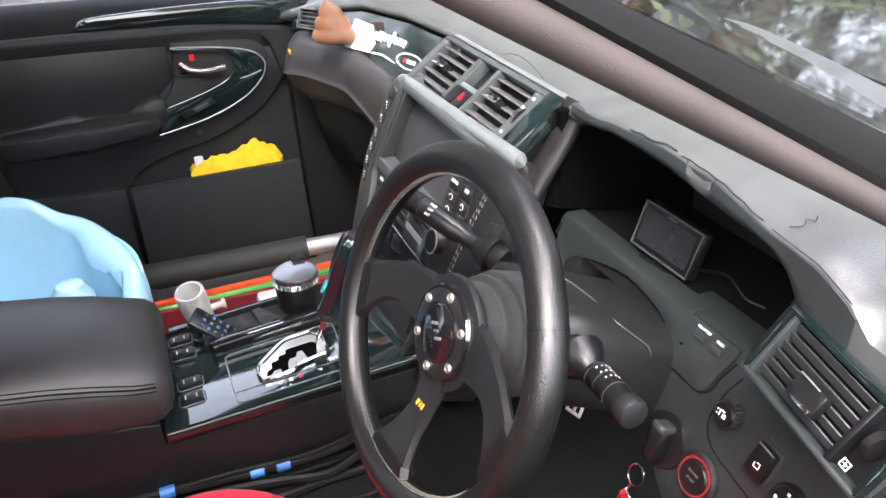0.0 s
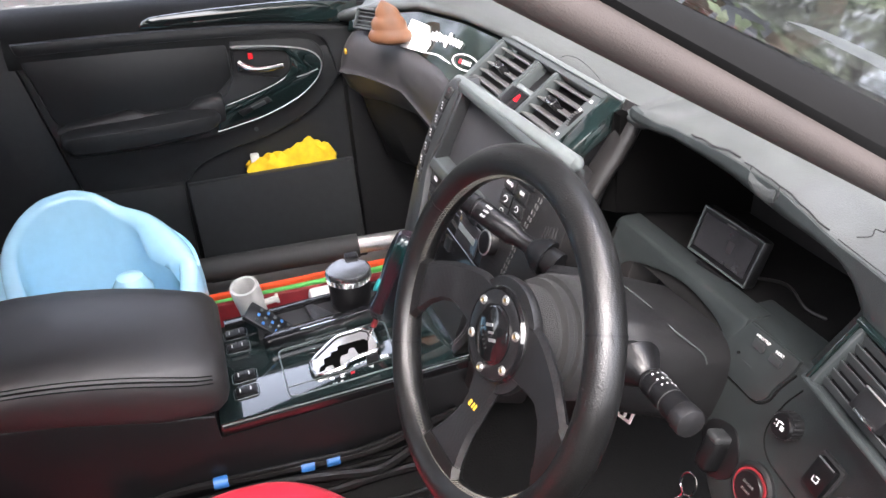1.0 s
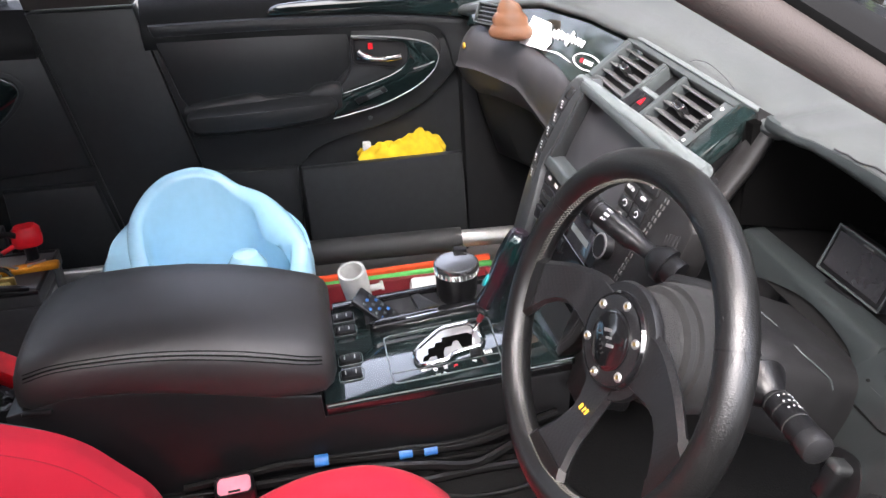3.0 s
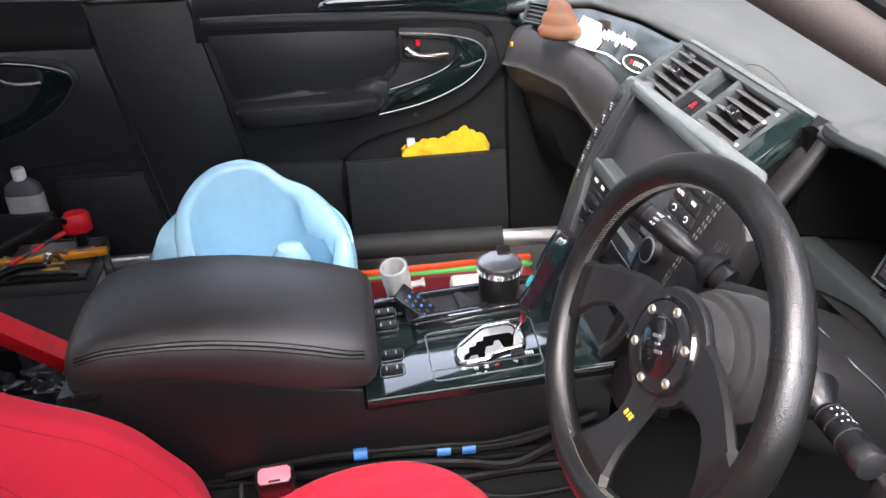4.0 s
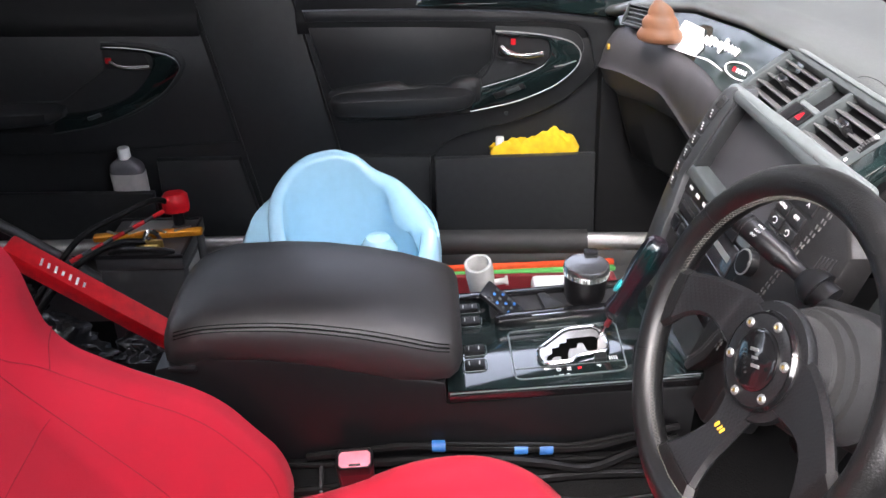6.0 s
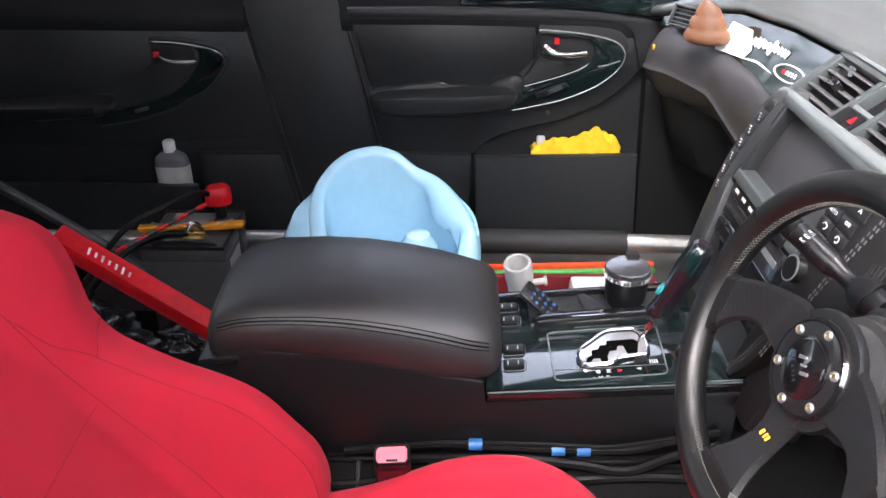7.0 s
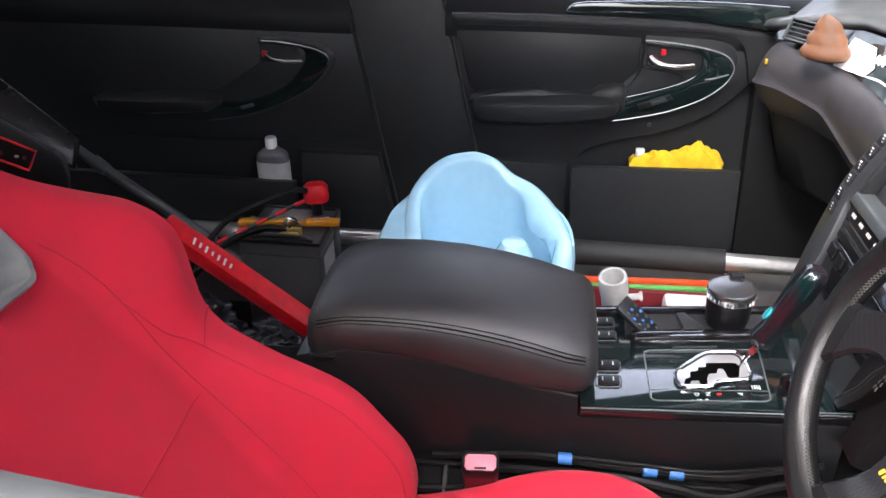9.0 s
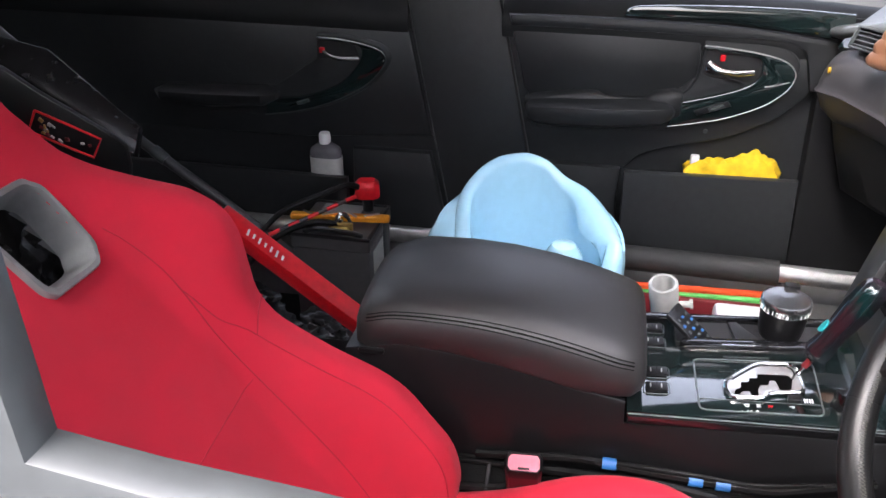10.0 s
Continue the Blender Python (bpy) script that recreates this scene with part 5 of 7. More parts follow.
part("plate", put(slab([(-0.037, -0.002)] + arc2([(-0.037, -0.034), (0.001, -0.036), (0.022, -0.036), (0.034, -0.026), (0.038, -0.010), (0.047, 0.012), (0.049, 0.026)], 4) + [(-0.020, 0.026)], 0.006, None, 0.0015), fas_m(-0.435, 0.607, 0.0005)), DASH_LOW, cluster)
part("plate_gap", put(tube([(x, y, 0) for x, y in arc2([(-0.038, -0.030), (-0.036, -0.037), (0.001, -0.038), (0.024, -0.037), (0.0365, -0.026), (0.0405, -0.010), (0.050, 0.012)], 4)], 0.0012, 6, 1), fas_m(-0.435, 0.607, 0.0005)), SEAL, cluster)
for w, y, z in (("ODO/TRIP", -0.437, 0.619), ("RESET", -0.461, 0.618)):
    part("button", put(box(0.015, 0.0085, 0.006, 0.0012), fas_m(y, z, 0.0035)), FRAME, cluster)
    text(w, 0.0042, fas_m(y - 0.001, z + 0.0072, 0.0042), LETTER, cluster)
part("plate_mark", put(box(0.015, 0.0018, 0.0006), fas_m(-0.432, 0.596, 0.0037)), FRAME, cluster)
part("panel_seam", tube([(fas(z) - 0.0003, y, z) for y, z in ((-0.498, 0.612), (-0.488, 0.590), (-0.483, 0.563), (-0.488, 0.548), (-0.502, 0.538), (-0.528, 0.533), (-0.555, 0.529), (-0.580, 0.526))], 0.0008, 6, 6), SEAL, cluster)
part("sensor", put(cyl(0.0015, 0.002, 10), fas_m(-0.418, 0.600, 0.0035)), SEAL, cluster)

dim = thing("dimmer_knob", "round black dimmer knob on the lower dash", "knob")
part("knob_body", put(lathe([(0, 0), (0.013, 0), (0.0125, 0.014), (0.011, 0.016), (0, 0.016)], 24), fas_m(-0.506, 0.580, 0.0)), BLACK, dim)
for k in range(18):
    a = 2 * math.pi * k / 18
    part("rib", put(box(0.001, 0.002, 0.012), fas_m(-0.506, 0.580, 0.007) @ Matrix.Translation((0.0128 * math.cos(a), 0.0128 * math.sin(a), 0)) @ Matrix.Rotation(a, 4, "Z")), DEEP, dim)
for dx, dy, w, h in ((-0.003, 0.0, 0.0012, 0.006), (0.0, 0.003, 0.005, 0.0012), (0.003, -0.001, 0.004, 0.004), (-0.006, 0.002, 0.0012, 0.0012), (-0.006, -0.002, 0.0012, 0.0012)):
    part("mark", put(box(w, h, 0.0006), fas_m(-0.506 - dx, 0.580 + dy, 0.0163)), LETTER, dim)

sw = thing("boot_switch", "square black switch with a white symbol on the dash", "switch")
part("rocker_frame", put(box(0.029, 0.039, 0.006, 0.003), fas_m(-0.556, 0.566, 0.001) @ Matrix.Rotation(radians(-8), 4, "Z")), DEEP, sw)
part("rocker", put(box(0.023, 0.033, 0.012, 0.003), fas_m(-0.556, 0.566, 0.004) @ Matrix.Rotation(radians(-8), 4, "Z")), BLACK, sw)
for dx, dy, w, h in ((0.0, -0.0022, 0.0060, 0.0009), (-0.0030, 0.0, 0.0009, 0.0045), (0.0015, 0.0028, 0.0042, 0.0009), (0.0030, 0.0, 0.0009, 0.0030)):
    part("mark", put(box(w, h, 0.0006), fas_m(-0.556 - dx, 0.563 + dy, 0.0103)), LETTER, sw)
part("rocker_edge", put(box(0.019, 0.0016, 0.0016, 0.0005), fas_m(-0.5575, 0.5805, 0.0095) @ Matrix.Rotation(radians(-8), 4, "Z")), RAIL, sw)
mir = thing("mirror_switch", "round black mirror adjuster on the dash", "switch")
part("dial", put(lathe([(0, 0), (0.0185, 0), (0.0185, 0.005), (0.0165, 0.008), (0.0145, 0.006), (0, 0.007)], 28), fas_m(-0.593, 0.553, 0)), BLACK, mir)
for dx, dy in ((0.010, 0), (-0.010, 0), (0, 0.010), (0, -0.010)):
    part("mark", put(box(0.003, 0.003, 0.0008), fas_m(-0.593, 0.553, 0.0075) @ Matrix.Translation((dx, dy, 0))), LETTER, mir)

start = thing("start_button", "round engine start button with a glowing red ring", "button")
part("surround", put(lathe([(0.0, 0), (0.026, 0), (0.026, 0.004), (0.022, 0.006), (0.019, 0.004), (0, 0.004)], 36), fas_m(-0.501, 0.507, 0)), SHROUD, start)
part("push_face", put(lathe([(0, 0), (0.0175, 0), (0.0175, 0.006), (0.016, 0.008), (0, 0.0085)], 32), fas_m(-0.501, 0.507, 0.001)), BLACK, start)
part("ring", put(lathe([(0.0192, 0.004), (0.0200, 0.004), (0.0200, 0.0058), (0.0192, 0.0056)], 32), fas_m(-0.501, 0.507, 0.001)), MAROON, start)
text("ENGINE", 0.0040, fas_m(-0.501, 0.511, 0.0098), SLAT, start)
text("START", 0.0040, fas_m(-0.501, 0.504, 0.0098), SLAT, start)

keys = thing("key_fob", "black key fob in its slot with metal ring and charm", "key")
part("fob", put(box(0.021, 0.040, 0.022, 0.006, 3), fas_m(-0.447, 0.505, 0.008)), BLACK, keys)
part("fob_cap", put(box(0.019, 0.010, 0.024, 0.004, 3), fas_m(-0.447, 0.523, 0.008)), FRAME, keys)
part("fob_slot", put(slab(arc2([(-0.030, 0.004), (-0.024, 0.022), (0.0, 0.031), (0.014, 0.026), (0.026, 0.006), (0.024, -0.016), (0.002, -0.030), (-0.016, -0.018)], 4), 0.004, None, 0.0015), fas_m(-0.447, 0.507, 0.0)), BLACK, keys)
ringp = [Vector((fas(0.485) - 0.028, -0.452, 0.478)) + Vector((0.004 * math.sin(a), 0.011 * math.cos(a), 0.011 * math.sin(a))) for a in [2 * math.pi * k / 16 for k in range(17)]]
part("key_ring", tube(ringp, 0.0011, 8, 1), CHROME, keys)
part("charm", put(slab([(-0.007, -0.014), (0.007, -0.014), (0.010, 0.004), (0.0, 0.014), (-0.010, 0.004)], 0.003, None, 0.0008), face_m((fas(0.46) - 0.032, -0.455, 0.452), (0.2, -1, 0.15), (0.1, 0, 1))), CHROME, keys)
part("charm_stone", put(box(0.008, 0.010, 0.0045, 0.001), face_m((fas(0.46) - 0.032, -0.455, 0.452), (0.2, -1, 0.15), (0.1, 0, 1))), RED_PAINT, keys)
part("chain", tube([(fas(0.47) - 0.029, -0.453, 0.468), (fas(0.44) - 0.034, -0.448, 0.44), (fas(0.42) - 0.03, -0.452, 0.415)], 0.0018, 6), CHROME, keys)

side_vent = thing("side_vent", "black side air vent with glossy lacquered surround", "air vent")


def sv(u, v, out=0.0):
    """u: metres towards the outside of the car, v: metres up."""
    return face_m((0.218, -0.546, 0.673), (-0.12, -1, -0.12), (0.60, -0.12, 1)) @ Matrix.Diagonal((0.825, 0.71, 0.8, 1)) @ Matrix.Translation((u + 0.007, v + 0.008, out))


part("vent_tray", put(box(0.155, 0.085, 0.03), sv(0.075, 0.037, -0.024)), BLACK, side_vent)
for u, v, w, h, mt in ((0.075, 0.082, 0.17, 0.010, GLOSS), (0.075, -0.004, 0.17, 0.008, DASH_LOW), (-0.0045, 0.038, 0.006, 0.09, GLOSS), (0.002, 0.038, 0.007, 0.08, DASH_LOW), (0.156, 0.038, 0.012, 0.09, GLOSS), (0.116, 0.038, 0.008, 0.08, BLACK)):
    part("surround", put(box(w, h, 0.022, 0.003), sv(u, v, -0.002)), mt, side_vent)
for k in range(6):
    part("slat", put(box(0.108, 0.0125, 0.0025, 0.0008, 1), sv(0.058, 0.008 + 0.0122 * k, -0.001) @ Matrix.Rotation(radians(34), 4, "X")), FRAME, side_vent)
part("slider", put(box(0.038, 0.030, 0.014, 0.004), sv(0.066, 0.030, 0.008)), BLACK, side_vent)
part("slider_tip", put(box(0.025, 0.0045, 0.004, 0.001), sv(0.069, 0.0185, 0.0155)), CHROME, side_vent)
part("slider_lip", put(box(0.026, 0.002, 0.003, 0.0008), sv(0.062, 0.044, 0.0155)), SILVER, side_vent)
part("dial", put(cyl(0.016, 0.008, 20), sv(0.136, 0.045, 0.002) @ pose(0, 0, 0, 0, 90, 0) @ Matrix.Translation((0, 0, -0.004))), BLACK, side_vent)
for dx, dy, w, h in ((0, 0.0042, 0.0092, 0.0010), (0, -0.0042, 0.0092, 0.0010), (0.0042, 0, 0.0010, 0.0092), (-0.0042, 0, 0.0010, 0.0092), (0, 0, 0.0050, 0.0012), (0, 0, 0.0012, 0.0050)):
    part("mark", put(box(w, h, 0.0008), sv(0.132 + dx, 0.012 + dy, 0.0096)), LETTER, side_vent)

for w, y, z in (("AUTO", -0.119, 0.679), ("OFF", -0.155, 0.680), ("TEMP", -0.140, 0.701)):
    text(w, 0.0068, face_m((stx(z), y, z), (0, -1, 0), (0.34, 0, 1)) @ Matrix.Translation((0, 0, 0.0062)), LETTER, stack)
for w, x, y in (("P", -0.046, -0.089), ("R", -0.072, -0.091), ("N", -0.086, -0.091), ("D", -0.100, -0.092), ("+", -0.089, -0.102), ("S", -0.098, -0.103), ("-", -0.106, -0.104)):
    text(w, 0.0085, face_m((x, y, panel_z(x) + 0.0016), (0, -1, 0), (1, 0, 0.062)), RED_PAINT if w == "R" else LETTER, panel)

sa, sb = Vector((0.125, -0.27, 0.655)), Vector((0.055, -0.145, 0.700))
for w, u, up in (("PULL", 0.84, 0.004), ("MIST", 0.60, 0.006), ("OFF", 0.60, 0.0), ("INT", 0.60, -0.006)):
    c = sb.lerp(sa, 1 - u)
    ax = (sa - sb).normalized()
    nrm = (Vector((-0.30, -0.70, 0.62)) - ax * ax.dot(Vector((-0.30, -0.70, 0.62)))).normalized()
    text(w, 0.0042, face_m(c + nrm * 0.0136 + nrm.cross(ax) * up, ax, nrm.cross(ax)), LETTER, column)

# gauge monitor in the instrument hood
mon = thing("gauge_monitor", "small dark gauge monitor on a stand inside the instrument hood", "monitor")
MM = face_m((0.306, -0.318, 0.662), (0.10, -0.99, -0.06), (0.30, 0, 1))
part("monitor_body", put(box(0.092, 0.056, 0.016, 0.004), MM @ Matrix.Translation((0, 0, -0.008))), BLACK, mon)
part("monitor_rim", put(tube([(x, y, 0) for x, y in ((-0.044, -0.026), (0.044, -0.026), (0.044, 0.026), (-0.044, 0.026), (-0.044, -0.026))], 0.0016, 6, 1), MM), STACK, mon)
part("monitor_screen", put(box(0.078, 0.040, 0.002), MM @ Matrix.Translation((0, 0.001, 0.0))), SCREEN, mon)
part("logo_bar", put(box(0.013, 0.0012, 0.001), MM @ Matrix.Translation((0, 0.0225, 0.001))), SLAT, mon)
part("stand", put(box(0.05, 0.012, 0.03, 0.002), MM @ Matrix.Translation((0.0, -0.036, -0.012))), BLACK, mon)
part("cable", tube([(0.315, -0.352, 0.640), (0.33, -0.39, 0.648), (0.34, -0.41, 0.63), (0.36, -0.42, 0.618)], 0.002, 6), CABLE, mon)

# crack lines in the dash skin, torn seam along the hood
tear = thing("skin_tear", "torn curling seam in the grey dashboard skin", "crack")
random.seed(4)
def crease(y, off=0.0):
    x, z = lip(y)
    return (x + off, y, interp(y, BROW[0], BROW[1]) + 0.0008 + 0.6 * off)


part("tear_line", tube([crease(-0.315 - 0.009 * k, random.uniform(-0.0012, 0.0022)) for k in range(9)], 0.0009, 5, 2), DEEP, tear)
part("tear_line", tube([crease(-0.396 - 0.012 * k, 0.0008 * (k % 2)) for k in range(10)], 0.0006, 5, 2), DEEP, tear)
part("tear_line", tube([crease(-0.515 - 0.012 * k) for k in range(8)], 0.0004, 5, 2), DEEP, tear)
part("tear_line", tube([crease(-0.405), (0.2465, -0.409, 0.786), (0.2475, -0.405, 0.779)], 0.0005, 5, 3), DEEP, tear)
part("tear_line", tube([crease(-0.443), (0.2465, -0.447, 0.786), (0.2475, -0.440, 0.776)], 0.0005, 5, 3), DEEP, tear)
part("loose_flap", loft([[(0.2462, y, zb), (0.2440, y - 0.002, zb + 0.006), (0.2462, y, zb + 0.013), (0.2485, y, zb + 0.006)] for y, zb in ((-0.409, 0.782), (-0.420, 0.777), (-0.434, 0.775), (-0.443, 0.778))]), GREY_DASH, tear)
part("tear_line", tube([(u, v, interp(v, BROW[0], BROW[1]) + 0.0042 + 0.35 * (u - 0.25 - 0.008) * (u < 0.278) + 0.004 * (u >= 0.278)) for u, v in ((0.260, -0.522), (0.268, -0.528), (0.2745, -0.524), (0.277, -0.530), (0.288, -0.522))], 0.0005, 5, 3), DEEP, tear)


def skin(x, y):
    lx, lz = lip(y)
    return (x, y, lz + interp(x - lx, [0.003, 0.012, 0.028, 0.06], [-0.001, 0.004, 0.007, 0.012]) + 0.0002)


part("tear_line", tube([skin(x, y) for x, y in ((0.281, 0.042), (0.287, 0.035), (0.2925, 0.018), (0.2915, -0.010), (0.287, -0.045), (0.282, -0.076))], 0.0004, 5, 5), DEEP, tear)


# ---- stickers on the lacquer band ----
def band_m(y, drop=0.05):
    x, z = lip(y)
    x2, z2 = lip(y - 0.02)
    return face_m((x - 0.0135 - 0.51 * (drop - 0.05), y, z - drop), (x2 - x, -0.02, z2 - z), (0.038, 0, 0.074)) @ Matrix.Translation((0, 0, 0.0022))


stk = thing("sticker", "white script sticker on the lacquered dash band", "sticker")
part("sticker_sheet", put(slab([(-0.055, -0.024), (0.045, -0.020), (0.055, -0.002), (0.03, 0.028), (-0.055, 0.032)], 0.0006), band_m(0.470, 0.062)), WHITE, stk)
random.seed(8)
for k in range(10):
    h = random.choice((0.012, 0.017, 0.027))
    part("script_bar", put(box(0.0085, h, 0.0006), band_m(0.425 - 0.0105 * k, 0.050) @ Matrix.Rotation(radians(-22), 4, "Z")), WHITE, stk)
part("underline", put(slab(arc2([(-0.05, -0.002), (0.0, 0.003), (0.05, -0.006), (0.0, 0.0)], 5), 0.0006), band_m(0.385, 0.078)), WHITE, stk)
oval = thing("oval_sticker", "oval sticker with a white ring and red mark", "sticker")
OM = band_m(0.295, 0.070) @ Matrix.Rotation(radians(4), 4, "Z")
part("oval_ring", put(tube([(0.042 * math.cos(a), 0.0125 * math.sin(a), 0) for a in [2 * math.pi * k / 28 for k in range(29)]], 0.0013, 6, 1), OM), WHITE, oval)
for dx, w, mt in ((-0.016, 0.007, RED_PAINT), (-0.006, 0.004, LETTER), (0.002, 0.004, LETTER), (0.010, 0.004, LETTER), (0.018, 0.004, LETTER)):
    part("oval_mark", put(box(w, 0.007, 0.0006), OM @ Matrix.Translation((dx, 0, 0))), mt, oval)

fig = thing("swirl_ornament", "plain brown swirl-shaped ornament on the dash", "ornament")
FM = Matrix.Translation((0.158, 0.505, 0.708)) @ pose(0, 0, 0, 0, 0, 62)
rings = []
for r, z, dx in ((0.034, 0.0, 0), (0.043, 0.005, 0), (0.046, 0.014, 0), (0.042, 0.024, 0), (0.037, 0.029, 0), (0.0365, 0.034, 0.001), (0.036, 0.043, 0.002), (0.030, 0.052, 0.002), (0.026, 0.056, 0.002), (0.0255, 0.062, 0.003), (0.021, 0.072, 0.004), (0.013, 0.080, 0.007), (0.006, 0.086, 0.010), (0.001, 0.089, 0.012)):
    rings.append([(r * 0.62 * math.cos(a), dx + 0.92 * r * math.sin(a), z * 0.86) for a in [2 * math.pi * k / 28 for k in range(28)]])
part("ornament_body", put(loft(rings), FM), BROWN, fig)

# ---- things on the console ----
jar = thing("lidded_cup", "black car ashtray cup with dark shiny lid in the holder", "cup")
JM = Matrix.Translation((-0.037, 0.073, panel_z(-0.04) + 0.003))
part("cup_body", put(lathe([(0, 0), (0.027, 0), (0.030, 0.01), (0.032, 0.045), (0, 0.045)], 36), JM), BLACK, jar)
part("chrome_band", put(lathe([(0, 0.045), (0.0335, 0.045), (0.0335, 0.053), (0, 0.053)], 40), JM), CHROME, jar)
for k in range(30):
    a = 2 * math.pi * k / 30
    part("knurl", put(box(0.0015, 0.003, 0.007), JM @ Matrix.Translation((0.0335 * math.cos(a), 0.0335 * math.sin(a), 0.049)) @ Matrix.Rotation(a, 4, "Z")), CHROME, jar)
part("cup_lid", put(lathe([(0, 0.053), (0.034, 0.053), (0.034, 0.0575), (0.0325, 0.0605), (0.0305, 0.0610), (0.0298, 0.0602), (0.0, 0.0608)], 40), JM), SMOKED, jar, "smooth dark metallic lid")
part("lid_tab", put(box(0.02, 0.014, 0.008, 0.002), JM @ Matrix.Translation((0.012, 0.032, 0.062))), BLACK, jar)

rem = thing("remote_control", "small black remote with blue buttons leaning in the cup holder", "remote control")
RM = face_m((-0.163, 0.050, 0.444), (0.45, 0.85, 0.10), (-0.70, 0.22, 0.50))
part("remote_body", put(box(0.036, 0.072, 0.008, 0.003), RM), BLACK, rem)
for i in range(3):
    for j in range(5):
        part("key_button", put(box(0.0055, 0.0045, 0.002, 0.0008, 1), RM @ Matrix.Translation((-0.011 + 0.011 * i, -0.026 + 0.011 * j, 0.0048))), TAPE if (i + j) % 2 else STACK, rem)

sd = thing("screwdriver", "purple iridescent screwdriver standing in the selector gate", "screwdriver")
tip, end = Vector((-0.037, -0.036, 0.438)), Vector((0.028, -0.046, 0.598))
q = Matrix.Translation(tip) @ (end - tip).to_track_quat("Z", "Y").to_matrix().to_4x4()
LL = (end - tip).length
part("blade", put(cyl(0.003, 0.25 * LL + 0.01, 12), q), CHROME, sd)
part("shank", put(cyl(0.0042, 0.12 * LL, 12, m=Matrix.Translation((0, 0, 0.14 * LL))), q), MAROON, sd)
prof = [(0, 0.24), (0.011, 0.24), (0.015, 0.27), (0.0165, 0.33), (0.0140, 0.42), (0.0150, 0.55), (0.0175, 0.75), (0.0165, 0.90), (0.0145, 0.97), (0.010, 1.0), (0, 1.0)]
rings = [[(r * (1 + 0.05 * math.cos(6 * a)) * math.cos(a), r * (1 + 0.05 * math.cos(6 * a)) * math.sin(a), s * LL) for a in [2 * math.pi * k / 36 for k in range(36)]] for r, s in prof]
part("grip", put(loft(rings), q), PURPLE, sd)
rub = part("grip_inset", put(lathe([(0, 0), (0.009, 0), (0.009, 0.003), (0, 0.0035)], 20), Matrix.Translation(tip.lerp(end, 0.5) + Vector((-0.012, 0.004, 0.006))) @ Vector((-0.8, 0.3, 0.5)).to_track_quat("Z", "Y").to_matrix().to_4x4()), mat("teal_rubber", (0.01, 0.30, 0.30), 0.4), sd)

# seat belt buckle
bk = thing("seat_belt_buckle", "dark red seat belt buckle with a pale button", "buckle")
BM = face_m((-0.371, -0.156, 0.309), (1, 0.05, 0.02), (-0.06, -0.26, 0.96))
part("buckle_body", put(loft([[(x * w, y * d, z) for x, y in ((-1, -0.7), (-0.8, -1), (0.8, -1), (1, -0.7), (1, 0.7), (0.8, 1), (-0.8, 1), (-1, 0.7))] for w, d, z in ((0.018, 0.012, -0.042), (0.022, 0.0145, -0.03), (0.0235, 0.0155, 0.030), (0.0235, 0.0155, 0.042))]), BM @ pose(0, 0, 0, -90, 0, 0)), mat("dark_red_plastic", (0.05, 0.006, 0.010), 0.35, coat=0.3), bk)
part("release_button", put(loft([[(x * w, y * d, z) for x, y in ((-1, -0.6), (-0.8, -1), (0.8, -1), (1, -0.6), (1, 0.6), (0.8, 1), (-0.8, 1), (-1, 0.6))] for w, d, z in ((0.0205, 0.0125, 0.036), (0.0205, 0.0125, 0.0425), (0.019, 0.011, 0.0432))]), BM @ pose(0, 0, 0, -90, 0, 0)), PINK, bk, "pale red release button")
part("top_frame", put(loft([[(x * w, y * d, z) for x, y in ((-1, -0.6), (-0.8, -1), (0.8, -1), (1, -0.6), (1, 0.6), (0.8, 1), (-0.8, 1), (-1, 0.6))] for w, d, z in ((0.0236, 0.0156, 0.030), (0.0242, 0.0162, 0.042), (0.0225, 0.0145, 0.0455), (0.0208, 0.0128, 0.0455), (0.0206, 0.0126, 0.040))], caps=False), BM @ pose(0, 0, 0, -90, 0, 0)), BLACK, bk)
part("tongue_slot", put(box(0.015, 0.003, 0.0015), BM @ pose(0, 0, 0, -90, 0, 0) @ Matrix.Translation((0.0, -0.0085, 0.0432))), DEEP, bk)
part("stem", put(box(0.02, 0.012, 0.09, 0.003), BM @ pose(0, 0, 0, -90, 0, 0) @ Matrix.Translation((0, 0, -0.085))), BLACK, bk)

# wiring along the tunnel
loom = thing("wiring_loom", "black wiring loom with blue tape along the tunnel", "cable")
random.seed(3)


def tun(y):
    return interp(y, [-0.33, -0.27, -0.12], [0.07, 0.20, 0.312])


for k in range(6):
    y0 = -0.134 - 0.021 * k
    r = random.choice((0.004, 0.005, 0.0065))
    pts = []
    for i in range(10):
        x = -0.85 + 0.1 * i
        y = y0 + random.uniform(-0.009, 0.009)
        pts.append((x, y, tun(y) + r + 0.002))
    part("cable", tube(pts, r, 8, 4), CABLE, loom)
for pts, r in (([(-0.44, -0.127, 0.318), (-0.38, -0.128, 0.326), (-0.30, -0.130, 0.336), (-0.22, -0.130, 0.330), (-0.15, -0.131, 0.328), (-0.10, -0.131, 0.326), (-0.05, -0.133, 0.330), (0.0, -0.132, 0.345), (0.06, -0.130, 0.36)], 0.006),
               ([(-0.40, -0.137, 0.314), (-0.30, -0.139, 0.318), (-0.2, -0.143, 0.322), (-0.12, -0.146, 0.314), (-0.06, -0.148, 0.306), (0.0, -0.140, 0.325), (0.06, -0.137, 0.345)], 0.007),
               ([(-0.35, -0.131, 0.330), (-0.26, -0.131, 0.338), (-0.16, -0.131, 0.336), (-0.08, -0.131, 0.333), (0.0, -0.132, 0.350)], 0.0035)):
    part("cable", tube(pts, r, 8, 5), CABLE, loom)
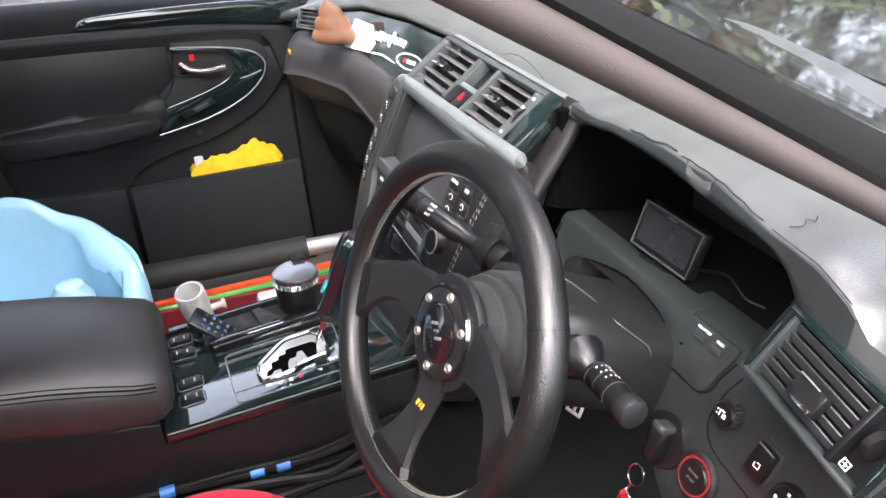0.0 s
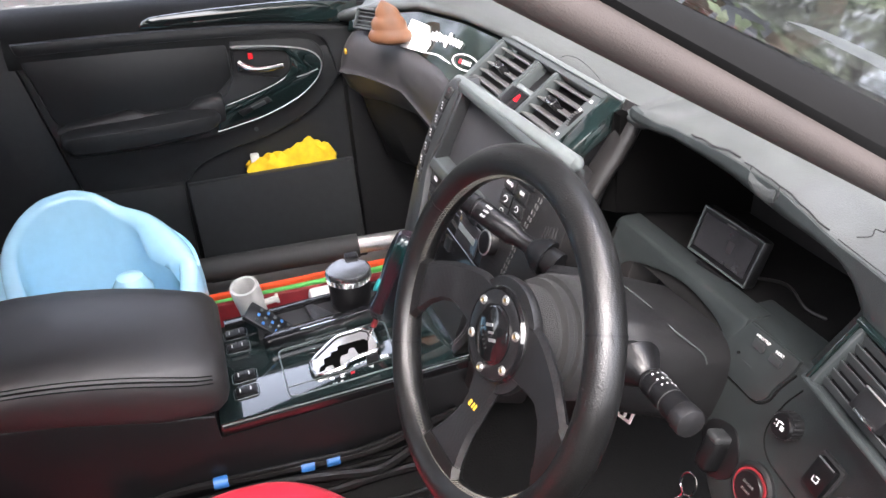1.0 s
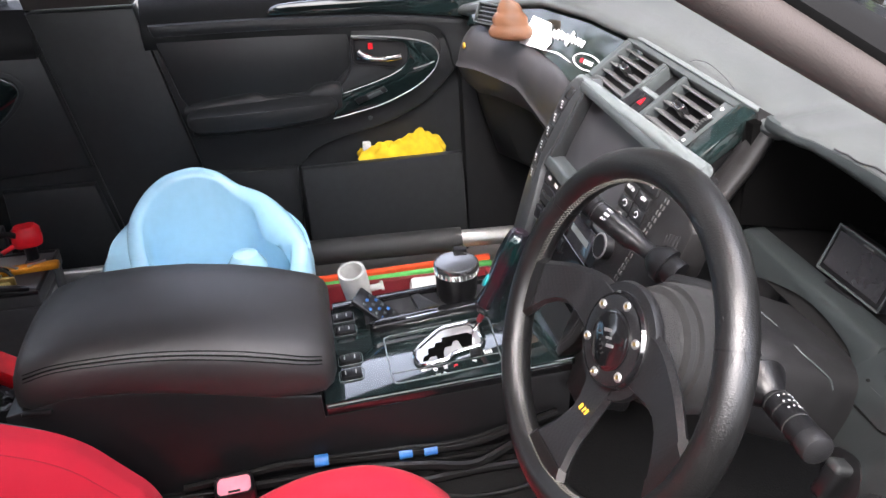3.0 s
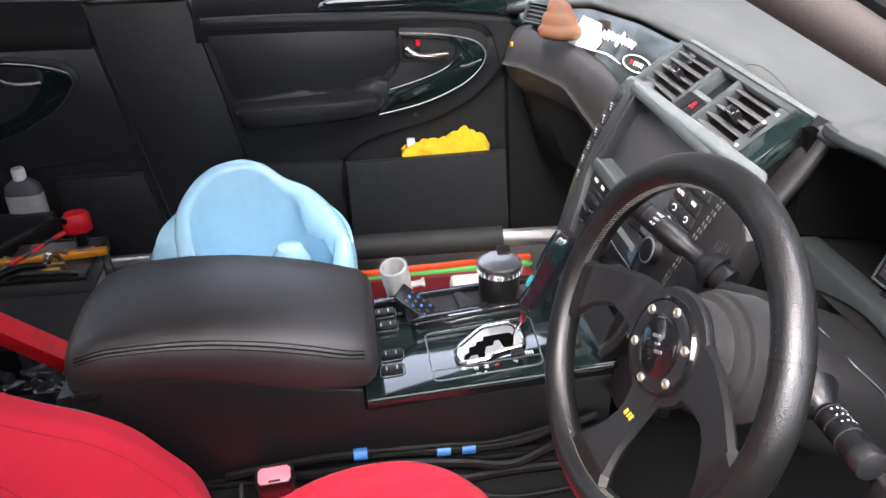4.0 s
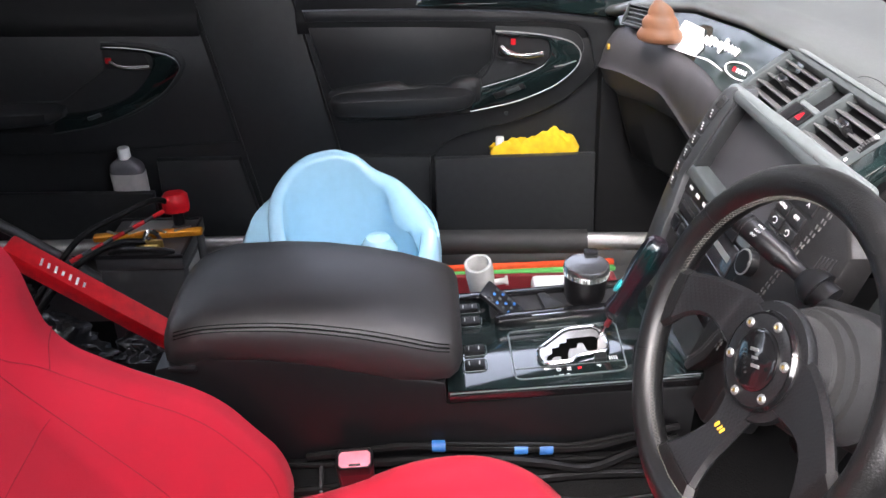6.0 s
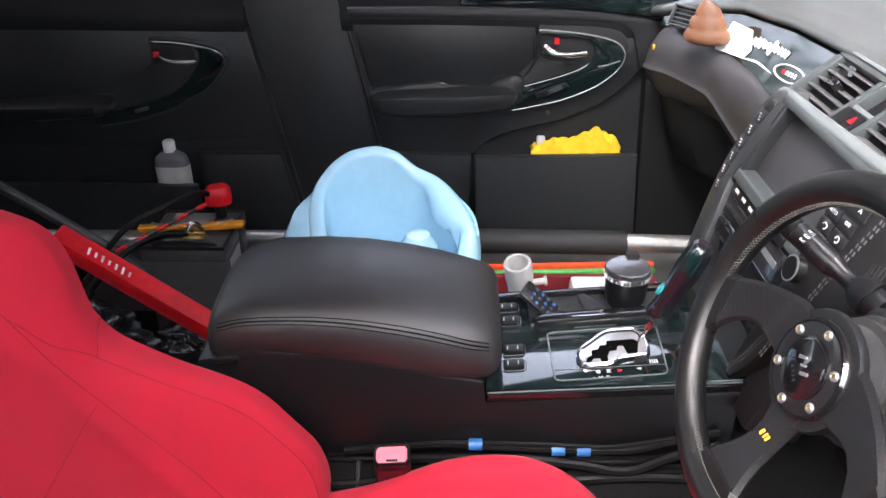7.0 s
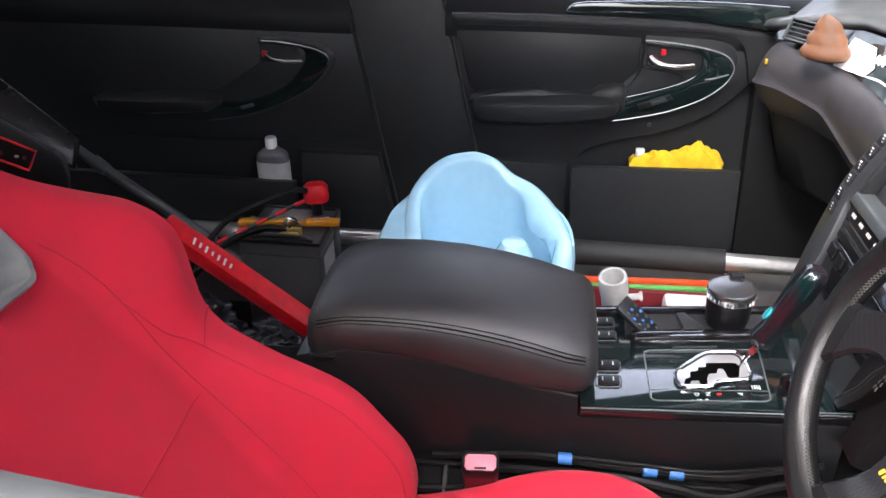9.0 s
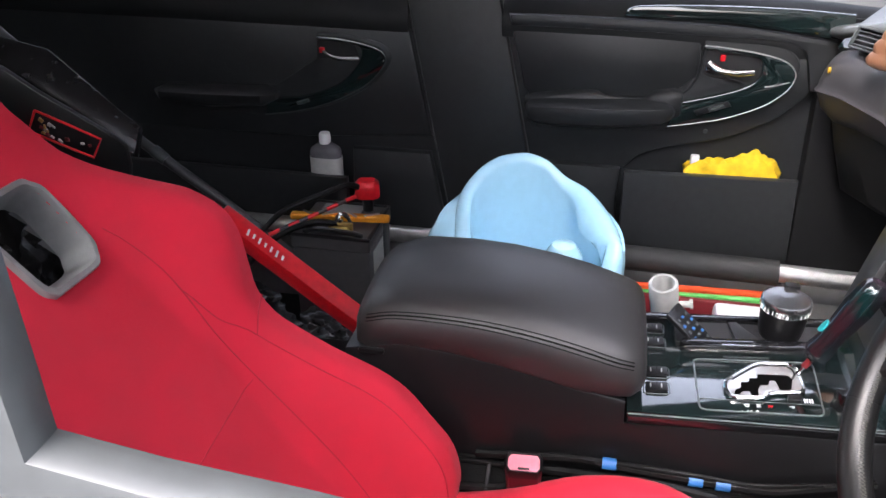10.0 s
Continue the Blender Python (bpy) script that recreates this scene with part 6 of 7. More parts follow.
for x, z in ((-0.151, 0.3275), (-0.117, 0.3265), (-0.262, 0.336)):
    part("tape_wrap", put(cyl(0.0080, 0.018, 14), Matrix.Translation((x - 0.009, -0.131, z)) @ pose(0, 0, 0, 0, 90, 0)), TAPE, loom, "blue tape wrap")
for x in (-0.42, -0.20):
    part("cable_tie", put(box(0.006, 0.16, 0.010, 0.002), Matrix.Translation((x, -0.20, 0.262)) @ pose(0, 0, 0, 36.7, 0, 0)), DEEP, loom)

# pedal with cut-outs
pedal = thing("foot_pedal", "bare metal sports pedal with cut-out openings", "pedal")
PM = face_m((0.268, -0.226, 0.378), (0.3, -1, 0), (0.5, 0, 0.86)) @ Matrix.Scale(0.5, 4)
for x in (-0.022, 0, 0.022):
    part("pedal_bar", put(box(0.008, 0.07, 0.005, 0.001), PM @ Matrix.Translation((x, 0, 0))), WHITE, pedal)
for y in (-0.033, 0, 0.033):
    part("pedal_bar", put(box(0.052, 0.008, 0.005, 0.001), PM @ Matrix.Translation((0, y, 0))), WHITE, pedal)
part("pedal_arm", tube([(0.273, -0.226, 0.378), (0.33, -0.24, 0.42), (0.42, -0.26, 0.5)], 0.006, 8), BLACK, pedal)

# ---- passenger side: side bar, child seat, loose things ----
bar = thing("cage_side_bar", "steel roll cage bar with black foam sleeve along the sill", "roll cage")
part("steel_tube", tube([(-1.9, 0.68, 0.215), (-1.2, 0.67, 0.217), (-0.75, 0.655, 0.225), (-0.4, 0.615, 0.245), (0.05, 0.57, 0.262), (0.5, 0.555, 0.258)], 0.019, 20), SILVER, bar)
part("foam_sleeve", tube([(-0.50, 0.630, 0.2385), (-0.4, 0.615, 0.245), (-0.2, 0.594, 0.2525), (0.072, 0.5685, 0.2617)], 0.0265, 20), FOAM, bar, "black foam sleeve")
for x, z in ((-1.88, 0.08), (0.45, 0.08)):
    part("foot", tube([(x, 0.68 if x < 0 else 0.556, 0.22 if x < 0 else 0.26), (x, 0.68 if x < 0 else 0.556, z)], 0.019, 16, 1), SILVER, bar)
sill = tagged(part("sill", loft([[(x, 0.72, 0.175), (x, 0.66, 0.18), (x, 0.60, 0.18), (x, 0.585, 0.165), (x, 0.57, 0.075), (x, 0.72, 0.075)] for x in (-2.1, 0.8)]), SILL), "dusty grey metal door sill", "sill", kind="structure")

diag = thing("cage_diagonal", "dark painted roll cage diagonal in the rear", "roll cage")
part("diagonal_tube", tube([(-1.62, 0.36, 0.90), (-1.43, 0.39, 0.70), (-1.15, 0.42, 0.455), (-0.98, 0.44, 0.31), (-0.75, 0.46, 0.09)], 0.0105, 16, 2), mat("dark_grey_paint", (0.045, 0.045, 0.046), 0.35, bump=0.2), diag)
for s in (0.3, 0.55):
    p = Vector((-1.43, 0.39, 0.70)).lerp(Vector((-1.15, 0.42, 0.455)), s * 1.6)
    part("clamp", tube([p + Vector((-0.012, 0, 0.0105)), p + Vector((0.012, 0, -0.0105))], 0.0128, 14, 1), STACK if s > 0.5 else BLACK, diag)

blue = thing("baby_seat", "pale blue moulded foam baby seat with a high back", "baby seat")
BS = Vector((-0.43, 0.33, 0.08))
rim_a = [0, 30, 50, 66, 80, 95, 115, 130, 145, 160, 180, 205, 240, 300, 330, 360]
rim_z = [0.352, 0.376, 0.396, 0.410, 0.436, 0.448, 0.442, 0.426, 0.402, 0.384, 0.335, 0.28, 0.25, 0.25, 0.27, 0.36]
rim_r = [0.174, 0.176, 0.172, 0.156, 0.160, 0.160, 0.160, 0.157, 0.152, 0.140, 0.126, 0.135, 0.155, 0.165, 0.170, 0.178]
N = 144


def around(a, vals):
    """The value at an angle, rounded over its neighbours."""
    w = [(d, math.exp(-(d / 5.0) ** 2)) for d in range(-12, 13, 3)]
    return sum(k * interp((a + d) % 360, rim_a, vals) for d, k in w) / sum(k for _, k in w)


cols = []
for k in range(N):
    a = 360 * k / N
    R, Z = around(a, rim_r), around(a, rim_z)
    t = 0.015 + 0.019 * math.exp(-((a - 26) / 26.0) ** 2)
    out = 0.25 * math.exp(-((a - 172) / 21.0) ** 2) + 0.02 * math.exp(-((a - 20) / 26.0) ** 2)
    prof = [(0.80 * R, 0.0), (0.86 * R, 0.03), ((0.95 + 0.6 * out) * R, 0.3 * Z), ((1.02 + 1.1 * out) * R, 0.55 * Z), ((1.03 + 1.55 * out) * R, 0.74 * Z), ((1.025 + 1.55 * out) * R, 0.85 * Z), ((1.012 + 1.1 * out) * R, 0.93 * Z)]
    for d in range(0, 181, 20):
        prof.append((R - t + t * math.cos(radians(d)), Z - t + t * math.sin(radians(d))))
    t = 0.024
    prof += [(R - 1.45 * t, 0.86 * Z), (R - 1.50 * t, 0.74 * Z), (R - 1.65 * t, 0.61 * Z), (R - 2.1 * t, 0.49 * Z), (R - 3.0 * t, 0.42 * Z), (R - 4.2 * t, 0.39 * Z)]
    cols.append([BS + Vector((r * math.cos(radians(a)), 0.92 * r * math.sin(radians(a)), z)) for r, z in prof])
rings = [[cols[k][i] for k in range(N)] for i in range(len(cols[0]))]
part("tub", loft(rings), BLUE, blue)
part("leg_post", put(lathe([(0, -0.05), (0.035, -0.05), (0.036, 0.10), (0.032, 0.14), (0.02, 0.16), (0, 0.165)], 28), Matrix.Translation(BS + Vector((0.075, -0.085, 0.215)))), BLUE, blue, "rounded post between the leg openings")

cloth = thing("yellow_cloth", "crumpled yellow cloth tucked in the door pocket", "cloth")
rings = []
random.seed(5)
for i in range(30):
    u = i / 29
    x = -0.128 + 0.192 * u
    top = interp(u, [0, 0.08, 0.3, 0.5, 0.65, 0.72, 0.8, 0.95, 1.0], [0.425, 0.440, 0.446, 0.452, 0.466, 0.474, 0.462, 0.448, 0.425]) + 0.003 * math.sin(9 * u * 6.28)
    ring = []
    for k in range(16):
        a = math.pi * k / 15
        ring.append((x + 0.004 * math.sin(5 * a + 7 * u), 0.705 - 0.020 * math.cos(a) - 0.004 * math.sin(3 * a + 20 * u), 0.40 + (top - 0.40) * math.sin(a) ** 0.6 + 0.006 * noise.noise(Vector((x * 60, k * 0.6, 0)))))
    rings.append(ring)
part("cloth_body", loft(rings), YELLOW, cloth)
tag = tagged(part("white_packet", span((-0.118, 0.70, 0.40), (-0.10, 0.715, 0.452), 0.003), WHITE), "small white packet beside the cloth in the pocket", "packet")

bottle = thing("spray_bottle", "clear plastic bottle with white cap and blank label", "bottle")
BO = Matrix.Translation((-0.938, 0.712, 0.30)) @ Matrix.Diagonal((0.95, 1, 0.92, 1))
part("bottle_body", put(loft([[(sx * w * 0.039 * abs(math.cos(a)) ** 0.6, sy * w * 0.020 * abs(math.sin(a)) ** 0.6, z) for a, sx, sy in [(2 * math.pi * k / 28, math.copysign(1, math.cos(2 * math.pi * k / 28)), math.copysign(1, math.sin(2 * math.pi * k / 28))) for k in range(28)]] for w, z in ((0.9, 0.0), (1, 0.01), (1, 0.105), (0.9, 0.115), (0.55, 0.125), (0.35, 0.13))]), BO), mat("smoky_plastic", (0.12, 0.12, 0.13), 0.25), bottle)
part("bottle_label", put(loft([[(sx * 0.040 * abs(math.cos(a)) ** 0.6, sy * 0.021 * abs(math.sin(a)) ** 0.6, z) for a, sx, sy in [(2 * math.pi * k / 28, math.copysign(1, math.cos(2 * math.pi * k / 28)), math.copysign(1, math.sin(2 * math.pi * k / 28))) for k in range(28)]] for z in (0.03, 0.092)], caps=False), BO), OFFWHITE, bottle, "blank grey-white label")
part("bottle_cap", put(lathe([(0, 0.127), (0.014, 0.127), (0.014, 0.150), (0.012, 0.154), (0, 0.154)], 24), BO), WHITE, bottle)

# battery with hold-down bar and leads
bat = thing("car_battery", "black car battery with orange hold-down bar and red terminal cover", "battery")
part("case", span((-0.925, 0.435, 0.08), (-0.757, 0.600, 0.290), 0.006), CASE, bat)
part("case_top", span((-0.928, 0.432, 0.290), (-0.754, 0.603, 0.320), 0.006), CASE, bat)
part("top_label", span((-0.90, 0.545, 0.3205), (-0.81, 0.590, 0.322)), SILVER, bat)
part("end_label", span((-0.7565, 0.46, 0.14), (-0.7555, 0.56, 0.28)), OFFWHITE, bat)
holder = part("hold_down", put(box(0.215, 0.022, 0.014, 0.005), Matrix.Translation((-0.838, 0.500, 0.336)) @ pose(0, 0, 0, 0, 0, 6)), ORANGE, bat, "orange anodised hold-down bar")
for k in range(4):
    part("lattice", put(box(0.034, 0.005, 0.003), Matrix.Translation((-0.905 + 0.045 * k, 0.493 + 0.005 * k, 0.3435)) @ pose(0, 0, 0, 0, 0, 30 if k % 2 else -30)), SILVER, holder)
part("terminal_clamp", span((-0.845, 0.450, 0.320), (-0.805, 0.478, 0.336), 0.005), BRASS, bat)
part("clamp_ear", span((-0.852, 0.458, 0.324), (-0.798, 0.466, 0.344), 0.003), BRASS, bat)
part("terminal_bolt", put(cyl(0.006, 0.03, 12), Matrix.Translation((-0.825, 0.465, 0.318))), CHROME, bat)
part("terminal_cover", put(loft([[(x * w, y * w * 0.8, z) for x, y in ((-1, -0.6), (-0.6, -1), (0.6, -1), (1, -0.6), (1, 0.6), (0.6, 1), (-0.6, 1), (-1, 0.6))] for w, z in ((0.024, 0), (0.027, 0.006), (0.026, 0.03), (0.018, 0.04))]), Matrix.Translation((-0.799, 0.578, 0.352)) @ pose(0, 0, 0, 0, 0, 15)), RED_PAINT, bat, "red plastic terminal cover")
part("terminal_post", put(cyl(0.012, 0.034, 14), Matrix.Translation((-0.799, 0.578, 0.319))), BLACK, bat)
part("striped_wire", tube([(-0.815, 0.545, 0.366), (-0.985, 0.410, 0.315), (-1.03, 0.37, 0.24)], 0.0045, 8, 1), BLACK, bat)
for a, b in (((-0.928, 0.432, 0.316), (-0.754, 0.440, 0.324)), ((-0.928, 0.595, 0.316), (-0.754, 0.603, 0.324)), ((-0.762, 0.44, 0.316), (-0.754, 0.60, 0.324))):
    part("case_rim", span(a, b, 0.003), BLACK, bat)
part("top_label", span((-0.890, 0.515, 0.3205), (-0.850, 0.540, 0.3225)), OFFWHITE, bat)
part("clamp_strap", tube([(-0.835, 0.462, 0.342), (-0.828, 0.474, 0.356), (-0.818, 0.486, 0.346), (-0.812, 0.492, 0.330)], 0.005, 8, 4), CHROME, bat)
part("carry_strap", tube([(-0.900, 0.448, 0.322), (-0.870, 0.440, 0.334), (-0.800, 0.440, 0.332), (-0.775, 0.448, 0.322)], 0.006, 8, 4), BLACK, bat)
for k in range(3):
    part("cell_cap", put(cyl(0.011, 0.005, 16, bevel=0.001), Matrix.Translation((-0.895 + 0.04 * k, 0.470, 0.320))), BLACK, bat)
part("rear_strap", span((-0.757, 0.535, 0.20), (-0.7515, 0.56, 0.322), 0.002), STACK, bat)
lead = part("lead", tube([(-0.805, 0.57, 0.372), (-0.83, 0.54, 0.393), (-0.886, 0.50, 0.380), (-0.946, 0.46, 0.360), (-0.98, 0.42, 0.330), (-1.04, 0.38, 0.25)], 0.0062, 10), CABLE, bat)
for k in range(5):
    a, b = Vector((-0.815, 0.545, 0.366)).lerp(Vector((-0.985, 0.410, 0.315)), k / 5), Vector((-0.815, 0.545, 0.366)).lerp(Vector((-0.985, 0.410, 0.315)), k / 5 + 0.11)
    part("lead_stripe", tube([a, b], 0.0048, 8, 1), RED_PAINT, bat)
part("lead", tube([(-0.83, 0.465, 0.338), (-0.88, 0.45, 0.344), (-0.94, 0.42, 0.325), (-0.99, 0.38, 0.285), (-1.06, 0.34, 0.20)], 0.007, 10), CABLE, bat)

# red box-section arm
arm = thing("red_steel_arm", "red painted box-section steel arm with white script", "steel arm")
AD = Vector((0.80, -0.02, -0.60)).normalized()
AM = face_m(Vector((-0.845, 0.22, 0.372)), AD, Vector((0.55, -0.35, 0.75)))
part("arm_bar", put(box(0.58, 0.040, 0.036, 0.004), AM @ Matrix.Translation((0.14, 0, 0))), RED_PAINT, arm)
for k, h in enumerate((0.020, 0.014, 0.018, 0.012, 0.016, 0.020, 0.013)):
    part("script_bar", put(box(0.004, h * 0.7, 0.0008), AM @ Matrix.Translation((-0.09 + 0.0125 * k, 0.0204, 0.004)) @ pose(0, 0, 0, 90, 0, 180) @ Matrix.Rotation(radians(15), 4, "Z")), LETTER, arm)

panel_r = thing("rear_panel", "black glossy equipment panel behind the driver's seat", "panel")
PT = Matrix.Translation((-1.18, 0.145, 0.69)) @ Matrix.Rotation(radians(-38), 4, Vector((0.25, 0, -0.13)).normalized()) @ Matrix.Translation((1.18, -0.145, -0.69))
part("panel_body", slab([(-1.34, 0.80), (-1.19, 0.768), (-1.04, 0.648), (-1.045, 0.60), (-1.10, 0.61), (-1.26, 0.70), (-1.38, 0.75)], 0.03, PT @ door_plane(0.145), 0.008), mat("scuffed_black_lacquer", (0.009, 0.009, 0.010), 0.26, vary=0.6, grain=60, size=14, bump=0.35, fine=120, spec=0.45), panel_r)
part("panel_leg", span((-1.36, 0.11, 0.08), (-1.30, 0.18, 0.74), 0.01), BLACK, panel_r)
for k in range(9):
    part("panel_stud", put(cyl(0.0028, 0.006, 10), Matrix.Translation((-1.32 + 0.031 * k, 0.118, 0.735 - 0.013 * k)) @ pose(0, 0, 0, 90, 0, 0)), SILVER, panel_r)
part("panel_front", slab([(-1.26, 0.765), (-1.221, 0.745), (-1.176, 0.715), (-1.129, 0.689), (-1.052, 0.645), (-1.040, 0.630), (-1.039, 0.600), (-1.05, 0.555), (-1.26, 0.62)], 0.010, door_plane(0.108), 0.003), BLACK, panel_r)
pw = part("panel_window", put(tube([(-1.185, 0.1015, 0.683), (-1.130, 0.1015, 0.663), (-1.079, 0.1015, 0.643), (-1.099, 0.1015, 0.611), (-1.150, 0.1015, 0.628), (-1.205, 0.1015, 0.648), (-1.185, 0.1015, 0.683)], 0.0022, 6, 1), Matrix()), RED_PAINT, panel_r, "red-edged opening with scraps behind it")
random.seed(21)
for k in range(14):
    u, v = random.uniform(0.08, 0.92), random.uniform(0.2, 0.85)
    part("scrap", put(box(random.uniform(0.004, 0.010), 0.003, random.uniform(0.003, 0.007), 0.001, 1), Matrix.Translation((-1.185 + 0.106 * u - 0.018 * v, 0.1025, 0.680 - 0.039 * u - 0.033 * v)) @ pose(0, 0, 0, 0, random.uniform(0, 90), 0)), random.choice((MAROON, OFFWHITE, SILVER, BRASS)), pw)


# crumpled black bags on the rear floor
def crumple(name, c, r, seed, label):
    bm = bmesh.new()
    bmesh.ops.create_icosphere(bm, subdivisions=5, radius=1.0)
    for v in bm.verts:
        p = v.co.normalized()
        d = 0.75 + 0.35 * abs(noise.noise(p * 2.1 + Vector((seed, 0, 0)))) + 0.20 * abs(noise.noise(p * 5.3 + Vector((0, seed, 0)))) + 0.03 * noise.noise(p * 11)
        v.co = Vector((p.x * r[0], p.y * r[1], max(-0.9, p.z) * r[2])) * d
    return tagged(part(name, put(bm, Matrix.Translation(c)), mat("black_plastic_film", (0.012, 0.012, 0.013), 0.20, bump=0.3, fine=120), smooth=True), label, "bag")


crumple("plastic_bag", (-1.02, 0.28, 0.17), (0.16, 0.13, 0.11), 3.0, "crumpled black plastic bag on the rear floor")
crumple("plastic_bag", (-1.25, 0.45, 0.20), (0.20, 0.16, 0.15), 7.0, "crumpled black plastic bag beside the battery")
crumple("plastic_bag", (-0.80, 0.36, 0.13), (0.12, 0.10, 0.06), 11.0, "small crumpled black plastic sheet on the floor")
crumple("plastic_bag", (-1.40, 0.22, 0.30), (0.18, 0.20, 0.26), 15.0, "large crumpled black plastic bag behind the seat")

# passenger floor: strips, tray, white box, pipe fitting
strip = thing("striped_strip", "orange and green striped plastic strip on the sill", "strip")
for y, z, h, mt in ((0.545, 0.214, 0.013, SCARLET), (0.530, 0.208, 0.010, GREEN)):
    part("stripe", put(box(0.50, 0.013, h, 0.003), Matrix.Translation((-0.12, y, z + 0.002)) @ pose(0, 0, 0, 0, -1.5, 0)), mt, strip)
part("backing", span((-0.37, 0.512, 0.075), (0.13, 0.553, 0.200), 0.004), OFFWHITE, strip)
trayr = thing("red_tray", "dark red rubber tray on the passenger floor", "tray")
part("tray_base", span((-0.30, 0.33, 0.08), (0.12, 0.50, 0.10), 0.008), MAROON, trayr)
for a, b in (((-0.30, 0.485, 0.10), (0.12, 0.50, 0.228)), ((-0.30, 0.33, 0.10), (-0.285, 0.50, 0.228)), ((0.105, 0.33, 0.10), (0.12, 0.50, 0.228)), ((-0.30, 0.33, 0.10), (0.12, 0.345, 0.228))):
    part("tray_wall", span(a, b, 0.006), MAROON, trayr)
wb = tagged(part("white_box", span((-0.06, 0.40, 0.10), (0.06, 0.475, 0.238), 0.010), WHITE), "white plastic box standing in the red tray", "box")
pipe = thing("pipe_fitting", "pale grey pipe socket standing upright beside the console", "pipe fitting")
PF = Matrix.Translation((-0.186, 0.245, 0.400)) @ pose(0, 0, 0, 13, -9, 0) @ Matrix.Translation((0, 0, -0.32))
part("socket", put(lathe([(0.023, -0.008), (0.023, 0.27), (0.0245, 0.285), (0.0245, 0.317), (0.0235, 0.320), (0.0190, 0.320), (0.0180, 0.316), (0.0175, 0.20), (0.0, 0.20)], 20), PF), OFFWHITE, pipe)
part("side_bolt", put(cyl(0.006, 0.022, 12), PF @ Matrix.Translation((0.020, 0, 0.268)) @ pose(0, 0, 0, 0, 90, 0)), OFFWHITE, pipe)
part("bolt_head", put(cyl(0.009, 0.005, 6), PF @ Matrix.Translation((0.042, 0, 0.268)) @ pose(0, 0, 0, 0, 90, 0)), OFFWHITE, pipe)

# ---- front of the car: pillar trims, windscreen, bonnet ----
ap = thing("windscreen_pillar", "beige front pillar trim with black rubber seal", "pillar", kind="structure")
rings = []
for x in (-0.42, -0.2, 0.0, 0.2, 0.40):
    lo, up, top = 0.965 - 0.56 * x, 0.986 - 0.565 * x, 1.003 - 0.491 * x
    rings.append([(x, -0.62, lo + 0.006)] + [(x, -0.636 - 0.022 * math.sin(math.pi * k / 12) ** 0.7, lo + (up + 0.003 - lo) * (1 - math.cos(math.pi * k / 12)) / 2) for k in range(13)] + [(x, -0.62, up)])
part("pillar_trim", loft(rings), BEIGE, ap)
rings = []
for x in (-0.42, -0.2, 0.0, 0.2, 0.40):
    up, top = 0.986 - 0.565 * x, max(1.003 - 0.491 * x, 0.990 - 0.565 * x)
    rings.append([(x, -0.63, up - 0.004), (x, -0.652, up - 0.002), (x, -0.656, up + 0.2 * (top - up)), (x, -0.653, up + 0.7 * (top - up)), (x, -0.645, top), (x, -0.63, top)])
part("pillar_seal", loft(rings), SEAL, ap, "black rubber door seal")
bp = thing("windscreen_pillar", "beige front pillar trim on the passenger side", "pillar", kind="structure")
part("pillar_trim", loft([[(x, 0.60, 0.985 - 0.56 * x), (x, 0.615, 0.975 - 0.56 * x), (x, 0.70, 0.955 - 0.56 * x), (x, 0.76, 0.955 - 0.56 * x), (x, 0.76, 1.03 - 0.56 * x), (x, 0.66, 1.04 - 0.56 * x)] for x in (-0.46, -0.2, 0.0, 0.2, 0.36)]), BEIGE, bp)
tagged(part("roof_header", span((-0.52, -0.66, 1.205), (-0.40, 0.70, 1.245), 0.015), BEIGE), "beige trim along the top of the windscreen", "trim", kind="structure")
tagged(part("scuttle", loft([[(cowl(y) - 0.01, y, 0.70), (cowl(y) - 0.01, y, 0.755), (cowl(y) + 0.03, y, 0.77), (0.74, y, 0.735), (0.74, y, 0.70)] for y in [-0.70 + 0.1 * k for k in range(15)]]), BLACK), "black plastic scuttle at the foot of the windscreen", "scuttle", kind="structure")
bonnet = tagged(part("bonnet", loft([[(x, -0.80, z - 0.06), (x, -0.70, z - 0.005), (x, -0.4, z + 0.03), (x, 0, z + 0.045), (x, 0.4, z + 0.03), (x, 0.70, z - 0.005), (x, 0.80, z - 0.06), (x, 0.8, z - 0.3), (x, -0.8, z - 0.3)] for x, z in ((0.72, 0.71), (1.0, 0.705), (1.4, 0.68), (1.75, 0.62), (1.95, 0.54), (2.05, 0.42))]), mat("dark_grey_car_paint", (0.02, 0.02, 0.022), 0.1, coat=1.0, bump=0.0)), "dark glossy car bonnet reflecting trees", "bonnet", kind="structure")

near = tagged(part("near_pillar", slab([(-0.62, 1.22), (-0.484, 1.22), (-0.482, 0.912), (-0.445, 0.9065), (-0.395, 0.902), (-0.33, 0.894), (-0.33, 0.2), (-1.2, 0.2), (-1.2, 0.84), (-0.64, 0.84)], 0.02, door_plane(-0.775), 0.006), PILLAR_GREY), "silver-grey body pillar at the driver's door", "pillar", kind="structure")

wind = thing("windscreen", "clear sloping windscreen glass above the dashboard", "windscreen", kind="structure")
bm = bmesh.new()
for lift in (0.0, 0.004):
    grid = [[bm.verts.new((cowl(y) + 0.01 + (-0.46 - cowl(y)) * v, y * (1 - 0.14 * v), 0.775 + lift + 0.47 * v - 0.03 * (y / 0.66) ** 2 * v)) for y in [-0.66 + 0.11 * k for k in range(13)]] for v in (0, 0.25, 0.5, 0.75, 1.0)]
    for a, b in zip(grid, grid[1:]):
        for k in range(12):
            bm.faces.new((a[k], a[k + 1], b[k + 1], b[k]))
ws = part("pane", bm, GLASS, wind)
ws.visible_shadow = False

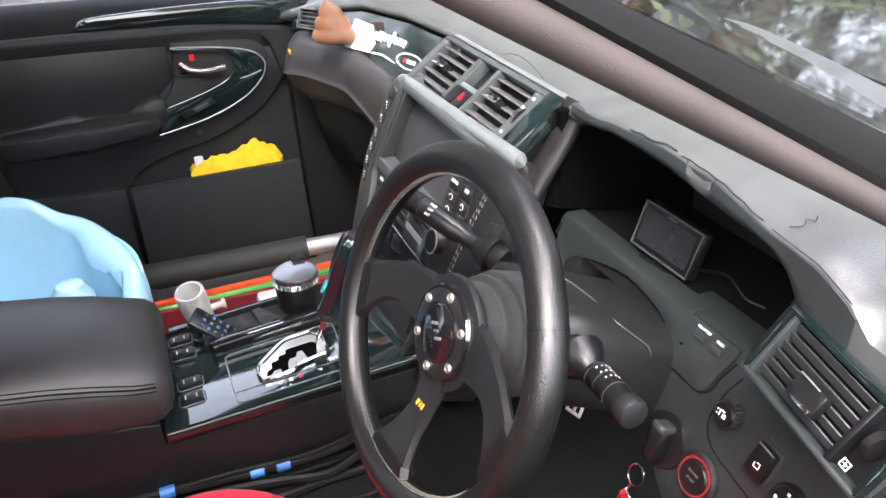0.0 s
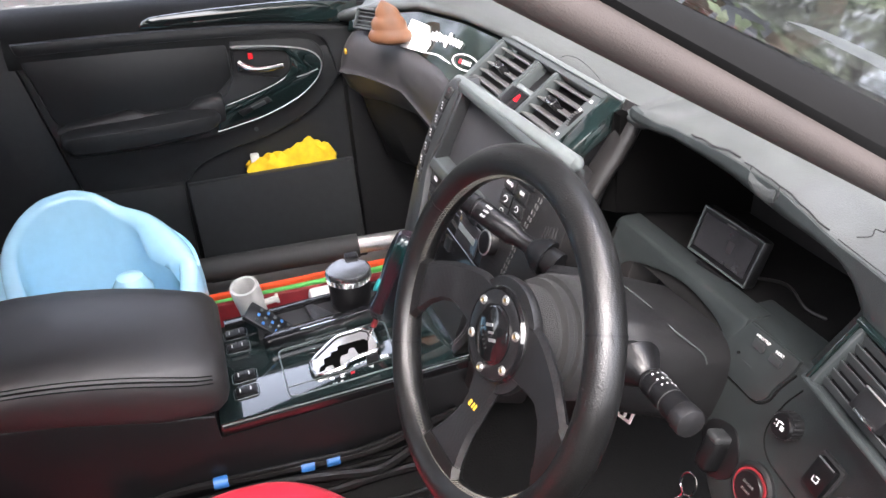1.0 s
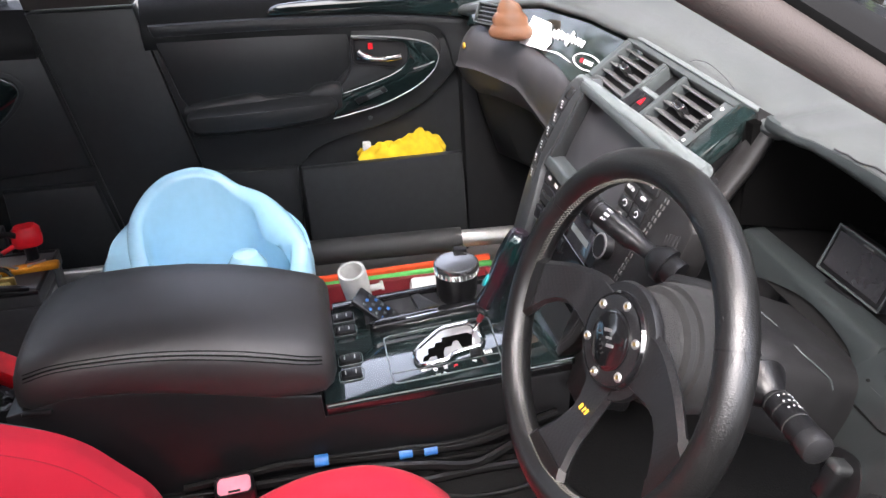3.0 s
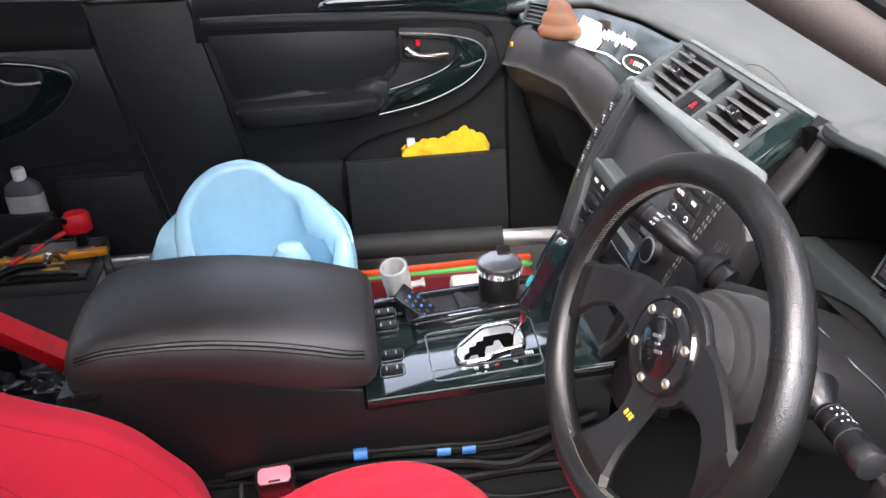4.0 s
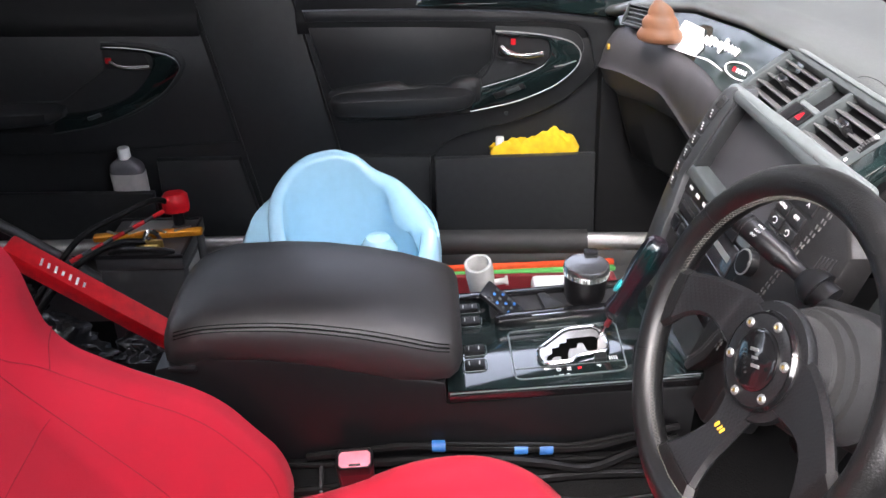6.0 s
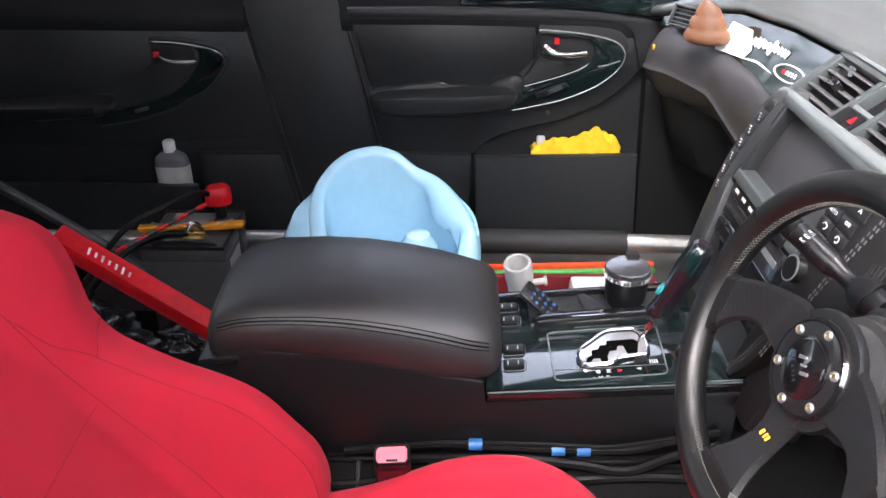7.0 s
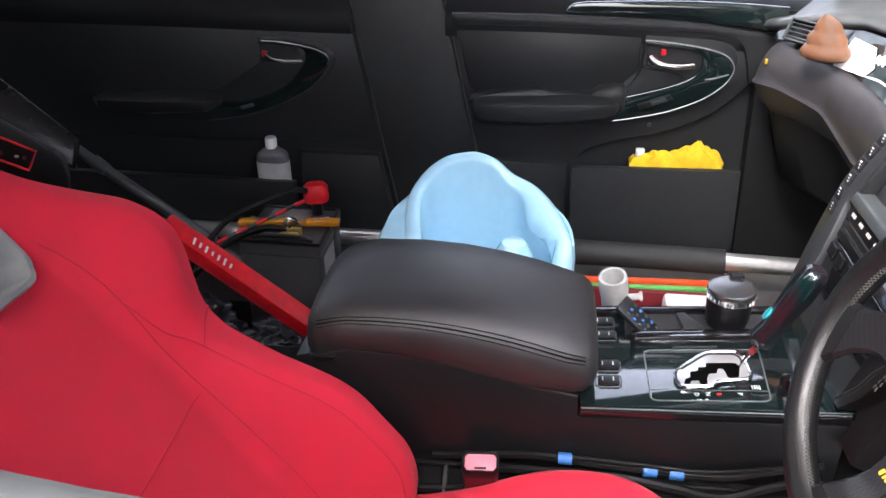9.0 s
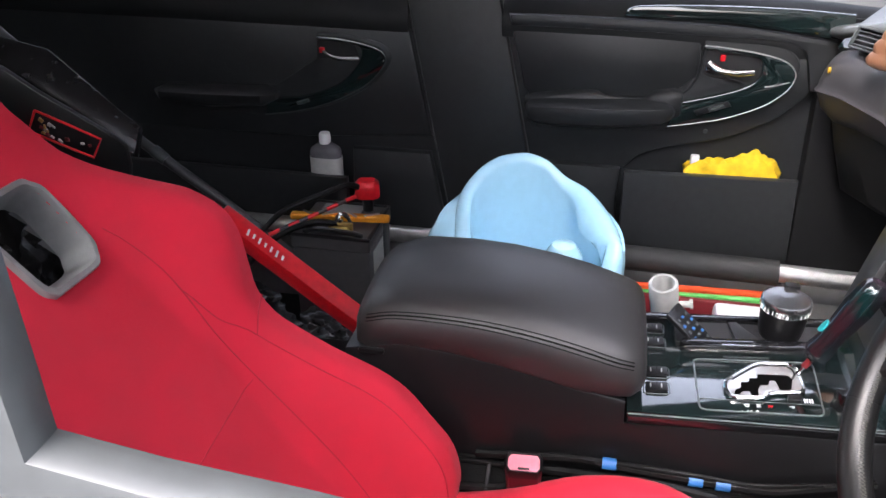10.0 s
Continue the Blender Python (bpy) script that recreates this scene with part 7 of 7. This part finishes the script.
# trees ahead of the car, and unseen ones beside it that darken reflections
LEAF = mat("green_leaf", (0.040, 0.055, 0.028), 0.6, bump=0.0, vary=0.5)
BARK = mat("grey_bark", (0.10, 0.08, 0.06), 0.9, bump=0.4)


def tree(x, y, h, seed):
    rnd = random.Random(seed)
    t = thing("tree", "leafy green tree outside the car, some added to darken reflections", "tree", "trees ahead of the car", at=(x, y, -0.33))
    part("trunk", tube([(0, 0, 0), (0.1, 0.05, 0.3 * h), (0.0, -0.1, 0.6 * h)], 0.16, 10, 4, 0.5), BARK, t)
    for k in range(5):
        a = k * 1.26 + rnd.random()
        part("limb", tube([(0.05, 0, (0.3 + 0.05 * k) * h), (0.7 * math.cos(a), 0.7 * math.sin(a), (0.5 + 0.05 * k) * h), (1.4 * math.cos(a), 1.4 * math.sin(a), (0.6 + 0.06 * k) * h)], 0.06, 7, 4, 0.3), BARK, t)
    vs, fs = [], []
    for c in range(80):
        a, r, z = rnd.random() * 6.283, 2.3 * rnd.random() ** 0.6, h * (0.14 + 0.86 * rnd.random())
        cx_, cy_ = r * math.cos(a), r * math.sin(a)
        for _ in range(60):
            p = Vector((cx_ + rnd.gauss(0, 0.28), cy_ + rnd.gauss(0, 0.28), z + rnd.gauss(0, 0.22)))
            u = Vector((rnd.gauss(0, 1), rnd.gauss(0, 1), rnd.gauss(0, 0.6))).normalized()
            v = u.orthogonal().normalized()
            s, n = 0.09, len(vs)
            vs += [p - u * s, p + v * s * 0.5, p + u * s, p - v * s * 0.5]
            fs.append((n, n + 1, n + 2, n + 3))
    me = bpy.data.meshes.new("crown")
    me.from_pydata([tuple(v) for v in vs], [], fs)
    me.materials.append(LEAF)
    ob = new("crown", me)
    ob.parent = t


# The last four stand unseen beside the car and darken the low sky.
for k, (x, y, h) in enumerate(((7.0, -3.5, 5.0), (8.5, 0.0, 5.8), (7.5, 3.6, 5.2), (10.5, -7.5, 6.0), (10.0, 6.5, 6.0), (5.5, 6.5, 5.0), (6.2, 5.0, 5.5), (4.6, 4.2, 4.6), (4.0, 7.0, 5.2), (1.2, 8.5, 3.6), (-1.8, 9.2, 3.9), (-4.6, 8.4, 3.5), (-7.6, 9.0, 4.0))):
    tree(x, y, h, 20 + k)
